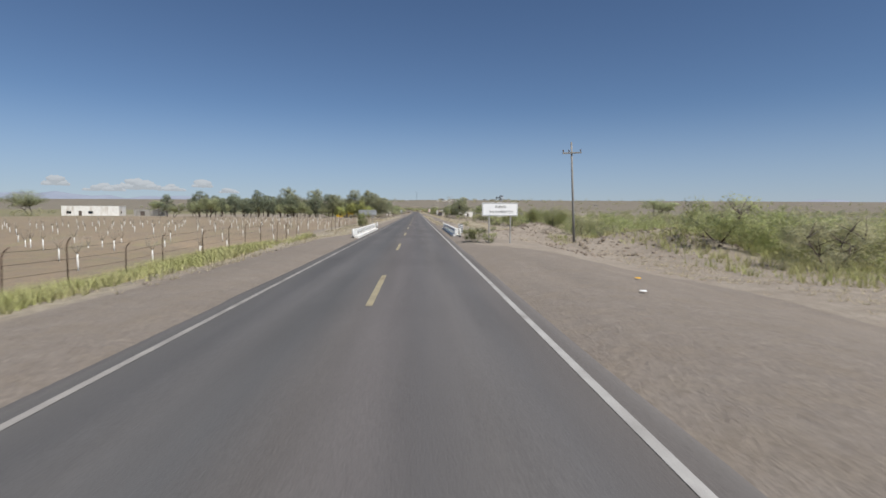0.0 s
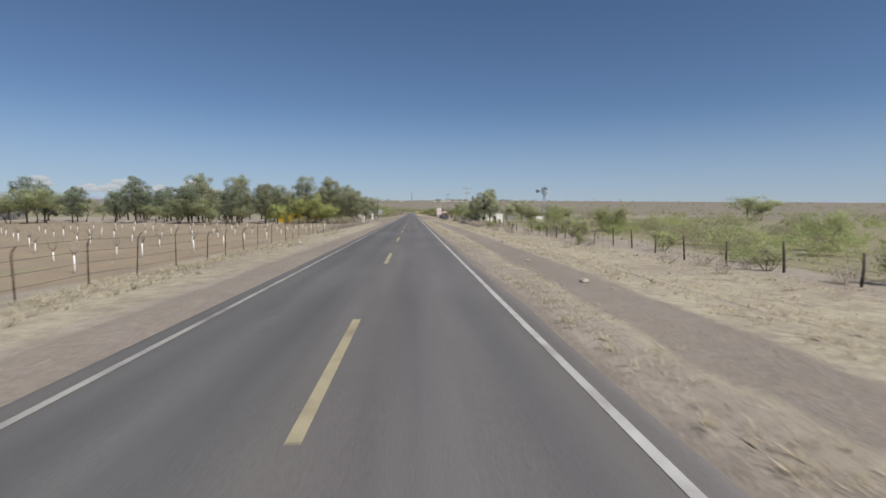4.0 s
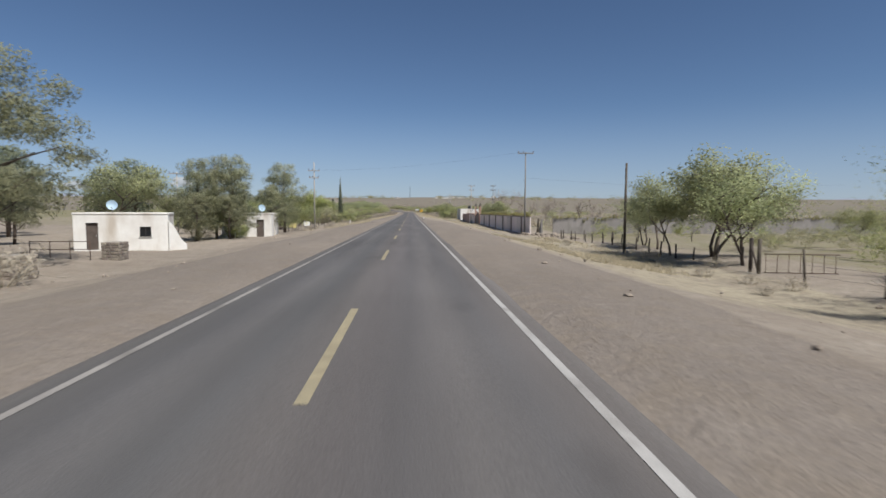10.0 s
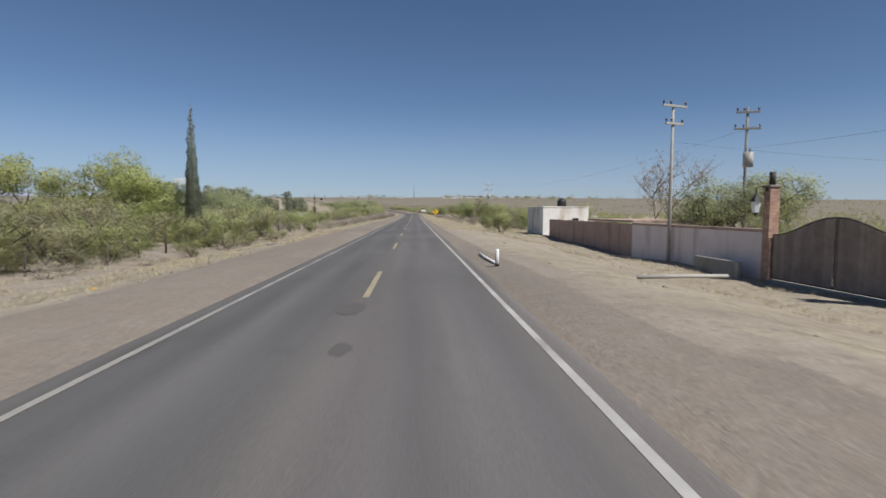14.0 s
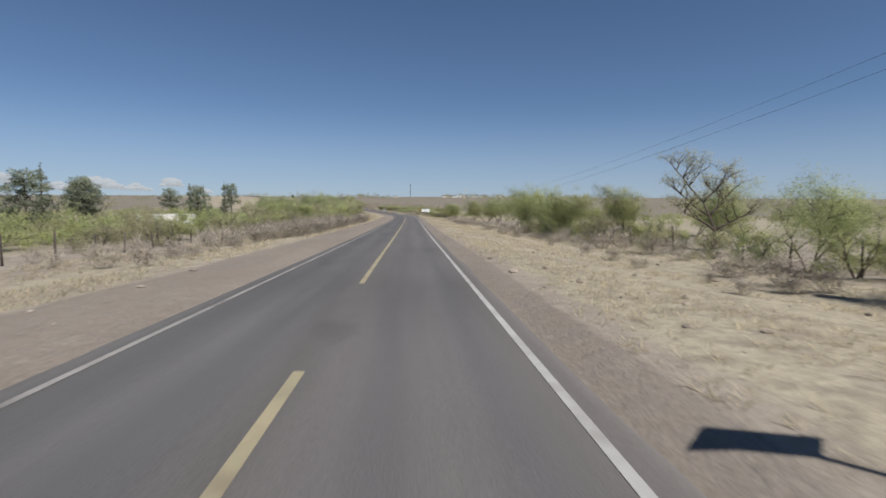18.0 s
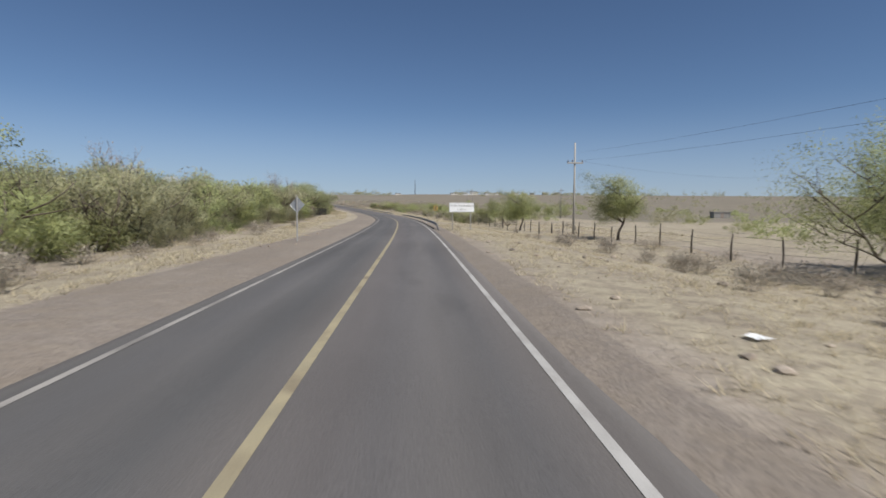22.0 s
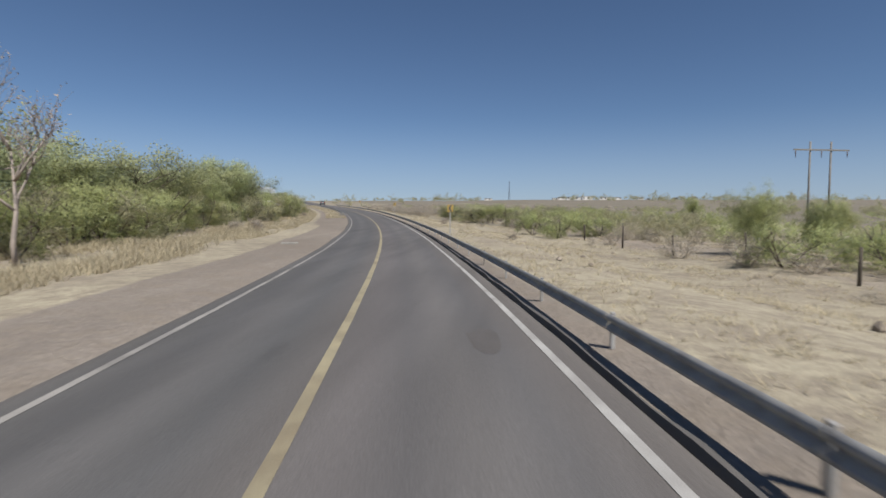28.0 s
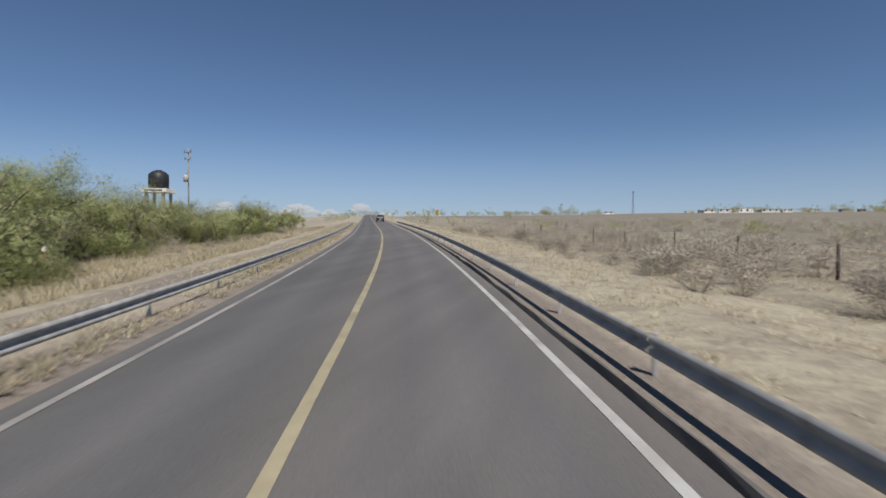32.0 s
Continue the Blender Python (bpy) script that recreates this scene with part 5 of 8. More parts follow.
def asphalt_kerb(s0, s1, seed):
    rng = random.Random(seed)
    n = int((s1 - s0) / 0.8)
    V = []
    for i in range(n + 1):
        s = s0 + (s1 - s0) * i / n
        w0, w1, h = 2.32 + 0.04 * rng.random(), 2.38 + 0.06 * rng.random(), 0.03 + 0.05 * rng.random()
        for d, z in ((w0, -0.05), (w0 + 0.03, h), (w1, h), (w1 + 0.04, -0.1)):
            x, y = (float(q) for q in at(s, d))
            V.append((x, y, float(road_z(y)) + z))
    f = [(4 * i + j, 4 * i + j + 1, 4 * i + j + 5, 4 * i + j + 4) for i in range(n) for j in range(3)]
    tagged(new("asphalt_kerb", mesh_from("asphalt_kerb", V, f, M_EDGE)), "low ragged crumbling asphalt edge", "kerb", kind="structure")


asphalt_kerb(593, 668, 1)
asphalt_kerb(687, 880, 2)


# ---------------------------------------------------------------- fences
def fence(places, height, mat, label, wires=4, bent=False, r=0.055, jitter=0.12, seed=1):
    rng = random.Random(seed)
    ob = thing("fence", pose(0, 0, 0), label, "fence", "roadside fences")
    tops = []
    shared = {}
    for x, y in places:
        z = gz(x, y)
        h = height * (1 + jitter * (rng.random() * 2 - 1))
        if bent:
            key = "bent"
            if key not in shared:
                shared[key] = tube([(0, 0, -0.2), (0, 0, height * 0.82), (0.05, 0, height * 0.92), (0.16, 0, height)], [0.019, 0.019, 0.018, 0.016], mat, "post", 6)
        else:
            key = rng.randrange(4)
            if key not in shared:
                q = random.Random(key + seed * 7)
                rr = r * (0.75 + 0.6 * q.random())
                shared[key] = tube([(0, 0, -0.25), (0.03 * q.uniform(-1, 1), 0.02, height * 0.5), (0.06 * q.uniform(-1, 1), 0.04 * q.uniform(-1, 1), height)], [rr * 1.1, rr, rr * 0.85], mat, "post", 7)
        o = part("post", shared[key], None, ob)
        o.matrix_basis = Matrix.Translation((x, y, z)) @ Euler((rng.uniform(-0.05, 0.05), rng.uniform(-0.05, 0.05), (rng.uniform(-0.3, 0.3) if bent else rng.uniform(0, 6.28)))).to_matrix().to_4x4() @ Matrix.Diagonal((1, 1, h / height, 1))
        tops.append((x, y, z))
    for k in range(wires):
        fr = (k + 1) / (wires + 0.35)
        paths = [([(x, y, z + height * fr * 0.97) for x, y, z in tops], 0.006)]
        part("wire", tubes(paths, M_WIRE, "wire", 3, False), None, ob)
    return ob


def line(x0, y0, x1, y1, step, seed=0):
    rng = random.Random(seed + int(y0))
    n = int(math.hypot(x1 - x0, y1 - y0) / step)
    return [(x0 + (x1 - x0) * i / n + rng.uniform(-0.15, 0.15), y0 + (y1 - y0) * i / n + rng.uniform(-0.4, 0.4) * step * 0.4) for i in range(n + 1)]


def road_line(s0, s1, d0, d1, step, seed=0):
    rng = random.Random(seed + int(s0))
    n = int((s1 - s0) / step)
    return [tuple(float(q) for q in at(s0 + (s1 - s0) * i / n + rng.uniform(-0.4, 0.4), d0 + (d1 - d0) * i / n + rng.uniform(-0.2, 0.2))) for i in range(n + 1)]


fence(line(-10.6, 4, -10.0, 44, 3.0), 1.5, M_RUST, "wire fence on thin rusty steel posts with bent tops", 4, True, seed=2)
fence(line(-9.6, 60, -9.4, 240, 2.9), 1.5, M_RUST, "wire fence on thin rusty steel posts with bent tops", 4, True, seed=3)
fence(line(17.8, 68, 16.6, 240, 4.2), 1.45, M_POST, "barbed wire fence on dark rough wooden posts", 4, seed=4)
fence(line(16.5, 243, 16.4, 266, 3.2), 1.5, M_POST, "barbed wire fence on dark rough wooden posts", 3, seed=5)
fence(line(17.5, 272, 16.2, 300, 1.9), 0.95, M_POST, "row of short dark wooden fence stumps", 1, seed=6)
fence(line(16.0, 300, 27.0, 294, 2.2), 1.0, M_POST, "row of short dark wooden fence stumps", 1, seed=16)
fence(line(-16.8, 318, -17.2, 362, 1.7), 1.35, M_POST, "dense fence of thin wooden stakes", 3, seed=7)
fence(line(-17.0, 364, -17.6, 548, 3.3), 1.3, M_POST, "wire fence on dark wooden posts in dry brush", 4, seed=8)
fence(line(17.2, 425, 17.4, 560, 3.4), 1.45, M_POST, "barbed wire fence on dark rough wooden posts", 4, seed=9)
fence(road_line(562, 668, 16.5, 13.0, 3.6), 1.4, M_POST, "barbed wire fence on dark rough wooden posts", 4, seed=10)
fence(road_line(694, 850, 16.8, 17.5, 6.5), 1.5, M_POST, "sparse wire fence on dark wooden posts", 3, seed=11)
fence(road_line(722, 800, -20.5, -20.0, 5.5), 1.6, M_POST, "wire fence on dark wooden posts under trees", 3, seed=12)


# ---------------------------------------------------------------- walls, houses, yards
def wall_slab(length, height, thick, openings=()):
    """A wall along +x from 0, its outer face at y = 0, with openings (x0, x1, z0, z1) right through it."""
    bm = bmesh.new()
    xs = sorted({0.0, length, *[o[0] for o in openings], *[o[1] for o in openings]})
    zs = sorted({-0.3, height, *[o[2] for o in openings], *[o[3] for o in openings]})
    for a, b2 in zip(xs, xs[1:]):
        run = None
        for c, e in zip(zs, zs[1:]):
            mid = ((a + b2) / 2, (c + e) / 2)
            hole = any(o[0] < mid[0] < o[1] and o[2] < mid[1] < o[3] for o in openings)
            if not hole:
                run = [c, e] if run is None else [run[0], e]
            if hole and run:
                box(bm, a, b2, 0, thick, run[0], run[1])
                run = None
        if run:
            box(bm, a, b2, 0, thick, run[0], run[1])
    bmesh.ops.remove_doubles(bm, verts=bm.verts, dist=0.001)
    return bm


def window_part(parent, x0, x1, z0, z1, thick, mat):
    w = part("window", boxes((x0, x1, thick * 0.55, thick * 0.6, z0, z1)), M_GLASSDARK, parent)
    t = 0.05
    part("window_frame", boxes((x0, x0 + t, thick * 0.4, thick * 0.54, z0, z1), (x1 - t, x1, thick * 0.4, thick * 0.54, z0, z1), (x0 + t, x1 - t, thick * 0.4, thick * 0.54, z1 - t, z1), (x0 + t, x1 - t, thick * 0.4, thick * 0.54, z0, z0 + t),
                               ((x0 + x1) / 2 - 0.02, (x0 + x1) / 2 + 0.02, thick * 0.4, thick * 0.54, z0 + t, z1 - t)), mat, w)
    part("sill", boxes((x0 - 0.05, x1 + 0.05, -0.06, thick * 0.38, z0 - 0.07, z0 - 0.004), bevel=0.01), M_CONC, w)


def house(x, y, turn, w, dpt, h, label, front=(), side=(), wall=None, roof_mat=None, flank=None):
    """A flat-roofed house: front wall along its x axis, facing its -y. front, side: openings (kind, x0, x1, z0, z1)."""
    wall = wall or M_PLASTER
    ob = thing("house", put(x, y, turn), label, "house", "whitewashed houses")
    T = 0.28
    for nm, length, ops, m in (("front_wall", w, front, Matrix.Identity(4)), ("side_wall", dpt - 2 * T, side, Matrix.Translation((w, T, 0)) @ Matrix.Rotation(radians(90), 4, "Z")),
                               ("rear_wall", w, (), Matrix.Translation((w, dpt, 0)) @ Matrix.Rotation(radians(180), 4, "Z")), ("side_wall", dpt - 2 * T, (), Matrix.Translation((0, dpt - T, 0)) @ Matrix.Rotation(radians(-90), 4, "Z"))):
        wl = part(nm, wall_slab(length, h, T, [o[1:] for o in ops]), flank if flank and nm == "side_wall" else wall, ob)
        wl.matrix_basis = m
        for kind, a, b2, c, e in ops:
            if kind == "window":
                window_part(wl, a, b2, c, e, T, M_DARKMETAL)
            else:
                d = part("door", boxes((a, b2, T * 0.5, T * 0.72, c, e), bevel=0.005), M_DOOR, wl, "dark plank door")
                part("door_handle", boxes((b2 - 0.14, b2 - 0.10, T * 0.4, T * 0.495, 0.95, 1.08)), M_GALV, d)
    part("roof", boxes((T + 0.004, w - T - 0.004, T + 0.004, dpt - T - 0.004, h - 0.35, h - 0.17)), roof_mat or M_CONC, ob, "flat concrete roof slab")
    for a, b2, c, e in ((-0.05, w + 0.05, -0.05, T + 0.05), (-0.05, w + 0.05, dpt - T - 0.05, dpt + 0.05), (-0.05, T + 0.05, T + 0.05, dpt - T - 0.05), (w - T - 0.05, w + 0.05, T + 0.05, dpt - T - 0.05)):
        part("parapet", boxes((a, b2, c, e, h + 0.003, h + 0.13), bevel=0.02), wall, ob)
    return ob


h1 = house(-23.7, 284.0, 20, 6.0, 6.0, 2.55, "whitewashed flat-roofed adobe house by a dusty yard", (("door", 0.75, 1.5, 0.0, 1.95), ("window", 4.1, 4.85, 0.9, 1.65)), (("window", 2.0, 2.8, 1.0, 1.9),))
part("buttress", mesh_from("buttress", [(6.02, -0.15, -0.2), (7.25, -0.15, -0.2), (6.02, -0.15, 2.1), (6.35, -0.15, 1.7), (6.8, -0.15, 0.75), (7.2, -0.15, 0.3), (6.02, 0.2, -0.2), (7.25, 0.2, -0.2), (6.02, 0.2, 2.1), (6.35, 0.2, 1.7), (6.8, 0.2, 0.75), (7.2, 0.2, 0.3)],
     [(0, 1, 5, 4, 3, 2), (6, 8, 9, 10, 11, 7), (0, 2, 8, 6), (2, 3, 9, 8), (3, 4, 10, 9), (4, 5, 11, 10), (5, 1, 7, 11), (1, 0, 6, 7)], M_PLASTER), None, h1, "crumbling whitewashed wall end")
house(-20.4, 303.9, 8, 5.2, 7.0, 2.65, "whitewashed flat-roofed house behind trees", (("window", 1.0, 1.9, 1.0, 1.9), ("door", 3.6, 4.4, 0.0, 2.05)), (("door", 2.6, 3.5, 0.0, 2.05),))
house(19.3, 248.0, 0, 7.0, 13.8, 2.65, "low white flat-roofed house with a grey side wall behind trees", (("window", 0.9, 2.0, 0.9, 1.9), ("door", 4.2, 5.1, 0.0, 2.0)), (), flank=M_CONC)
house(37.5, 254.0, 5, 8.0, 4.0, 1.9, "low white shed in a green field", (("door", 6.6, 7.4, 0.0, 1.7),), ())
house(-37.0, 244.5, -14, 14.5, 7.0, 2.9, "bright yellow house behind pines", (("window", 1.5, 2.7, 1.0, 2.1), ("door", 4.5, 5.5, 0.0, 2.1), ("window", 8.0, 9.6, 1.0, 2.1)), (("window", 2.0, 3.4, 1.0, 2.1),), wall=M_YELLOW)
house(15.4, 406.0, 3, 5.6, 7.0, 3.3, "small white house with a water tank on its roof", (("door", 3.6, 4.4, 0.0, 2.05),), ())
house(-168.0, 258.0, 14, 24.0, 12.0, 4.6, "long low white farm building beyond the orchard", (("window", 2.0, 4.0, 1.0, 2.2), ("door", 7.0, 8.4, 0.0, 2.3), ("window", 11.0, 13.0, 1.0, 2.2)), (("window", 3.0, 5.0, 1.0, 2.2),))
house(-140.0, 268.0, 14, 14.0, 8.0, 3.0, "low beige farm shed beside the farm building", (("door", 3.0, 5.0, 0.0, 2.2),), (), wall=M_CONC)

# roof tank and dishes
def water_tank(x, y, z, r, h, label):
    ob = thing("water_tank", pose(x, y, z), label, "water tank")
    part("body", tube([(0, 0, 0), (0, 0, h * 0.3), (0, 0, h * 0.32), (0, 0, h * 0.78), (0, 0, h * 0.93), (0, 0, h)], [r, r, r * 1.02, r, r * 0.7, r * 0.35], M_TANK, "body", 20), None, ob)
    part("lid", tube([(0, 0, h), (0, 0, h + 0.06)], [r * 0.36, r * 0.34], M_TANK, "lid", 14), None, ob)
    return ob


water_tank(18.6, 409.5, gz(15.4, 406.0) + 3.14, 0.55, 1.3, "black plastic water tank on a flat roof")


def dish(x, y, z, turn, r, label):
    ob = thing("satellite_dish", pose(x, y, z, 0, 0, turn), label, "satellite dish")
    v, f = [(0, 0.14, 0.55)], []
    n = 16
    for ring, (rr, yy) in enumerate(((r * 0.5, 0.10), (r, 0.0))):
        for k in range(n):
            a = 2 * math.pi * k / n
            v.append((math.cos(a) * rr, yy + 0.25 * math.sin(a) * rr, 0.55 + math.sin(a) * rr))
    f += [(0, 1 + k, 1 + (k + 1) % n) for k in range(n)] + [(1 + k, 1 + n + k, 1 + n + (k + 1) % n, 1 + (k + 1) % n) for k in range(n)]
    part("reflector", mesh_from("reflector", v, f, M_DISH, True), None, ob, "pale dish reflector")
    part("arm", tube([(0, 0.1, 0.2), (0, -0.4, 0.35)], 0.012, M_GALV, "arm", 5), None, ob)
    part("feed", tube([(0, -0.4, 0.33), (0, -0.46, 0.40)], 0.035, M_GALV, "feed", 7), None, ob)
    part("mast", tube([(0, 0.14, -0.02), (0, 0.14, 0.55)], 0.025, M_GALV, "mast", 6), None, ob)
    return ob


dish(-21.5, 284.95, gz(-23.7, 284.0) + 2.685, 25, 0.36, "pale blue satellite dish on the roof edge")
dish(-16.3, 304.75, gz(-20.4, 303.9) + 2.785, 25, 0.38, "small white satellite dish on the roof edge")

# stone gate piers at the yard
for x, y in ((-17.3, 277.4), (-16.7, 268.8)):
    ob = thing("stone_pier", put(x, y), "rough dry-stone gate pier", "pier", "stone piers")
    rng = random.Random(int(y))
    part("core", boxes((-0.48, 0.48, -0.48, 0.48, -0.2, 1.06)), M_MORTAR, ob)
    for row in range(6):
        for fx, fy in ((0, -1), (1, 0), (0, 1), (-1, 0)):
            a = -0.52
            while a < 0.45:
                wd = 0.2 + 0.2 * rng.random()
                b2 = min(a + wd, 0.52)
                z0 = row * 0.18
                q = 0.50 + 0.05 * rng.random()
                if fx == 0:
                    bx = (a + 0.01, b2 - 0.01, min(fy * 0.44, fy * q), max(fy * 0.44, fy * q), z0 + 0.01, z0 + 0.17)
                else:
                    bx = (min(fx * 0.44, fx * q), max(fx * 0.44, fx * q), a + 0.01, b2 - 0.01, z0 + 0.01, z0 + 0.17)
                part("stone", boxes(bx, bevel=0.025), M_STONE, ob)
                a = b2
# white boarded gate at the pine yard
wg = thing("yard_gate", put(-16.2, 256.8, -18) @ Matrix.Diagonal((0.48, 1, 1.05, 1)), "sagging white sheet-metal yard gate standing open", "gate")
part("panel", mesh_from("panel", [(0.05, -0.02, 0.28), (4.5, -0.02, 0.12), (4.5, -0.02, 1.80), (0.05, -0.02, 1.20), (0.05, 0.02, 0.28), (4.5, 0.02, 0.12), (4.5, 0.02, 1.80), (0.05, 0.02, 1.20)], [(0, 1, 2, 3), (7, 6, 5, 4), (0, 4, 5, 1), (1, 5, 6, 2), (2, 6, 7, 3), (3, 7, 4, 0)], M_WHITE), None, wg)
part("frame", tubes([([(0.03, 0, 0.24), (4.52, 0, 0.08)], 0.03), ([(0.03, 0, 1.23), (4.52, 0, 1.84)], 0.03), ([(4.52, 0, 0.08), (4.52, 0, 1.84)], 0.03), ([(0.03, 0, 0.24), (0.03, 0, 1.23)], 0.03)], M_WHITE, "frame", 6), None, wg)
part("post", tube([(4.68, 0, -0.3), (4.68, 0, 2.1)], 0.06, M_POST, "post", 7), None, wg)
part("post", tube([(-0.1, 0, -0.3), (-0.1, 0, 1.5)], 0.05, M_POST, "post", 7), None, wg)
# rails in the yard
yr = thing("yard_railing", put(-21.5, 276.5, 0), "thin rusty pipe railing in a dusty yard", "railing")
for q in range(4):
    part("upright", tube([(q * 1.1, 0, -0.2), (q * 1.1, 0, 1.0)], 0.025, M_RUST, "upright", 6), None, yr)
part("rail", tubes([([(0, 0, 0.95), (3.3, 0, 0.95)], 0.022), ([(0, 0, 0.5), (3.3, 0, 0.5)], 0.022)], M_RUST, "rail", 6), None, yr)
# pipe gate and posts on the right
pg = thing("field_gate", put(16.5, 269.0, -12), "low rusty pipe field gate between wooden posts", "gate")
for q in (0.0, 0.9):
    part("gate_post", tube([(0, q, -0.3), (0, q, 1.65)], 0.09, M_POST, "gate_post", 7), None, pg)
part("brace", tube([(0, 0.05, 0.1), (0, 0.85, 1.2)], 0.05, M_POST, "brace", 6), None, pg)
for q in range(7):
    part("bar", tube([(0.25 + q * 0.5, -0.1, 0.05), (0.25 + q * 0.5, -0.1, 0.95)], 0.016, M_RUST, "bar", 5), None, pg)
part("rail", tubes([([(0.15, -0.1, 0.95), (3.4, -0.1, 0.95)], 0.022), ([(0.15, -0.1, 0.08), (3.4, -0.1, 0.08)], 0.022)], M_RUST, "rail", 5), None, pg)

# ---------------------------------------------------------------- plastered garden wall with pillars, gate and ivy
GW = thing("garden_wall", pose(0, 0, 0), "long pale plastered garden wall with brown pillars", "wall", "garden walls")
WX = 15.05
ZW = -0.98
part("panel", boxes((WX - 0.07, WX + 0.07, 310.2, 314.76, ZW - 0.3, ZW + 2.12)), M_PINK, GW)
part("coping", boxes((WX - 0.12, WX + 0.12, 310.2, 314.76, ZW + 2.124, ZW + 2.24), bevel=0.015), M_PILLAR, GW)
y = 315.0
k = 0
while y < 357.5:
    part("panel", boxes((WX - 0.07, WX + 0.07, y + 0.24, y + 6.93, ZW - 0.3, ZW + 2.12)), M_PINK, GW)
    part("coping", boxes((WX - 0.12, WX + 0.12, y + 0.24, y + 6.93, ZW + 2.124, ZW + 2.24), bevel=0.015), M_PILLAR, GW)
    part("pillar", boxes((WX - 0.20, WX + 0.20, y - 0.23, y + 0.23, ZW - 0.3, ZW + 2.28), bevel=0.02), M_PILLAR, GW, "brown rendered pillar")
    y += 7.17
    k += 1
G0, G1 = 358.2, 365.3
for yy in (G0, G1):
    gp = part("gate_pillar", boxes((WX - 0.19, WX + 0.19, yy - 0.19, yy + 0.19, ZW - 0.3, ZW + 3.95)), M_MORTAR, GW, "tall slim brick gate pillar")
    for row in range(28):
        z0 = ZW + row * 0.14
        for a in ((-0.21, 0.0), (0.0, 0.21)) if row % 2 else ((-0.21, -0.10), (-0.10, 0.10), (0.10, 0.21)):
            part("brick", boxes((WX - 0.21, WX - 0.193, yy + a[0] + 0.005, yy + a[1] - 0.005, z0 + 0.006, z0 + 0.128)), M_BRICK, gp)
            part("brick", boxes((WX + a[0] + 0.005, WX + a[1] - 0.005, yy - 0.21, yy - 0.193, z0 + 0.006, z0 + 0.128)), M_BRICK, gp)
    part("cap", boxes((WX - 0.26, WX + 0.26, yy - 0.26, yy + 0.26, ZW + 3.955, ZW + 4.05), bevel=0.02), M_PILLAR, gp)
    ln = thing("gate_lantern", pose(WX - 0.68, yy, ZW + 2.85), "black iron lantern hung on a gate pillar", "lantern", "gate lanterns")
    part("glass", tube([(0, 0, 0.05), (0, 0, 0.5)], [0.12, 0.2], M_SIGN, "glass", 6, False), None, ln, "frosted pane body")
    part("roof", tube([(0, 0, 0.5), (0, 0, 0.72), (0, 0, 0.86)], [0.24, 0.10, 0.03], M_DARKMETAL, "roof", 6, False), None, ln)
    part("foot", tube([(0, 0, -0.08), (0, 0, 0.05)], [0.03, 0.13], M_DARKMETAL, "foot", 6), None, ln)
    part("arm", tube([(0, 0, 0.86), (0, 0, 1.08), (0.2, 0, 1.15), (0.45, 0, 1.12)], 0.025, M_DARKMETAL, "arm", 6), None, ln)
    part("finial", tube([(0.68, 0, 1.2), (0.68, 0, 1.75)], 0.12, M_DARKMETAL, "finial", 8), None, ln)
    part("finial_foot", boxes((0.43, 0.465, -0.06, 0.06, 0.95, 1.2)), M_DARKMETAL, ln)
gate = thing("double_gate", pose(WX, (G0 + G1) / 2, ZW), "brown wooden double gate with an arched top", "gate")
half = (G1 - G0) / 2 - 0.24
for sgn in (-1, 1):
    leaf = part("gate_leaf", boxes((-0.03, 0.03, min(sgn * 0.03, sgn * 0.09), max(sgn * 0.03, sgn * 0.09), 0.15, 2.75), (-0.03, 0.03, min(sgn * (half - 0.07), sgn * half), max(sgn * (half - 0.07), sgn * half), 0.15, 1.95), (-0.03, 0.03, min(sgn * 0.09, sgn * (half - 0.07)), max(sgn * 0.09, sgn * (half - 0.07)), 0.95, 1.08), (-0.03, 0.03, min(sgn * 0.09, sgn * (half - 0.07)), max(sgn * 0.09, sgn * (half - 0.07)), 0.15, 0.25)), M_DARKMETAL, gate, "dark iron leaf frame")
    nb = 14
    for i in range(nb):
        a = 0.1 + (half - 0.18) * i / nb
        b2 = 0.1 + (half - 0.18) * (i + 1) / nb - 0.012
        t = (i + 0.5) / nb
        hgt = 1.95 + 0.75 * (0.5 + 0.5 * math.cos(math.pi * t))
        part("board", boxes((-0.062, -0.034, min(sgn * a, sgn * b2), max(sgn * a, sgn * b2), 0.2, hgt)), M_GATEWOOD, leaf)
    part("top_rail", tube([(-0.05, sgn * (0.05 + (half - 0.1) * j / 8), 1.98 + 0.75 * (0.5 + 0.5 * math.cos(math.pi * j / 8))) for j in range(9)], 0.03, M_DARKMETAL, "top_rail", 6), None, leaf)
part("threshold", boxes((-0.25, 0.25, -half - 0.05, half + 0.05, -0.12, 0.12), bevel=0.02), M_CONC, gate)
W2 = thing("garden_wall", pose(0, 0, 0), "low pale plastered wall with a terracotta coping", "wall", "garden walls")
part("panel", boxes((WX + 0.10, WX + 0.26, 365.62, 379.6, ZW - 0.3, ZW + 2.05)), M_PINK, W2)
part("coping", boxes((WX + 0.05, WX + 0.31, 365.62, 379.6, ZW + 2.054, ZW + 2.2), bevel=0.02), M_BROWNWALL, W2)
part("low_wall", boxes((WX - 0.9, WX - 0.7, 366.0, 369.6, ZW - 0.3, ZW + 0.75), bevel=0.02), M_CONC, W2)
W3 = thing("boundary_wall", pose(0, 0, 0), "terracotta coloured rendered wall in panels", "wall", "garden walls")
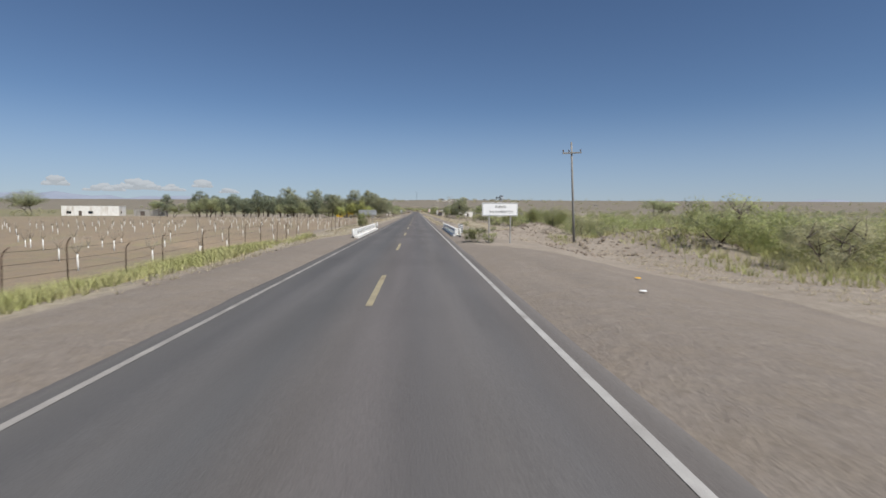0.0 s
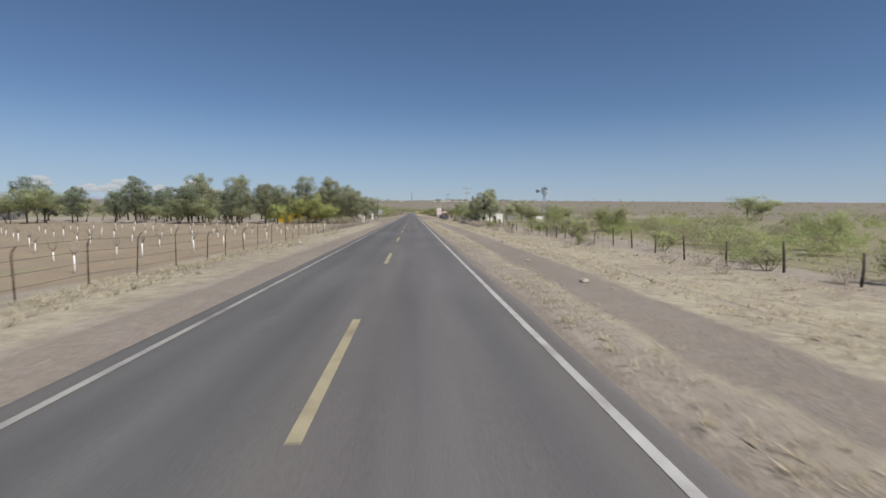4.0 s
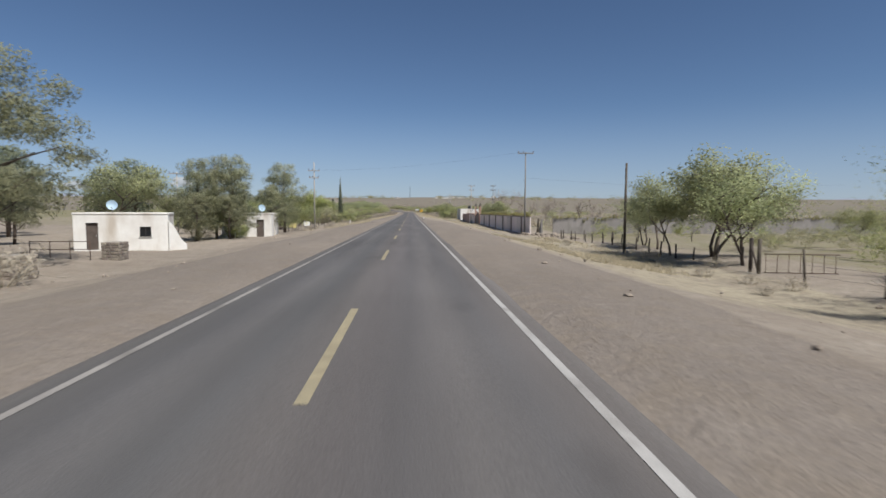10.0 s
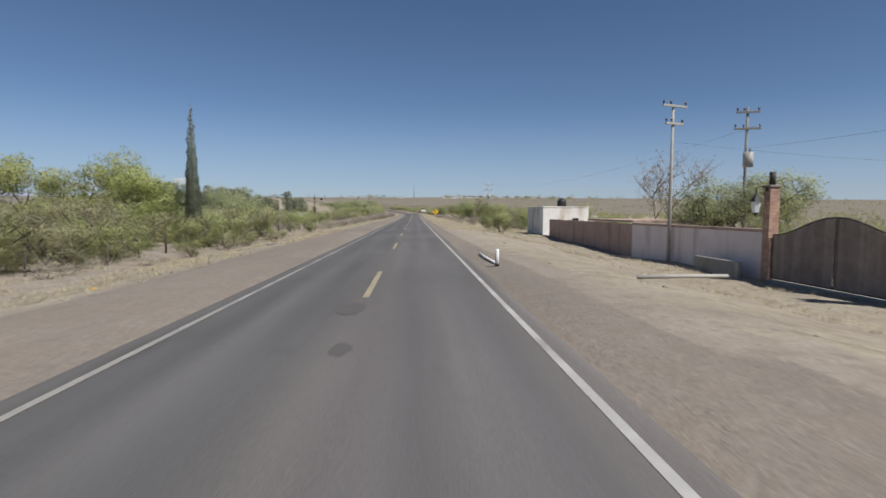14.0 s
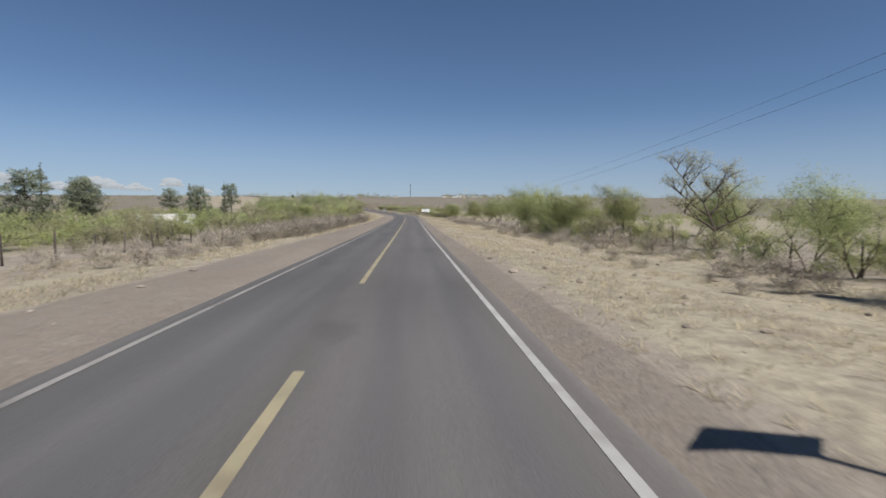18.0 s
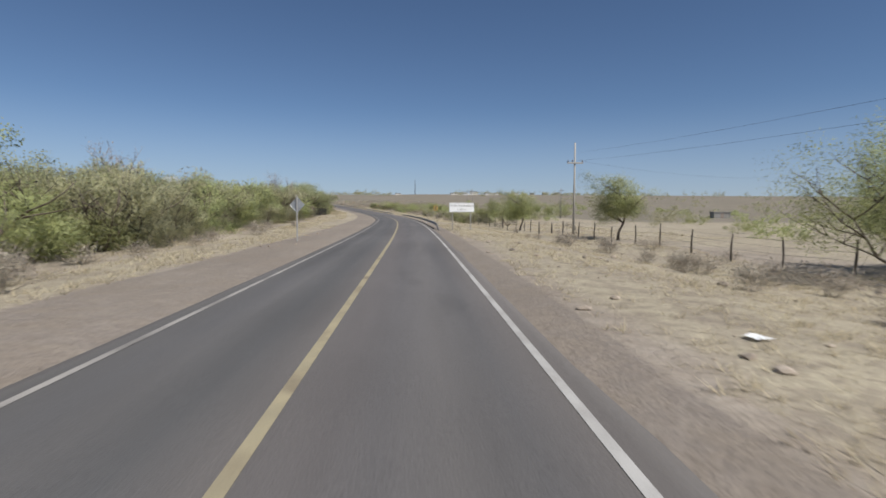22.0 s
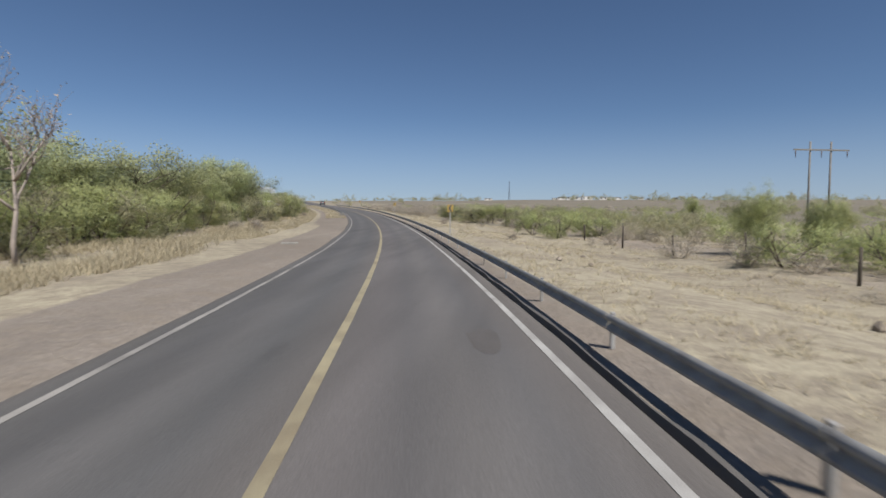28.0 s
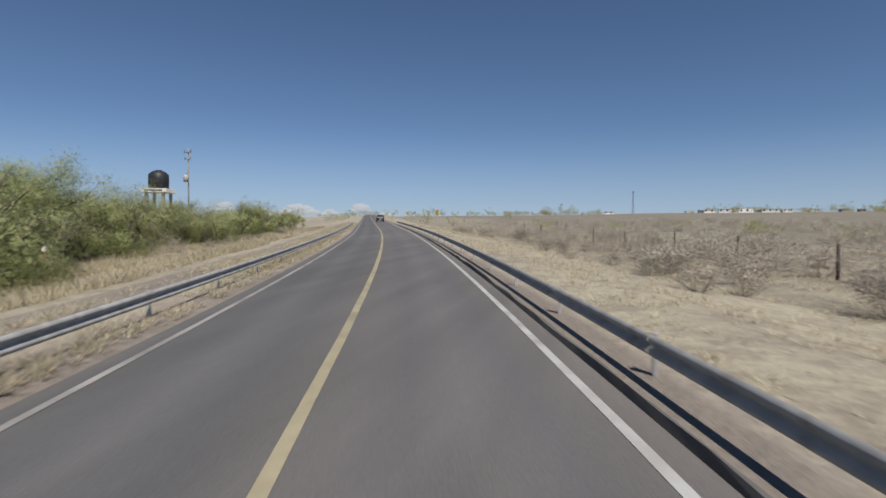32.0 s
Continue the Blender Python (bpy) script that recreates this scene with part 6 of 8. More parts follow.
for i in range(6):
    a = 379.9 + i * 4.2
    part("panel", boxes((WX + 0.35 + 0.1 * i, WX + 0.50 + 0.1 * i, a + 0.17, a + 4.03, ZW - 0.3, ZW + 2.1)), M_BROWNWALL, W3)
    part("pillar", boxes((WX + 0.28 + 0.1 * i, WX + 0.58 + 0.1 * i, a - 0.16, a + 0.16, ZW - 0.3, ZW + 2.16)), M_BROWNWALL, W3)
part("low_roof", boxes((WX + 0.4, WX + 4.8, 380.2, 390.0, ZW + 2.2, ZW + 2.36), bevel=0.02), M_BROWNWALL, W3, "flat terracotta roof edge behind the wall")
W4 = thing("field_wall", pose(0, 0, 0), "grey rendered field wall overgrown with ivy", "wall", "garden walls")
for i in range(9):
    a = 18.4 + i * 5.0
    part("panel", boxes((a, a + 4.97, 312.0 + 0.12 * i, 312.2 + 0.12 * i, ZW - 0.3, ZW + 2.1), bevel=0.01), M_GREYWALL, W4)
ruin = thing("ruined_wall_end", put(15.2, 307.3, 180), "broken wall end with leaning timber frame", "wall")
part("frame", tubes([([(-0.2, -0.6, -0.1), (-0.2, -0.6, 1.9)], 0.06), ([(0.1, 1.2, -0.1), (0.1, 1.2, 2.0)], 0.06), ([(-0.2, -0.7, 1.7), (0.1, 1.4, 1.8)], 0.06), ([(-0.2, -1.2, 0.0), (0.0, 0.4, 1.5)], 0.05)], M_POST, "frame", 6), None, ruin)
part("stub", mesh_from("stub", [(-0.1, 1.3, -0.2), (0.1, 1.3, -0.2), (0.1, 2.2, -0.2), (-0.1, 2.2, -0.2), (-0.1, 1.5, 0.9), (0.1, 1.5, 0.9), (0.1, 2.2, 1.9), (-0.1, 2.2, 1.9)], [(0, 3, 2, 1), (4, 5, 6, 7), (0, 1, 5, 4), (1, 2, 6, 5), (2, 3, 7, 6), (3, 0, 4, 7)], M_GREYWALL), None, ruin)
rng = np.random.default_rng(4)
for (xa, ya, xb, yb, top, n) in ((WX + 0.22, 312, WX + 0.22, 357, ZW + 2.34, 13000), (18.4, 311.9, 63, 313, ZW + 2.1, 7000)):
    m = 90
    t = np.linspace(0, 1, m)
    cs = np.stack([xa + (xb - xa) * t, ya + (yb - ya) * t, np.full(m, top) + 0.12 * np.sin(t * 40) + 0.08 * rng.normal(size=m)], -1)
    V, Fc = leaf_cards(cs, (0.24 if n > 9000 else 0.17) + 0.19 * rng.random(m), n, 0.065, rng, shell=0.3)
    o = new("ivy", mesh_from("ivy", V, Fc, M_IVY))
    tagged(o, "yellow-green ivy spilling over the top of a wall", "ivy", "wall ivy", "stuff")

# gate at the bend: brick pillars, iron gate
gd = thing("estate_gate", pose(-22.2, 657.6, gz(-22.2, 657.6), 0, 0, -88), "brick pillars with a dark iron gate among trees", "gate")
for q in (-2.55, 2.55):
    p = part("gate_pillar", boxes((q - 0.32, q + 0.32, -0.32, 0.32, -0.3, 2.15), bevel=0.02), M_BROWNWALL, gd, "grey-brown brick pillar")
    part("cap", boxes((q - 0.38, q + 0.38, -0.38, 0.38, 2.154, 2.26), bevel=0.02), M_PILLAR, p)
for i in range(22):
    q = -2.1 + 4.2 * i / 21
    part("bar", tube([(q, 0, 0.1), (q, 0, 2.0)], 0.018, M_DARKMETAL, "bar", 5), None, gd)
part("rail", tubes([([(-2.2, 0, 0.25), (2.2, 0, 0.25)], 0.03), ([(-2.2, 0, 1.85), (2.2, 0, 1.85)], 0.03)], M_DARKMETAL, "rail", 5), None, gd)
# iron railing that goes on from the gate along the road
gi = thing("iron_fence", pose(-22.0, 660.6, gz(-22.0, 660.6), 0, 0, 88), "dark iron railing between a brick gate and trees", "fence")
for i in range(5):
    part("post", boxes((0.05 + 3.2 * i, 0.13 + 3.2 * i, -0.04, 0.04, -0.3, 2.0), bevel=0.008), M_DARKMETAL, gi)
for i in range(4):
    for z in (0.25, 1.8):
        part("rail", boxes((0.134 + 3.2 * i, 3.246 + 3.2 * i, -0.02, 0.02, z - 0.02, z + 0.02)), M_DARKMETAL, gi)
for i in range(80):
    q = 0.28 + 0.16 * i
    if abs((q - 0.09) % 3.2) > 0.06:
        part("bar", boxes((q - 0.009, q + 0.009, 0.021, 0.039, 0.1, 1.95)), M_DARKMETAL, gi)
dp = thing("plain_post", put(-24.6, 658.6), "pale bare wooden post behind a gate", "post")
part("shaft", tube([(0, 0, -0.3), (0, 0, 5.6)], [0.09, 0.07], M_POLE, "shaft", 8), None, dp)

# water tank on stilts and sheds under the trees at the bend
wx, wy = (float(q) for q in at(856, -28.2))
ts = thing("tank_stand", put(wx, wy, 20), "white concrete tank stand rising above trees", "tank stand")
for a in (-1.0, 1.0):
    for b2 in (-1.0, 1.0):
        part("leg", boxes((a - 0.15, a + 0.15, b2 - 0.15, b2 + 0.15, -0.3, 5.3)), M_CONC, ts)
part("platform", boxes((-1.5, 1.5, -1.5, 1.5, 5.304, 5.75), bevel=0.02), M_PLASTER, ts, "pale platform with a blurred painted band")
part("text_bar", boxes((-1.1, 1.1, -1.506, -1.502, 5.42, 5.62)), M_DARKMETAL, ts)
water_tank(wx, wy, gz(wx, wy) + 5.754, 1.15, 2.3, "large black plastic water tank on a stand")
for s, d, w, h, lab in ((788, -23.5, 5.0, 2.4, "pale shed half hidden by trees"), (556, -30.0, 7.0, 2.5, "low pale shed behind dry brush"), (540, -48, 9.0, 1.9, "low pale shed with a flat sheet roof")):
    x, y = (float(q) for q in at(s, d))
    house(x, y, 15, w, 4.0, h, lab, (("door", 1.0, 1.9, 0.0, 2.0), ("window", w - 2.0, w - 1.0, 1.0, 1.8)), (), wall=M_PLASTER)


def open_shed(x, y, turn, w, dp, eave, top):
    """Gabled sheet roof on timber posts, open at the front, boarded at the back."""
    ob = thing("open_shed", put(x, y, turn), "open timber shed with a pale gabled sheet roof among brush", "shed")
    for a in (-w / 2, 0.0, w / 2):
        for b in (-dp / 2, dp / 2):
            zt = eave if a else top - 0.08
            part("post", boxes((a - 0.07, a + 0.07, b - 0.07, b + 0.07, -0.3, zt - 0.02), bevel=0.01), M_POST, ob)
    for i in range(9):
        q = -w / 2 + 0.09 + (w - 0.18) * i / 9
        part("board", boxes((q, q + (w - 0.18) / 9 - 0.012, dp / 2 + 0.075, dp / 2 + 0.10, 0.0, eave - 0.1)), M_PLASTER, ob)
    for side in (-1, 1):
        bm = bmesh.new()
        n = 14
        vs = []
        for k in range(n + 1):
            b = -dp / 2 - 0.3 + (dp + 0.6) * k / n
            up = 0.015 if k % 2 else 0.0
            vs.append([bm.verts.new((side * (w / 2 + 0.3), b, eave - 0.12 + up)), bm.verts.new((side * 0.01, b, top + up))])
        for k in range(n):
            bm.faces.new((vs[k][0], vs[k + 1][0], vs[k + 1][1], vs[k][1]))
        bmesh.ops.solidify(bm, geom=bm.faces[:], thickness=0.02)
        part("roof_sheet", bm, M_PLASTER, ob, "pale corrugated roof sheet")
    return ob


open_shed(-45.5, 767.0, 52, 3.8, 4.6, 2.0, 2.75)


# ---------------------------------------------------------------- windmill
M_WIND = material("weathered_sheet_steel", (0.290, 0.305, 0.325), (0.225, 0.236, 0.252), 0.6, 2.0, metal=0.4)


def windmill(x, y, h):
    ob = thing("windmill", put(x, y), "steel farm windpump with a many-bladed wheel and tail vane", "windmill")
    for a, b2 in ((-1, -1), (1, -1), (1, 1), (-1, 1)):
        part("tower_leg", tube([(a * 1.1, b2 * 1.1, -0.2), (a * 0.12, b2 * 0.12, h)], 0.05, M_WIND, "tower_leg", 5), None, ob)
    rings = []
    for t in (0.15, 0.35, 0.55, 0.75):
        q = 1.1 + (0.12 - 1.1) * t
        for (a, b2), (c, e) in zip(((-1, -1), (1, -1), (1, 1), (-1, 1)), ((1, -1), (1, 1), (-1, 1), (-1, -1))):
            rings.append(([(a * q, b2 * q, h * t), (c * q, e * q, h * t)], 0.03))
            q2 = 1.1 + (0.12 - 1.1) * (t + 0.2)
            rings.append(([(a * q, b2 * q, h * t), (c * q2, e * q2, h * (t + 0.2))], 0.02))
    part("bracing", tubes(rings, M_WIND, "bracing", 4), None, ob)
    wheel = part("hub", tube([(0, -0.6, h + 0.2), (0, 0.1, h + 0.2)], 0.12, M_WIND, "hub", 8), None, ob)
    n = 18
    blade = None
    for k in range(n):
        a = 2 * math.pi * k / n
        if blade is None:
            blade = mesh_from("blade", [(0.35, -0.05, -0.06), (1.35, -0.08, -0.11), (1.35, 0.08, 0.11), (0.35, 0.05, 0.06)] + [(0.35, -0.04, -0.06), (1.35, -0.07, -0.11), (1.35, 0.09, 0.11), (0.35, 0.06, 0.06)], [(0, 1, 2, 3), (7, 6, 5, 4), (0, 4, 5, 1), (1, 5, 6, 2), (2, 6, 7, 3), (3, 7, 4, 0)], M_WIND)
        o = part("blade", blade, None, wheel)
        o.matrix_basis = Matrix.Translation((0, -0.5, h + 0.2)) @ Matrix.Rotation(a, 4, "Y")
    part("rim", tubes([([(math.cos(2 * math.pi * k / 24) * 0.95, -0.5, h + 0.2 + math.sin(2 * math.pi * k / 24) * 0.95) for k in range(25)], 0.02)], M_WIND, "rim", 4), None, wheel)
    part("tail", tubes([([(-0.1, 0, h + 0.2), (-1.6, 0.9, h + 0.2)], 0.03)], M_WIND, "tail", 4), None, ob)
    part("vane", mesh_from("vane", [(-1.4, 0.78, h - 0.2), (-2.4, 1.38, h - 0.3), (-2.4, 1.38, h + 0.7), (-1.4, 0.78, h + 0.6), (-1.4, 0.80, h - 0.2), (-2.4, 1.40, h - 0.3), (-2.4, 1.40, h + 0.7), (-1.4, 0.80, h + 0.6)], [(0, 1, 2, 3), (7, 6, 5, 4), (0, 4, 5, 1), (1, 5, 6, 2), (2, 6, 7, 3), (3, 7, 4, 0)], M_WIND), None, ob)
    return ob


windmill(41.5, 260.0, 9.6)

# ---------------------------------------------------------------- far ridge: mast, hamlet, hills, clouds
mast = thing("radio_mast", put(-0.9, 1300.0), "slender lattice radio mast on the far ridge", "mast")
part("shaft", tubes([([(a, b2, 0), (a * 0.4, b2 * 0.4, 22)], 0.14) for a, b2 in ((-0.9, -0.6), (0.9, -0.6), (0, 0.9))] + [([(-0.9 + 0.06 * k * 0.3, -0.6, k), (0.9 - 0.06 * k * 0.3, -0.6, k + 1.5)], 0.07) for k in range(0, 21, 2)], M_DARKMETAL, "shaft", 4), None, mast)
rng = random.Random(3)
for k in range(18):
    a = rng.uniform(-60, 260)
    yv = rng.uniform(1270, 1450)
    if a < 40:
        a = rng.uniform(55, 150)
    w, d, h = rng.uniform(3.5, 9), rng.uniform(4, 7), rng.uniform(1.9, 3.0)
    ob = thing("far_house", put(a, yv, rng.uniform(-15, 15)), "distant flat-roofed house on the ridge, white or greyed for haze", "house", "hamlet houses")
    # two walls in three take concrete grey: haze dimming white, put into the colour
    part("wall", boxes((-w / 2, w / 2, -d / 2, d / 2, -1, h)), M_PLASTER if k % 3 == 0 else M_CONC, ob)
    part("roof", boxes((-w / 2 - 0.15, w / 2 + 0.15, -d / 2 - 0.15, d / 2 + 0.15, h + 0.003, h + 0.3)), M_CONC, ob)
    for q in (-0.3, 0.05, 0.32):
        part("window", boxes((q * w - 0.6, q * w + 0.6, -d / 2 - 0.06, -d / 2 - 0.003, 1.2, 2.5)), M_GLASSDARK, ob)
for a, yv, w, d, h in ((58, 1190, 13, 9, 4.2), (72, 1205, 10, 8, 6.0), (47, 1200, 8, 8, 3.4), (92, 1220, 12, 8, 4.0), (104, 1226, 7, 7, 3.4), (-22, 1215, 8, 7, 3.4)):
    ob = thing("far_house", put(a * 1.06, yv + 30, rng.uniform(-10, 10)), "distant long white building on the ridge", "house", "hamlet houses")
    h *= 0.55
    part("wall", boxes((-w / 2, w / 2, -d / 2, d / 2, -1, h)), M_PLASTER, ob)
    part("roof", boxes((-w / 2 - 0.2, w / 2 + 0.2, -d / 2 - 0.2, d / 2 + 0.2, h + 0.003, h + 0.25)), M_CONC, ob)
    for q in np.arange(-w / 2 + 1.5, w / 2 - 1.4, 4.0):
        part("window", boxes((q - 0.6, q + 0.6, -d / 2 - 0.06, -d / 2 - 0.003, 1.0, 2.3)), M_GLASSDARK, ob)
for a, yv, w in ((93, 700, 4.6), (330, 960, 6.0)):
    d, h = 4.0, 1.7
    ob = thing("far_house", put(a, yv, rng.uniform(-15, 15)), "distant pale house in dry fields", "house", "hamlet houses")
    part("wall", boxes((-w / 2, w / 2, -d / 2, d / 2, -1, h)), M_CONC, ob)
    part("roof", boxes((-w / 2 - 0.15, w / 2 + 0.15, -d / 2 - 0.15, d / 2 + 0.15, h + 0.003, h + 0.3)), M_CONC, ob)
    part("door", boxes((-0.4, 0.4, -d / 2 - 0.04, -d / 2 - 0.003, 0.0, 1.5)), M_GATEWOOD, ob)


def ridge(name, pts, base, mat, label, depth=500.0):
    """A long hill: crest points (x, y, height), with slopes fore and aft."""
    V = []
    for x, y, z in pts:
        d = Vector((x, y - 400)).normalized() * depth
        V += [(x - d.x, y - d.y, base), (x, y, z), (x + d.x * 0.6, y + d.y * 0.6, base)]
    f = []
    for i in range(len(pts) - 1):
        f += [(3 * i, 3 * i + 3, 3 * i + 4, 3 * i + 1), (3 * i + 1, 3 * i + 4, 3 * i + 5, 3 * i + 2)]
    tagged(new(name, mesh_from(name, V, f, mat, True)), label, "hill", kind="structure")


# M_HILL has the blue of distance haze painted into its base colour
M_HILL = material("haze_painted_hill", (0.290, 0.320, 0.385), (0.260, 0.288, 0.350), 1.0, 0.01)
M_MESA = material("dry_hill", (0.165, 0.150, 0.135), (0.130, 0.122, 0.108), 1.0, 0.02, stain=(0.161, 0.155, 0.105))
rng = random.Random(21)
ridge("backdrop_mountains", [(-4300 + 90 * i, 2100 + 900 * math.sin(i * 0.05), 60 + 70 * abs(math.sin(i * 0.31)) * (1 - i / 42) + 18 * rng.random()) for i in range(36)], -20, M_HILL, "mountains beyond the plain, coloured blue with painted haze")
ridge("backdrop_hills", [(1500 + 90 * i, 3300 - 60 * i, 44 + 26 * abs(math.sin(i * 0.9 + 0.4)) * (i > 5) + 8 * rng.random()) for i in range(30)], -20, M_HILL, "low hills beyond the plain, coloured blue with painted haze")
ridge("backdrop_mesa", [(-900 + 100 * i, 2300, 38 + 4 * math.sin(i * 0.7) + 3 * rng.random()) for i in range(34)], 0, M_MESA, "long flat-topped dry ridge", 600)


def cloud_material():
    """Cloud whose sunlit white is emission over a near-black base, standing for scattered sunlight."""
    m = bpy.data.materials.new("cloud")
    m.use_nodes = True
    nt = m.node_tree
    b = nt.nodes["Principled BSDF"]
    b.inputs["Base Color"].default_value = (0.07, 0.07, 0.07, 1)
    b.inputs["Roughness"].default_value = 1.0
    b.inputs["Specular IOR Level"].default_value = 0.0
    b.inputs["Emission Color"].default_value = (0.84, 0.92, 1.0, 1)
    b.inputs["Emission Strength"].default_value = 0.36
    return m


M_CLOUD = cloud_material()


def cloud(x, y, z, w, h, seed):
    """A flat-bottomed heap of puffs, w wide and h high."""
    rng = np.random.default_rng(seed)
    bm = bmesh.new()
    for k in range(22):
        t = rng.random() * 2 - 1
        r = h * (0.22 + 0.30 * rng.random()) * (1 - 0.6 * abs(t))
        m = Matrix.Translation((t * w / 2, (rng.random() - 0.5) * h, r * 0.6 + (1 - abs(t)) * h * 0.5 * rng.random() ** 1.5)) @ Matrix.Diagonal((1.9, 1.0, 0.85, 1))
        bmesh.ops.create_icosphere(bm, subdivisions=3, radius=r, matrix=m)
    bm.normal_update()
    for v in bm.verts:
        n = noise.noise(v.co * (4.0 / h)) * 0.13 * h + noise.noise(v.co * (11.0 / h)) * 0.07 * h
        v.co += v.normal * n
        if v.co.z < 0:
            v.co.z *= 0.3
    me = bpy.data.meshes.new("cloud")
    bm.to_mesh(me)
    bm.free()
    me.materials.append(M_CLOUD)
    me.polygons.foreach_set("use_smooth", [True] * len(me.polygons))
    ob = new("cloud", me)
    ob.matrix_world = pose(x, y, z, 0, 0, math.degrees(math.atan2(-x, y)))
    tagged(ob, "small white fair-weather cloud low over the horizon", "cloud", "clouds", "structure")


for i, (bearing, z, w, h) in enumerate(((-33.4, 185, 150, 62), (-29.8, 150, 260, 60), (-27.2, 168, 300, 95), (-24.4, 160, 190, 55), (-21.6, 195, 120, 66), (-19.2, 150, 130, 50))):
    cloud(4900 * math.sin(radians(bearing)), 4900 * math.cos(radians(bearing)), z, w, h, i + 1)

# ---------------------------------------------------------------- planting, stretch by stretch
# orchard of young trees with whitewashed trunks on the left
def orchard():
    rng = np.random.default_rng(9)
    protos = []
    n = 0
    for i in range(31):
        for j in range(11 if i < 18 else 8):
            x, y = -15.5 - j * 5.2 + rng.normal() * 0.2, 6 + i * 6.4 + rng.normal() * 0.2
            if -44 < x < -24 and 178 < y < 186 or n >= 299:
                continue
            n += 1
            if len(protos) < 4:
                h = 0.7 + 0.1 * len(protos)
                ob = thing("orchard_tree", put(x, y), "leafless young orchard tree with a whitewashed trunk", "young tree", "orchard trees")
                part("painted_trunk", tube([(0, 0, -0.1), (0.02, 0, h * 0.9)], [0.045, 0.037], M_WHITE, "painted_trunk", 6), None, ob, "whitewashed trunk")
                tw = []
                for q in range(11):
                    a = rng.random() * 6.28
                    tw.append(([(0.02, 0, h * 0.85), (0.02 + math.cos(a) * 0.2, math.sin(a) * 0.2, h + 0.2), (0.02 + math.cos(a) * 0.35, math.sin(a) * 0.35, h + 0.6 + 0.4 * rng.random())], [0.02, 0.013, 0.006]))
                part("crown", tubes(tw, M_TWIG, "crown", 3), None, ob)
                protos.append(ob)
            else:
                copy_thing(protos[n % 4], put(x, y, float(rng.random() * 360)))


orchard()
# trees beyond the orchard
scatter("pine_far", 48, 222, 330, -112, -40, 8, 12.5, 1.1, 1.5, 3.6, 1)
scatter("broadleaf", 26, 212, 300, -100, -34, 5, 8.5, 1.1, 1.4, 3.6, 2)
plant("pine", -60.3, 249.0, 15.0, 1.15, 1)
plant("broadleaf", -178, 252, 12.0, 1.6)
plant("broadleaf", -127, 266, 8.0, 1.4)
# pine grove by the yellow house
GROVE = []
for x, y, h, w in ((-22, 237, 13.5, 1.25), (-27.5, 236, 13.2, 1.25), (-45, 236, 13.6, 1.2), (-52, 232, 11.0, 1.2), (-16, 235, 9.0, 1.25), (-20.5, 238.5, 9.6, 1.2), (-15.4, 244, 9.6, 1.2), (-18, 248, 9.8, 1.3), (-22, 246, 9.5, 1.0), (-20, 257, 10.5, 1.2), (-19, 263, 9.0, 1.1), (-26, 252, 10.5, 1.2), (-27, 262, 9.5, 1.1), (-36, 228, 10.5, 1.1), (-43, 232, 11.0, 1.1), (-26.5, 267, 11.6, 1.3), (-21.5, 273.0, 12.8, 1.4), (-19.6, 265, 10.6, 1.15), (-37, 246, 11.5, 1.2), (-33, 258, 10, 1.1)):
    GROVE.append((plant("pine", x, y, h, w), x, y, h))
for x, y, h, w in ((-24.2, 229, 8.0, 1.15), (-28.5, 231.5, 7.4, 1.1), (-21, 232, 5.8, 1.0), (-33, 227, 6.0, 1.1)):
    plant("pepper", x, y, h, w)
scatter("broadleaf", 5, 206, 224, -56, -38, 3.5, 5.5, 0.9, 1.2, 3.0, 3)
scatter("bush", 24, 216, 268, -32, -16, 1.5, 2.4, 1.0, 1.3, 2.0, 4)
plant("conifer", -40, 212, 7.5, 0.7)
scatter("dry_bush", 60, 226, 266, -24, -14.8, 1.2, 2.4, 1.0, 1.4, 1.1, 81)
scatter("bush", 10, 228, 262, -20, -15, 1.4, 2.2, 1.0, 1.3, 1.5, 82)
# yard trees
for k, x, y, h, w in (("pine", -18.0, 300.3, 9.2, 1.08), ("pine", -20.6, 298.2, 8.6, 1.0), ("pine", -16.6, 309.6, 6.4, 1.3), ("pine", -16.4, 315.5, 9.8, 1.2), ("mesquite", -19.2, 325, 5.6, 0.95), ("broadleaf", -30, 300, 7.5, 1.2), ("broadleaf", -27, 307, 6.0, 1.1), ("pine", -32, 290, 7.0, 1.2), ("mesquite", -24, 322, 5.0, 1.1), ("mesquite", -21, 345, 5.6, 1.1), ("thicket", -28, 352, 6.0, 1.2), ("pine", -44, 330, 9, 1.1)):
    plant(k, x, y, h, w)
plant("pine", -19.3, 299.3, 8.9, 1.08)
for x, y, h, w in ((-17.2, 297.0, 4.6, 1.5), (-19.8, 295.6, 5.0, 1.5), (-18.2, 302.0, 5.2, 1.4)):
    plant("pine", x, y, h, w, label="low bushy pine hiding the wall of a white house")
plant("thicket", -17.7, 298.6, 3.0, 1.0)
plant("thicket", -20.2, 297.0, 3.2, 1.0)
scatter("thicket", 30, 322, 378, -42, -18.5, 3.2, 4.8, 0.9, 1.3, 2.4, 5)
scatter("thicket", 34, 360, 412, -26.4, -17.9, 2.6, 4.6, 1.0, 1.3, 1.5, 23)
scatter("thicket", 26, 366, 422, -32, -18.0, 3.0, 5.0, 0.9, 1.2, 2.0, 6)
for x, y, h, w in ((-28.5, 396, 9.4, 1.15), (-24.0, 392, 7.6, 1.0), (-31, 388, 8.0, 1.1)):
    plant("pepper", x, y, h, w, label="large rounded light green tree behind roadside brush")
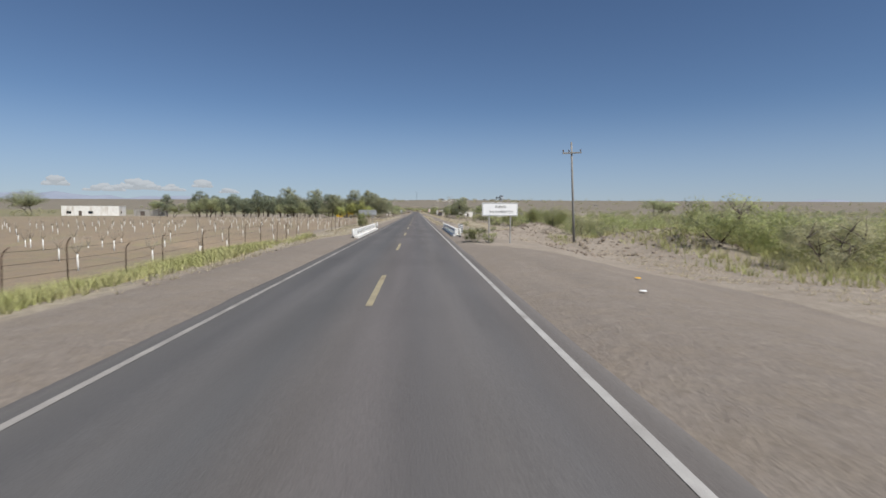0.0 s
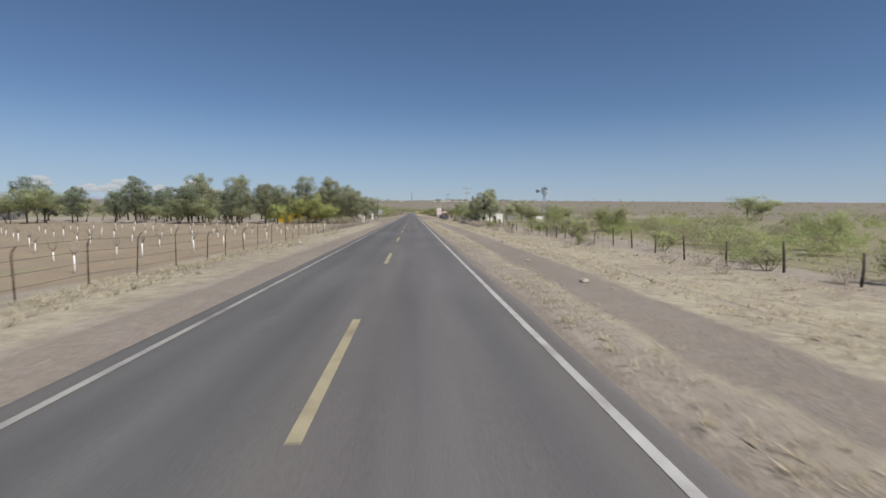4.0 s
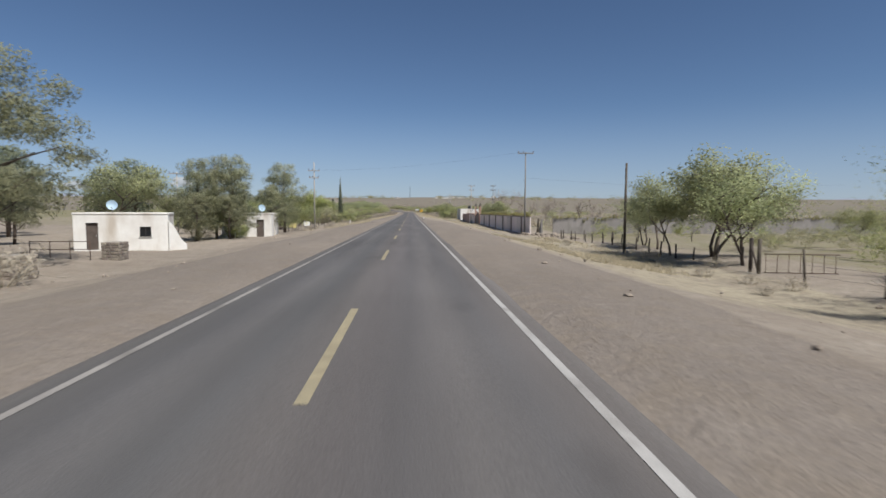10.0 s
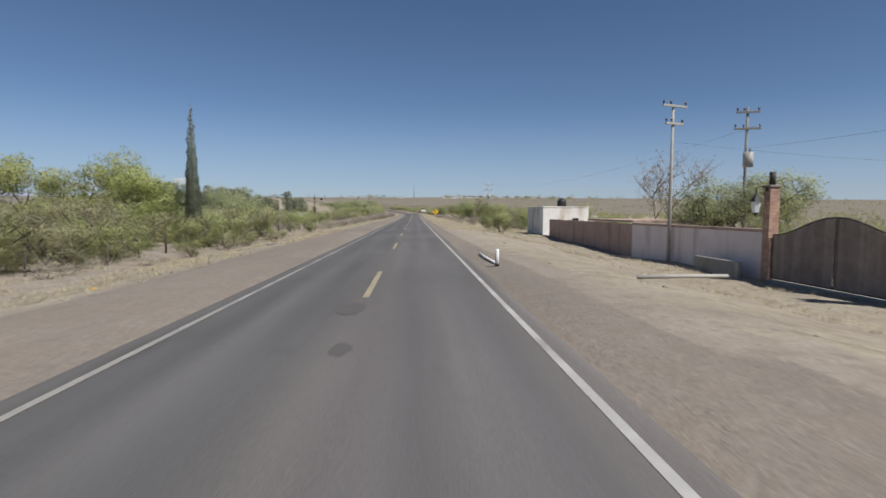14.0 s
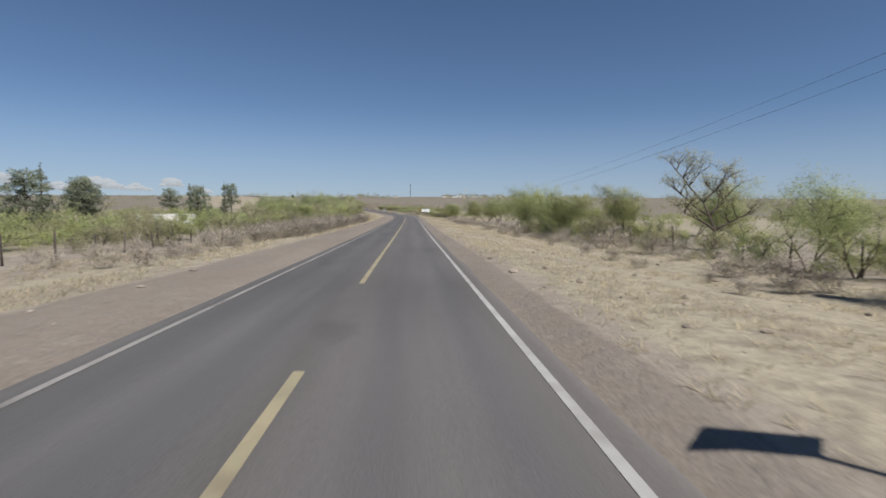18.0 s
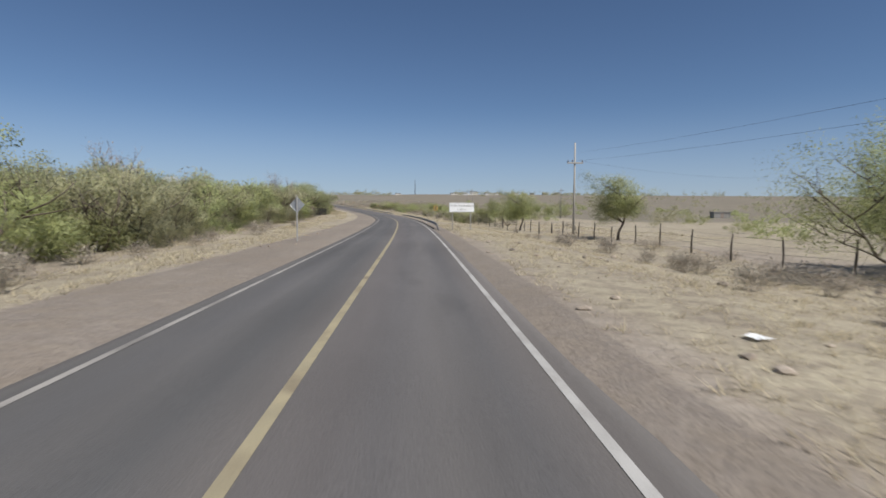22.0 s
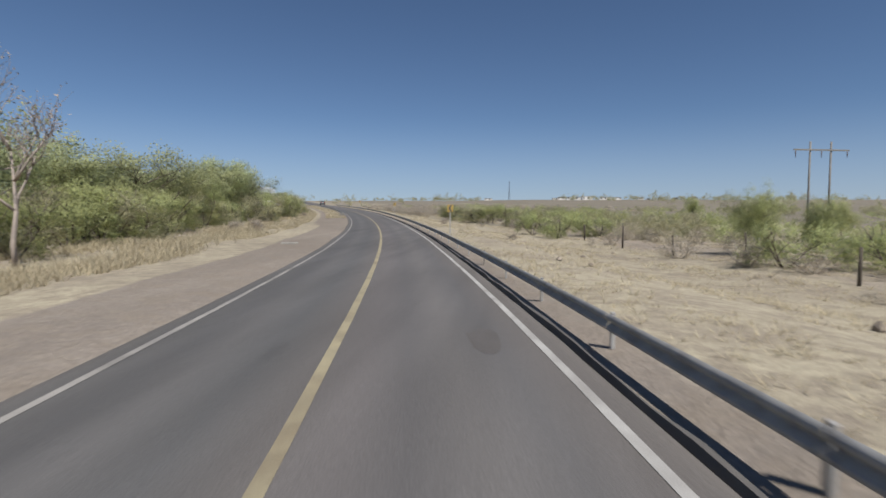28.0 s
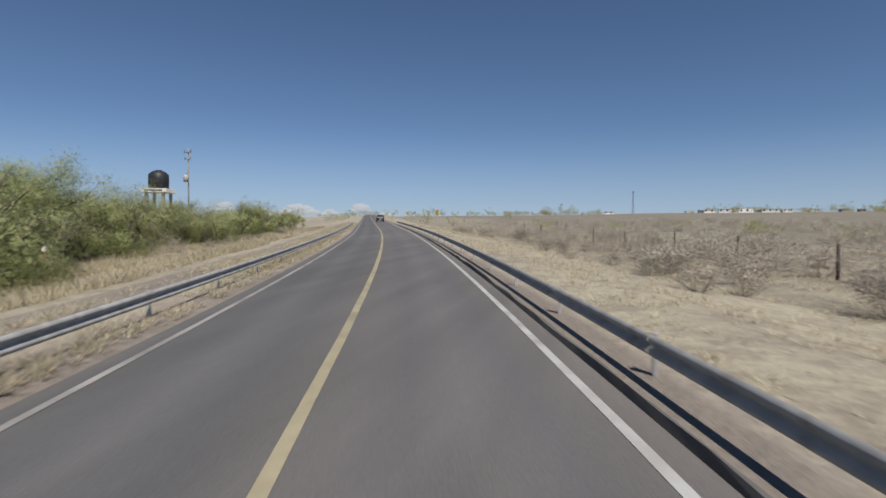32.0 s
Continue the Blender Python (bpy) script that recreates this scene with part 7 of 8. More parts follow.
for x, y, h, w in ((-32, 372, 6.0, 0.9), (-19.5, 402, 5.6, 1.2), (-22, 408, 5.4, 1.2)):
    plant("broadleaf", x, y, h, w)
plant("cypress", -18.9, 390.4, 12.8, 0.78)
for x, y, h, w in ((-17.6, 386.6, 3.6, 1.0), (-16.9, 389.2, 3.4, 1.0), (-17.4, 392.2, 3.8, 1.0)):
    plant("thicket", x, y, h, w)
plant("conifer", -62, 455, 9, 0.8)
plant("cypress", -58, 470, 9.0, 0.9)
plant("cypress", -62, 476, 8.0, 0.9)
scatter("dry_bush", 34, 320, 402, -16.6, -14.2, 0.6, 1.1, 1.0, 1.5, 1.2, 55)
scatter("bush", 16, 370, 440, -16.5, -12.5, 0.9, 1.8, 0.9, 1.3, 1.6, 7)
scatter("thicket", 44, 418, 500, -40, -18.5, 1.6, 3.8, 0.9, 1.3, 3.2, 8)
plant("pine_far", -33, 492, 6.6, 1.3)
plant("conifer", -37, 500, 7.4, 0.9)
plant("conifer", -41.0, 564, 9.0, 0.85)
plant("pine_far", -46.0, 562, 8.4, 1.2)
scatter("pine_far", 12, 470, 494, -66, -46, 8, 11, 1.2, 1.45, 3.6, 9)
for x, y, h in ((-62, 479, 10.5), (-57, 481, 10.0), (-66, 485, 11.0), (-70, 480, 10.0)):
    plant("pine_far", x, y, h, 1.4)
plant("conifer", -71.0, 619.0, 10.5, 0.9)
plant("pine_far", -82.5, 693.0, 14.8, 1.1)
plant("conifer", -79, 640, 10.5, 0.7)
plant("conifer", -76.5, 645, 10.5, 0.7)
scatter("thicket", 34, 530, 600, -21.9, -15.5, 3.6, 5.4, 1.0, 1.3, 1.8, 24)
scatter("dry_bush", 46, 422, 480, -16.4, -10.0, 0.8, 1.4, 0.9, 1.3, 1.2, 26)
scatter("dry_bush", 84, 480, 560, -16.4, -9.2, 1.1, 2.0, 0.9, 1.4, 1.2, 10)
scatter("dry_bush", 52, 486, 540, -12.0, -8.4, 1.3, 2.2, 1.0, 1.5, 1.0, 70)
scatter("thicket", 16, 508, 538, -15.2, -10.8, 1.8, 3.2, 1.0, 1.4, 1.7, 71)
scatter("thicket", 26, 480, 512, -30, -15.5, 2.2, 3.4, 0.9, 1.3, 2.0, 29)
scatter("thicket", 54, 526, 600, -32, -14.5, 2.6, 5.8, 0.9, 1.3, 2.0, 11)
scatter("dry_bush", 24, 530, 600, -15, -10.5, 0.8, 1.5, 0.9, 1.4, 1.2, 12)
scatter("thicket", 50, 580, 652, -32, -17.4, 3.8, 6.4, 0.9, 1.2, 2.0, 13)
scatter("broadleaf", 12, 560, 655, -34, -20, 5.0, 7.5, 0.9, 1.2, 4.0, 14)
plant("bare", -24.5, 590, 8.0, 1.0)
plant("bare", -23.5, 645, 8.8, 1.0)
plant("broadleaf", -23.0, 648, 6.0, 1.1)
for x, y, h, w in ((-26.2, 664, 7.6, 1.3), (-28.5, 669, 8.0, 1.35), (-25.6, 672, 6.8, 1.3), (-25.4, 677, 5.6, 1.3), (-24.2, 681, 5.2, 1.2)):
    plant("broadleaf", x, y, h, w, label="large rounded green tree behind an iron railing")
for x, y, h, w in ((-20.9, 650.6, 2.2, 0.95), (-20.2, 648.4, 1.8, 0.9), (-21.6, 652.4, 1.9, 0.8)):
    plant("thicket", x, y, h, w, label="low green mesquite shrub before a gate pillar")
for x, y, h, w in ((-40.6, 756.4, 3.4, 1.0), (-42.2, 758.2, 3.8, 1.0), (-41.2, 766.6, 4.2, 0.95), (-43.0, 769.0, 4.4, 1.0), (-43.4, 764.4, 1.3, 0.8), (-39.0, 753.8, 3.0, 1.0), (-37.6, 751.6, 3.0, 1.0), (-45.6, 760.8, 4.6, 0.9)):
    plant("thicket", x, y, h, w)
plant("bare", -24.6, 704.4, 7.0, 1.0)
for x, y, h, w in ((-17.4, 607.0, 3.4, 0.9), (-16.8, 609.4, 3.2, 0.8), (-17.6, 611.6, 3.6, 0.9), (-16.2, 603.5, 2.8, 0.9)):
    plant("thicket", x, y, h, w)
for s, d, k, h, w in ((754, -20.5, "broadleaf", 7.4, 1.15), (760, -21.5, "broadleaf", 8.0, 1.1), (767, -20.0, "broadleaf", 8.0, 1.1), (779, -21.0, "pepper", 8.6, 0.9), (771, -24.0, "mesquite", 8.8, 1.1), (720, -24.0, "broadleaf", 8.0, 1.2), (727, -20.5, "broadleaf", 7.0, 1.2), (733, -19.5, "broadleaf", 6.8, 1.2)):
    qx, qy = at(s, d)
    plant(k, float(qx), float(qy), h, w)
scatter("scrub", 60, 470, 600, -76, -42, 2.8, 4.2, 1.1, 1.6, 3.0, 61)
for x, y, h in ((-53, 509, 9.0), (-50, 529, 8.0), (-48, 489, 9.2), (-63, 500, 9.6), (-57, 540, 9.0), (-76, 617, 9.4)):
    plant("pine_far", x, y, h, 1.35)
scatter("thicket", 30, 706, 764, 20.0, 34.0, 2.2, 3.3, 1.0, 1.4, 2.2, 62)
scatter("dry_bush", 44, 700, 770, 16.0, 30.0, 1.3, 2.1, 1.0, 1.5, 1.5, 63)
for s, d, h in ((719, 21.5, 4.8), (716, 23.0, 3.8)):
    qx, qy = at(s, d)
    plant("mesquite", float(qx), float(qy), h, 0.9)
scatter("thicket", 26, 664, 712, -20.5, -15.5, 3.0, 4.6, 1.0, 1.3, 1.6, 57)
scatter("thicket", 16, 756, 790, 15.0, 25.0, 2.6, 3.4, 1.0, 1.4, 2.0, 58)
scatter("thicket", 22, 600, 652, -23.0, -17.4, 3.8, 5.8, 1.0, 1.3, 1.7, 59)
scatter("thicket", 14, 252, 272, -44, -26, 2.0, 3.0, 1.0, 1.3, 2.2, 60)
scatter("thicket", 16, 710, 736, -21.0, -14.6, 3.0, 4.6, 1.0, 1.3, 1.7, 77)
scatter("broadleaf", 18, 664, 724, -36, -19.5, 6.2, 8.6, 1.0, 1.3, 3.2, 15)
scatter("thicket", 12, 668, 722, -24, -17, 2.5, 4.5, 0.9, 1.2, 2.2, 16)
scatter("broadleaf", 16, 738, 784, -36, -19.5, 5.2, 7.4, 1.0, 1.3, 2.8, 17)
scatter("thicket", 26, 732, 800, -25, -16.5, 3.0, 5.0, 1.0, 1.3, 1.8, 22)
scatter("mesquite", 8, 724, 770, -30, -17, 4.5, 6.5, 0.9, 1.2, 3.0, 18)
scatter("thicket", 26, 788, 818, -21.9, -14.0, 3.4, 5.2, 1.0, 1.3, 1.5, 28)
scatter("thicket", 34, 800, 880, -21.9, -13.5, 2.4, 4.0, 1.0, 1.3, 1.6, 25)
scatter("thicket", 30, 745, 850, -24, -14.5, 2.6, 4.4, 0.9, 1.2, 2.0, 19)
scatter("mesquite", 8, 816, 846, -24, -14.5, 3.8, 4.8, 0.9, 1.2, 2.4, 27)
scatter("mesquite", 15, 780, 812, -28, -15.5, 4.4, 5.6, 0.9, 1.2, 2.6, 20)
scatter("mesquite", 9, 801, 819, -22, -18.0, 4.8, 5.6, 1.0, 1.2, 2.0, 83)
scatter("dry_bush", 26, 730, 860, -15, -11, 0.7, 1.3, 0.9, 1.3, 1.2, 21)

# right-hand side
scatter("thicket", 34, 24, 66, 19.5, 36, 2.8, 4.0, 1.0, 1.4, 2.2, 54)
scatter("thicket", 70, 66, 205, 22.1, 42, 1.8, 3.0, 1.0, 1.4, 2.4, 80)
scatter("thicket", 74, 18, 205, 20.5, 48, 1.8, 3.0, 0.9, 1.3, 3.0, 31)
scatter("scrub", 90, 20, 240, 46, 130, 2.2, 3.6, 1.1, 1.6, 4.0, 32)
scatter("thicket", 10, 28, 48, 21.0, 34, 3.0, 4.0, 1.0, 1.3, 2.2, 33)
scatter("mesquite", 7, 70, 200, 19, 34, 3.4, 4.6, 0.9, 1.2, 6.0, 34)
plant("mesquite", 21.5, 80.0, 4.2, 1.0)
scatter("dry_bush", 34, 60, 235, 12.5, 18.5, 0.7, 1.3, 0.9, 1.4, 1.6, 35)
scatter("bush", 18, 70, 235, 15.5, 19.5, 0.9, 1.9, 0.9, 1.3, 1.8, 36)
for x, y, h, w in ((3.6, 32.3, 1.1, 1.25), (3.3, 32.9, 0.95, 1.1), (4.3, 31.4, 0.75, 1.25), (9.2, 63.5, 0.8, 1.0), (6.6, 71, 0.7, 1.0)):
    plant("bush", x, y, h, w, variant=0)
plant("bush", -5.95, 59.6, 2.2, 0.6, 0)
plant("bush", -6.25, 60.2, 1.9, 0.6, 2)
plant("broadleaf", 145.0, 315.0, 11.0, 1.6)
plant("broadleaf", 160.0, 330.0, 9.0, 1.8)
for x, y, h, w in ((18.6, 230.5, 9.4, 1.25), (20.5, 234.5, 9.8, 1.25), (17.0, 238, 7.6, 1.0)):
    plant("pine", x, y, h, w)
plant("conifer", 18.6, 243.2, 8.4, 1.15)
plant("conifer", 16.6, 240.4, 7.6, 1.0)
for x, y, h in ((46, 264, 6.0), (50, 266, 5.4), (33, 252, 6.2), (36, 256, 5.6), (30, 262, 5.8)):
    plant("broadleaf", x, y, h, 1.2)
for x, y, h, w in ((16.9, 257.5, 5.4, 1.15), (24, 262.5, 5.0, 1.1), (17.0, 252.5, 4.6, 1.0)):
    plant("mesquite", x, y, h, w)
for x, y, h, w in ((18.2, 275.4, 6.6, 1.25), (17.6, 279.6, 5.4, 1.1), (18.8, 284, 5.0, 1.1), (17.9, 272.4, 5.6, 1.05), (19.6, 288, 4.8, 1.0), (19.4, 277.6, 5.8, 1.1)):
    plant("broadleaf", x, y, h, w)
scatter("dry_bush", 30, 202, 240, 13.0, 17.0, 0.9, 1.7, 1.0, 1.4, 1.0, 56)
scatter("bush", 16, 244, 262, 17.2, 19.0, 1.3, 2.2, 1.0, 1.4, 0.9, 72)
scatter("dry_bush", 24, 243, 262, 16.8, 19.0, 1.2, 2.0, 1.0, 1.4, 0.8, 73)
scatter("dry_bush", 16, 238, 254, 13.5, 16.4, 0.9, 1.5, 1.0, 1.5, 0.9, 37)
scatter("dry_bush", 14, 240, 290, 13.0, 16.4, 0.6, 1.1, 0.9, 1.3, 1.0, 38)
scatter("scrub", 26, 264, 308, 22, 70, 1.6, 2.8, 1.0, 1.4, 3.0, 78)
scatter("mesquite", 7, 262, 300, 25, 50, 3.6, 5.0, 1.0, 1.3, 5.0, 39)
scatter("bare", 12, 322, 372, 19, 40, 4.0, 5.6, 0.9, 1.1, 3.0, 40)
scatter("scrub", 40, 320, 420, 24, 110, 2.0, 3.2, 1.0, 1.5, 4.0, 41)
scatter("dry_bush", 190, 316, 424, 21.5, 90, 1.6, 2.8, 1.0, 1.6, 2.2, 79)
scatter("thicket", 5, 366, 384, 18, 24, 3.6, 4.8, 0.8, 1.1, 2.2, 42)
plant("bare", 26.4, 400, 9.8, 1.15)
plant("bare", 28.4, 402, 9.2, 1.1)
for x, y, h, w in ((20.6, 374.5, 5.2, 1.05), (21.6, 378, 5.6, 1.15), (22.0, 382, 4.6, 1.0)):
    plant("broadleaf", x, y, h, w)
scatter("thicket", 14, 408, 430, 10.5, 24, 2.4, 4.0, 0.9, 1.2, 1.8, 43)
for x, y, h, w in ((16.4, 441.5, 4.4, 1.0), (16.2, 446.5, 4.6, 1.05), (17.0, 456.5, 4.8, 1.1), (16.6, 452, 4.4, 1.0), (17.6, 466.0, 4.6, 0.9), (18.5, 489, 5.2, 1.1), (16.0, 496, 5.6, 1.2), (16.8, 501.5, 5.2, 1.1), (17.5, 507, 5.0, 1.1), (17.0, 513, 4.8, 1.1), (17.8, 531.0, 5.8, 1.1), (17.0, 560.0, 5.4, 1.1), (20.6, 564.5, 6.6, 1.2), (16.6, 640.0, 5.2, 1.1), (15.0, 627, 4.6, 1.0), (14.0, 654, 4.4, 1.0)):
    plant("mesquite", x, y, h, w)
plant("mesquite", 17.7, 588.0, 6.0, 1.2, 4, label="single-trunked mesquite with a rounded pale green crown")
plant("mesquite", 13.9, 611.5, 5.5, 1.25, 4, label="single-trunked mesquite with a rounded pale green crown")
for x, y, h, w, v in ((16.2, 521.5, 7.2, 1.2, 3), (17.6, 519.0, 5.2, 1.0, 0)):
    plant("mesquite", x, y, h, w, v, label="many-stemmed spreading mesquite with fine light green leaves")
plant("old_mesquite", 16.8, 472.0, 6.4, 1.15, 0)
scatter("mesquite", 12, 440, 540, 21, 40, 3.6, 5.4, 0.9, 1.2, 5.0, 44)
scatter("thicket", 14, 436, 520, 15.5, 22, 1.6, 2.8, 0.9, 1.3, 2.6, 45)
scatter("dry_bush", 90, 425, 590, 9.5, 16.5, 0.5, 1.2, 0.9, 1.5, 1.3, 46)
scatter("dry_bush", 60, 424, 520, 13.0, 19.5, 0.9, 1.7, 1.0, 1.5, 1.1, 74)
scatter("thicket", 16, 484, 514, 15.5, 21.9, 1.8, 3.0, 1.0, 1.3, 2.2, 75)
scatter("scrub", 60, 430, 640, 30, 110, 2.0, 3.4, 1.1, 1.6, 4.0, 76)
scatter("thicket", 10, 640, 672, 12.5, 19, 1.8, 2.8, 1.0, 1.3, 2.0, 47)
scatter("thicket", 66, 655, 806, 14.5, 40, 2.0, 3.4, 1.0, 1.4, 2.8, 48)
scatter("scrub", 70, 690, 815, 38, 130, 2.0, 3.2, 1.2, 1.8, 4.0, 49)
scatter("dry_bush", 70, 600, 860, 7.5, 26, 0.5, 1.3, 0.9, 1.5, 1.8, 50)
scatter("dry_bush", 26, 536, 562, 8.5, 14.5, 0.7, 1.2, 1.0, 1.5, 1.2, 53)
scatter("dry_bush", 240, 795, 900, 13.5, 75, 0.9, 2.0, 1.0, 1.6, 1.8, 51)
scatter("dry_bush", 90, 796, 850, 8.5, 24, 0.8, 1.9, 1.0, 1.6, 1.2, 84)
scatter("scrub", 7, 806, 880, 24, 60, 1.6, 2.4, 1.2, 1.7, 4.0, 64)
scatter("mesquite", 6, 690, 780, 18, 60, 3.4, 4.4, 1.0, 1.3, 8.0, 52)


# the pines nearest the road stand on whitewashed trunk feet
for ob, x, y, h in GROVE:
    if x > -21 and y < 262:
        part("painted_base", tube([(0.0, 0.0, -0.1), (0.03, 0.02, 9.0 / h)], [0.155, 0.14], M_WHITE, "painted_base", 8), None, ob, "whitewashed trunk foot")


join_far()


def far_woods():
    """Clumps of trees too far off to tell apart, on the plain and on the ridge."""
    rng = np.random.default_rng(33)
    cs, rs = [], []
    for x0, x1, y0, y1, n, h in ((-420, -60, 700, 1200, 90, 3.0), (60, 520, 560, 1150, 120, 2.6), (130, 600, 120, 520, 170, 3.4), (-400, -130, 60, 420, 60, 3.2), (30, 300, 1120, 1430, 40, 4.5), (-120, -30, 1100, 1400, 20, 4.0), (200, 900, 500, 1100, 80, 3.5)):
        for _ in range(n):
            x, y = x0 + (x1 - x0) * rng.random(), y0 + (y1 - y0) * rng.random()
            z = gz(x, y)
            for q in range(3):
                cs.append((x + rng.normal() * 3, y + rng.normal() * 2, z + h * (0.25 + 0.5 * rng.random())))
                rs.append(h * (0.45 + 0.4 * rng.random()))
    # rows of taller trees along the skyline
    for x0, x1, y0, y1, n, h in ((40, 420, 1080, 1300, 46, 6.5), (420, 900, 900, 1250, 60, 7.0), (300, 700, 560, 800, 34, 6.0), (-260, -40, 1120, 1300, 26, 6.0), (260, 620, 240, 480, 40, 6.5)):
        for _ in range(n):
            x, y = x0 + (x1 - x0) * rng.random(), y0 + (y1 - y0) * rng.random()
            z = gz(x, y)
            k = h * (0.6 + 0.7 * rng.random())
            for q in range(4):
                cs.append((x + rng.normal() * 1.6, y + rng.normal() * 1.2, z + k * (0.3 + 0.6 * q / 3)))
                rs.append(k * (0.34 - 0.06 * q))
    V, Fc = leaf_cards(cs, rs, 90000, 0.55, rng, shell=0.35, squash=0.7)
    tagged(new("far_woods", mesh_from("far_woods", V, Fc, M_OLIVE)), "distant dusty green scrub and tree clumps", "woods", kind="stuff")


far_woods()


def grass_stuff(name, s0, s1, d0, d1, n, h, mat, label, seed, spread=0.10):
    """Tufts of narrow blades over a stretch beside the road."""
    rng = np.random.default_rng(seed)
    s = s0 + (s1 - s0) * rng.random(n)
    d = d0 + (d1 - d0) * rng.random(n)
    keep = np.sin(s * 0.35 + 2 * np.sin(d * 0.8)) + np.sin(d * 1.3 + s * 0.11) + rng.normal(size=n) * 0.8 > -0.3
    s, d = s[keep], d[keep]
    x, y = at(s, d)
    z = land(x, y)
    V, Fc = [], []
    nb = 8
    m = len(x)
    base = np.stack([x, y, z], -1)
    hs = h * (0.5 + 0.9 * rng.random(m))
    for b in range(nb):
        a = rng.random(m) * 6.28
        out = spread * (0.6 + rng.random(m)) * hs / h
        p = base + np.stack([np.cos(a) * 0.04, np.sin(a) * 0.04, -0.02 + 0 * a], -1)
        side = np.stack([-np.sin(a), np.cos(a), 0 * a], -1) * ((0.005 + 0.006 * rng.random(m)) * (1 + h))[:, None]
        tip = base + np.stack([np.cos(a) * out * 1.6, np.sin(a) * out * 1.6, hs * (0.7 + 0.4 * rng.random(m))], -1)
        V.append(np.stack([p - side, p + side, tip], 1).reshape(-1, 3))
    V = np.concatenate(V)
    Fc = np.arange(len(V)).reshape(-1, 3)
    tagged(new(name, mesh_from(name, V, Fc, mat)), label, "grass", kind="stuff")


grass_stuff("dry_grass", 70, 240, 5.8, 17, 13000, 0.12, M_DRYGRASS, "short straw-coloured grass on the verge", 1)
grass_stuff("dry_grass", 70, 230, 2.7, 4.0, 4200, 0.08, M_DRYGRASS, "short straw-coloured grass along the asphalt", 14)
grass_stuff("dry_grass", 0, 60, 11.5, 19, 4200, 0.13, M_DRYGRASS, "short straw-coloured grass on the verge", 15)
grass_stuff("dry_grass", 0, 150, -10.8, -6.6, 9000, 0.13, M_DRYGRASS, "short straw-coloured grass on the verge", 2)
grass_stuff("green_weeds", 0, 40, -11.8, -7.6, 9000, 0.36, M_GREENGRASS, "green-yellow weeds along a fence", 3, 0.16)
grass_stuff("dry_grass", 268, 300, 8, 15, 6000, 0.18, M_DRYGRASS, "straw-coloured grass by a field gate", 4)
grass_stuff("dry_grass", 320, 420, 9.5, 14.5, 5000, 0.12, M_DRYGRASS, "patches of straw grass before a wall", 5)
grass_stuff("dry_grass", 325, 600, -16, -7.2, 24000, 0.15, M_DRYGRASS, "straw-coloured grass along the fence", 6, 0.14)
grass_stuff("dry_grass", 400, 600, 3.4, 17, 34000, 0.12, M_DRYGRASS, "straw-coloured grass on stony ground", 7, 0.14)
grass_stuff("dry_grass", 588, 880, 3.4, 30, 60000, 0.15, M_DRYGRASS, "dense straw-coloured grass below the guardrail", 8, 0.16)
grass_stuff("dry_grass", 590, 880, -16, -9.6, 18000, 0.15, M_DRYGRASS, "straw-coloured grass along the bank", 9, 0.16)
grass_stuff("dry_grass", 770, 890, -7.2, -4.3, 16000, 0.17, M_DRYGRASS, "straw-coloured grass under the guardrail", 10, 0.16)
grass_stuff("dry_grass", 700, 870, -15.5, -9.0, 30000, 0.34, M_DRYGRASS, "tall pale straw grass along the bank", 13, 0.2)
grass_stuff("green_weeds", 18, 60, 15, 26, 2600, 0.6, M_GREENGRASS, "tall dry green weeds below spoil heaps", 12, 0.16)
grass_stuff("green_weeds", 60, 240, 19, 60, 5000, 0.5, M_GREENGRASS, "dry green weeds between shrubs", 11, 0.16)


def stones(name, n, s0, s1, d0, d1, r0, r1, seed, label, mat=None):
    rng = np.random.default_rng(seed)
    g = (1 + 5 ** 0.5) / 2
    base = np.array([(-1, g, 0), (1, g, 0), (-1, -g, 0), (1, -g, 0), (0, -1, g), (0, 1, g), (0, -1, -g), (0, 1, -g), (g, 0, -1), (g, 0, 1), (-g, 0, -1), (-g, 0, 1)]) / 1.9
    fc = np.array([(0, 11, 5), (0, 5, 1), (0, 1, 7), (0, 7, 10), (0, 10, 11), (1, 5, 9), (5, 11, 4), (11, 10, 2), (10, 7, 6), (7, 1, 8), (3, 9, 4), (3, 4, 2), (3, 2, 6), (3, 6, 8), (3, 8, 9), (4, 9, 5), (2, 4, 11), (6, 2, 10), (8, 6, 7), (9, 8, 1)])
    V, Fc = [], []
    for k in range(n):
        x, y = (float(q) for q in at(s0 + (s1 - s0) * rng.random(), d0 + (d1 - d0) * rng.random()))
        r = r0 + (r1 - r0) * rng.random() ** 3
        v = base * r * (0.75 + 0.5 * rng.random((12, 3))) * (0.6 + 0.7 * rng.random(3)) * np.array([1, 1, 0.7]) + np.array([x, y, gz(x, y) + r * 0.2])
        Fc += (fc + 12 * k).tolist()
        V += v.tolist()
    tagged(new(name, mesh_from(name, V, Fc, mat or M_RUBBLE)), label, "stones", kind="stuff")


M_DARKRUBBLE = material("brown_stone", (0.275, 0.222, 0.172), (0.195, 0.158, 0.124), 0.95, 3.0, island=0.35)
M_RUBBLE = material("pale_stone", (0.335, 0.279, 0.223), (0.236, 0.198, 0.161), 0.95, 3.0, island=0.35)
stones("rubble", 1600, 30, 80, 9, 20, 0.03, 0.15, 1, "loose stones on spoil heaps by the stream", M_DARKRUBBLE)
stones("rubble", 500, 80, 420, 4.5, 15, 0.03, 0.14, 2, "scattered stones on the verge")
stones("rubble", 700, 420, 600, 3.5, 16, 0.03, 0.16, 3, "scattered stones in straw grass")
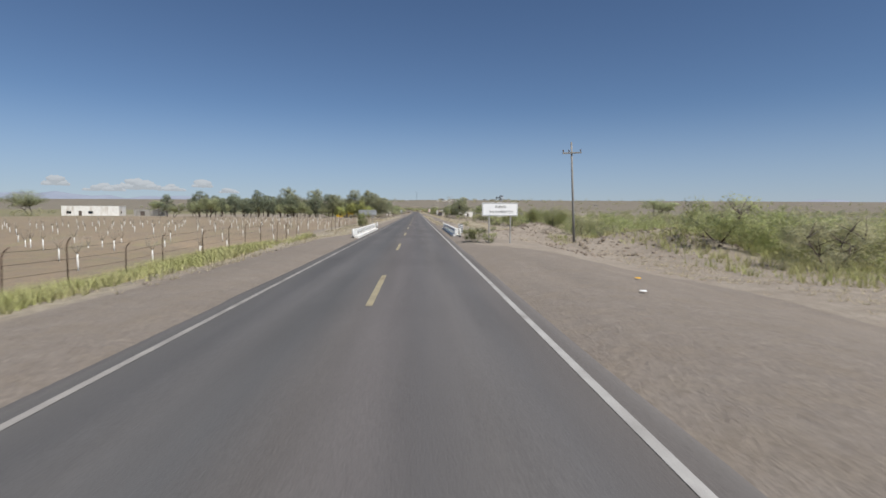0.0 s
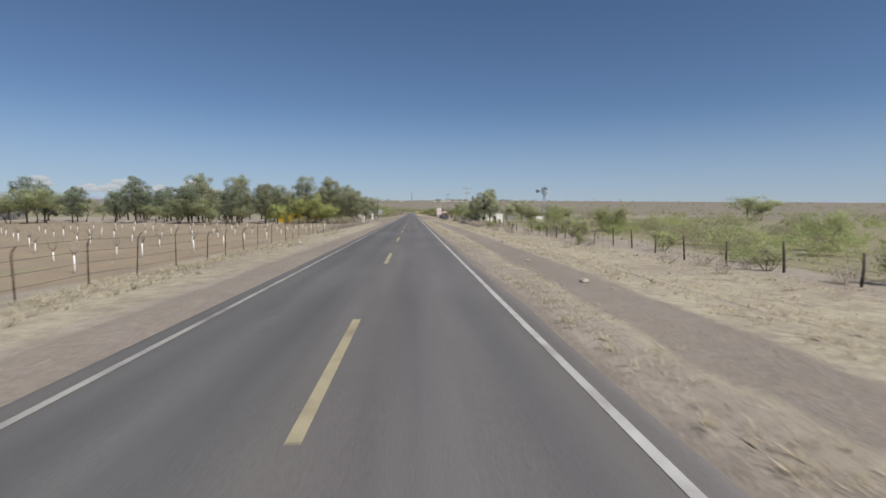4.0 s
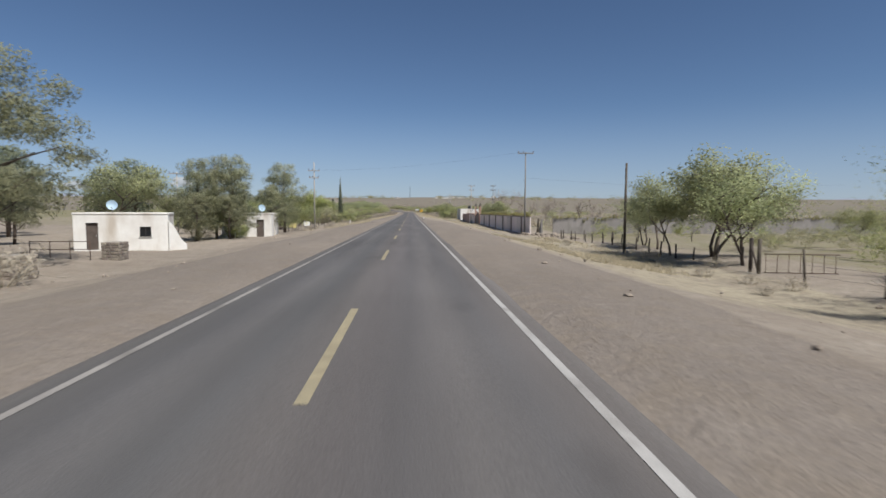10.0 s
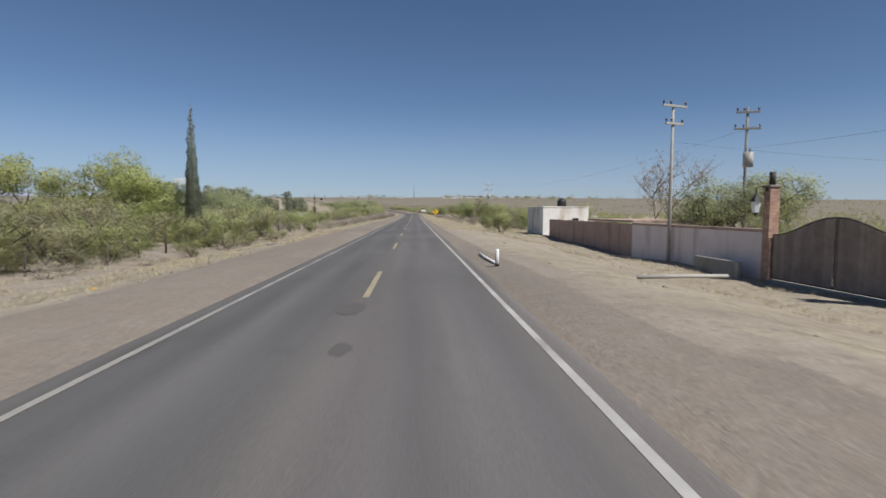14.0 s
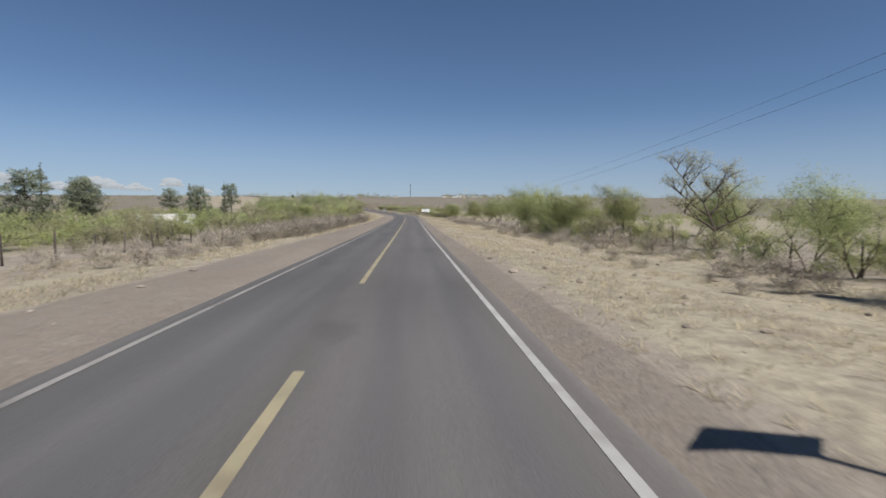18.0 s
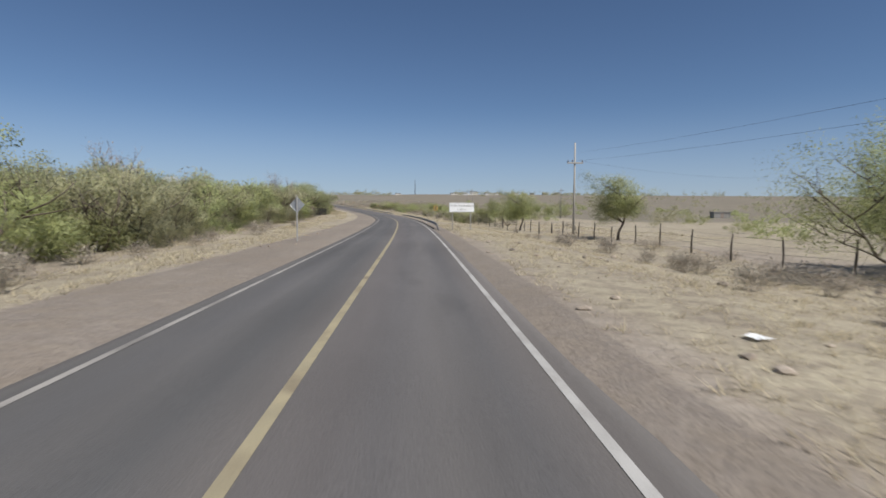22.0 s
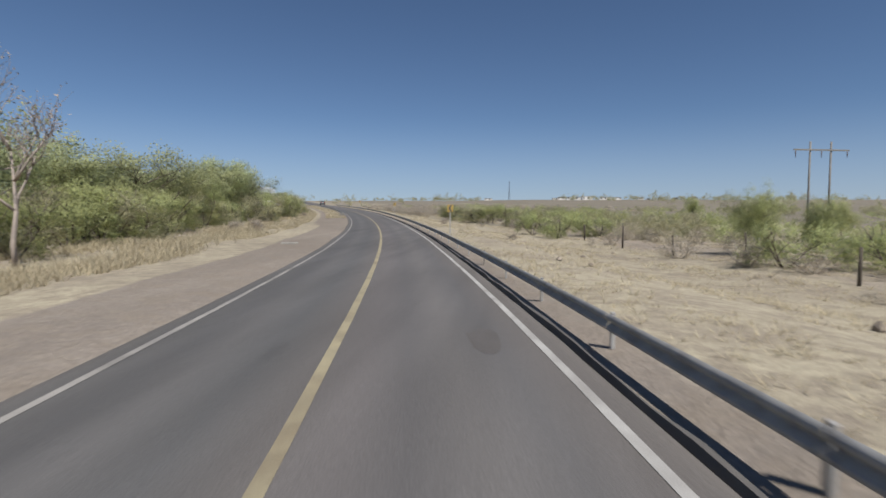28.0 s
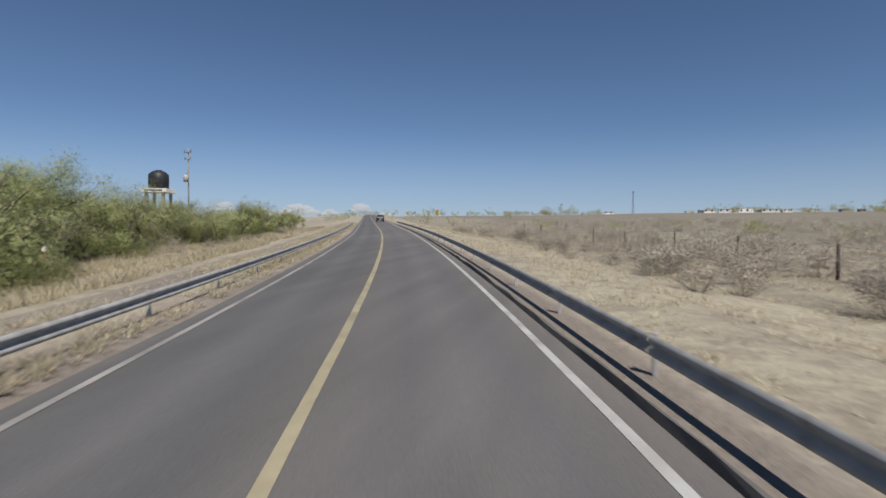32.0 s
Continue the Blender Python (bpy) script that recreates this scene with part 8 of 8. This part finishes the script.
stones("rubble", 500, 0, 600, -16, -5.5, 0.03, 0.13, 4, "scattered stones on the verge")
stones("rubble", 500, 690, 880, 6, 40, 0.04, 0.22, 5, "scattered stones on the dry slope")
stones("rubble", 700, 64, 79, 11.0, 19.5, 0.04, 0.17, 9, "dark broken stones tipped on the verge", M_DARKRUBBLE)
stones("rubble", 600, 33, 50, 9.5, 22, 0.05, 0.20, 8, "dark broken stones on spoil heaps", M_DARKRUBBLE)
stones("rubble", 120, 300, 309, 13.5, 18, 0.05, 0.35, 6, "rubble heap at a broken wall")


# ---------------------------------------------------------------- loose things
def rock(x, y, r, label, mat=None):
    bm = bmesh.new()
    bmesh.ops.create_icosphere(bm, subdivisions=2, radius=r)
    for v in bm.verts:
        v.co += v.normal * noise.noise(v.co * 3.0 / r + Vector((x, y, 0))) * r * 0.35
        v.co.z *= 0.65
    ob = part("rock", bm, mat or M_STONE, None)
    ob.matrix_world = put(x, y, 0, r * 0.3)
    tagged(ob, label, "rock", "rocks")


rock(5.6, 87.4, 0.16, "single brown stone on the verge")
rock(3.5, 63.0, 0.12, "single brown stone on the verge")
rock(16.0, 303.0, 0.3, "pale boulder by the wall")
rock(-6.0, 331, 0.15, "brown stone on the dusty shoulder")


def log(x, y, turn, length, r, label, mat=None, lift=0.0):
    ob = new("log", tube([(0, 0, r), (length * 0.5, 0.05, r * 1.02 + lift * 0.5), (length, 0, r * 0.95 + lift)], [r, r, r * 0.9], mat or M_POLE, "log", 8))
    ob.matrix_world = put(x, y, turn)
    tagged(ob, label, "log")


log(7.1, 360.0, 5, 3.1, 0.065, "pale felled pole lying on bare ground", M_POLE_CONC)
log(3.05, 362.9, 90.5, 4.4, 0.055, "whitewashed pole fallen beside a marker post", M_WHITE)
log(6.9, 232.4, -6, 2.4, 0.028, "crooked fallen branch on the dusty verge", M_BARK, 0.25)
log(7.6, 231.9, 40, 1.3, 0.022, "thin fallen branch on the dusty verge", M_BARK, 0.2)
log(-9.0, 377.0, 60, 5.5, 0.06, "thin pale pole lying in straw grass")


def brush_pile(x, y, r, seed, label="pile of cut dry branches by the fence"):
    rng = np.random.default_rng(seed)
    paths = []
    for k in range(110):
        a, q = rng.random() * 6.28, rng.random() ** 0.5 * r
        p = np.array([math.cos(a) * q, math.sin(a) * q, 0.03 + 0.6 * rng.random() * (1 - q / r)])
        d = rng.normal(size=3) * np.array([1, 1, 0.35])
        d /= np.linalg.norm(d)
        l = 0.5 + 0.7 * rng.random()
        paths.append(([p, p + d * l * 0.5 + np.array([0, 0, 0.08]), p + d * l + np.array([0, 0, 0.2 * rng.random()])], [0.034, 0.024, 0.008]))
    ob = new("brush_pile", tubes(paths, M_TWIG, "brush_pile", 3, False))
    ob.matrix_world = put(x, y)
    tagged(ob, label, "brush pile", "brush piles", "stuff")


for k, (x, y, r) in enumerate(((-9.2, 154.5, 1.1), (-9.0, 162.8, 1.2), (-9.6, 172, 1.0), (-8.6, 183.5, 1.3), (-10, 188, 1.2), (-11, 196, 1.4), (-12, 201, 1.3), (-13, 206, 1.2), (-10.5, 166.5, 1.1), (-11.5, 178, 1.0))):
    brush_pile(x, y, r, k)
slab = part("slab", boxes((-0.45, 0.45, -0.35, 0.35, -0.03, 0.07), bevel=0.02), M_CONC, None)
_x, _y = (float(q) for q in at(719.5, -6.0))
slab.matrix_world = put(_x, _y, 20)
slab.name = "concrete_slab"
tagged(slab, "broken pale concrete slab lying on the verge", "slab")
rngl = random.Random(5)
for k in range(22):
    side = rngl.random() < 0.6
    s = rngl.uniform(5, 780)
    d = rngl.uniform(5, 12) if side else rngl.uniform(-10, -6)
    x, y = (float(q) for q in at(s, d))
    w = rngl.uniform(0.06, 0.16)
    bm = bmesh.new()
    bmesh.ops.create_grid(bm, x_segments=4, y_segments=4, size=w)
    for v in bm.verts:
        v.co.z = 0.03 + 0.05 * noise.noise(v.co * 14 + Vector((k, 0, 0)))
    ob = part("litter", bm, M_SIGN if k % 3 else M_SIGNYELLOW, None)
    ob.matrix_world = put(x, y, rngl.uniform(0, 360), 0.02)
    tagged(ob, "crumpled white litter on the verge" if k % 3 else "crumpled yellow litter on the verge", "litter", "roadside litter")


# ---------------------------------------------------------------- the car ahead, stopped in its lane
def car(s, d):
    x, y = (float(q) for q in at(s, d))
    turn = math.degrees(np.interp(s, ARC, _h))
    ob = thing("car", pose(x, y, float(road_z(y)) + 0.03, 0, 0, turn), "dark compact car seen from behind on the road", "car")
    prof = [(-2.0, 0.35), (-2.05, 0.75), (-1.95, 1.0), (-1.55, 1.05), (-1.2, 1.45), (0.3, 1.48), (1.0, 1.02), (1.9, 0.85), (2.05, 0.55), (2.0, 0.3)]
    v, n = [], len(prof)
    for q in (-0.86, -0.80, 0.80, 0.86):
        inset = 0.0 if abs(q) < 0.85 else 0.05
        for a, z in prof:
            v.append((q * (0.84 if z > 1.2 else 1.0), a * (1 - inset * 0.3), z - inset * (z > 1.2)))
    f = [tuple(range(n))[::-1], tuple(3 * n + i for i in range(n))]
    for k in range(3):
        f += [(k * n + i, k * n + (i + 1) % n, (k + 1) * n + (i + 1) % n, (k + 1) * n + i) for i in range(n)]
    part("body", mesh_from("body", v, f, M_CARPAINT), None, ob)
    part("rear_window", mesh_from("rear_window", [(-0.62, -1.535, 1.09), (0.62, -1.535, 1.09), (0.56, -1.235, 1.41), (-0.56, -1.235, 1.41), (-0.62, -1.52, 1.09), (0.62, -1.52, 1.09), (0.56, -1.22, 1.41), (-0.56, -1.22, 1.41)], [(0, 1, 2, 3), (7, 6, 5, 4), (0, 4, 5, 1), (1, 5, 6, 2), (2, 6, 7, 3), (3, 7, 4, 0)], M_GLASSDARK), None, ob)
    for q in (-0.68, 0.68):
        part("tail_lamp", boxes((q - 0.13, q + 0.13, -2.09, -2.02, 0.72, 0.90), bevel=0.01), M_REDLAMP, ob)
    part("bumper", boxes((-0.82, 0.82, -2.12, -2.0, 0.36, 0.58), bevel=0.02), M_CARPAINT, ob)
    part("plate", boxes((-0.16, 0.16, -2.135, -2.122, 0.42, 0.54)), M_SIGN, ob)
    for a in (-1.25, 1.3):
        for q in (-0.76, 0.76):
            w = part("wheel", tube([(q - 0.1, a, 0.31), (q + 0.1, a, 0.31)], 0.31, M_RUBBER, "wheel", 16), None, ob)
            part("rim", tube([(q + math.copysign(0.1, q), a, 0.31), (q + math.copysign(0.112, q), a, 0.31)], 0.19, M_GALV, "rim", 12), None, w)


car(905, 0.5)
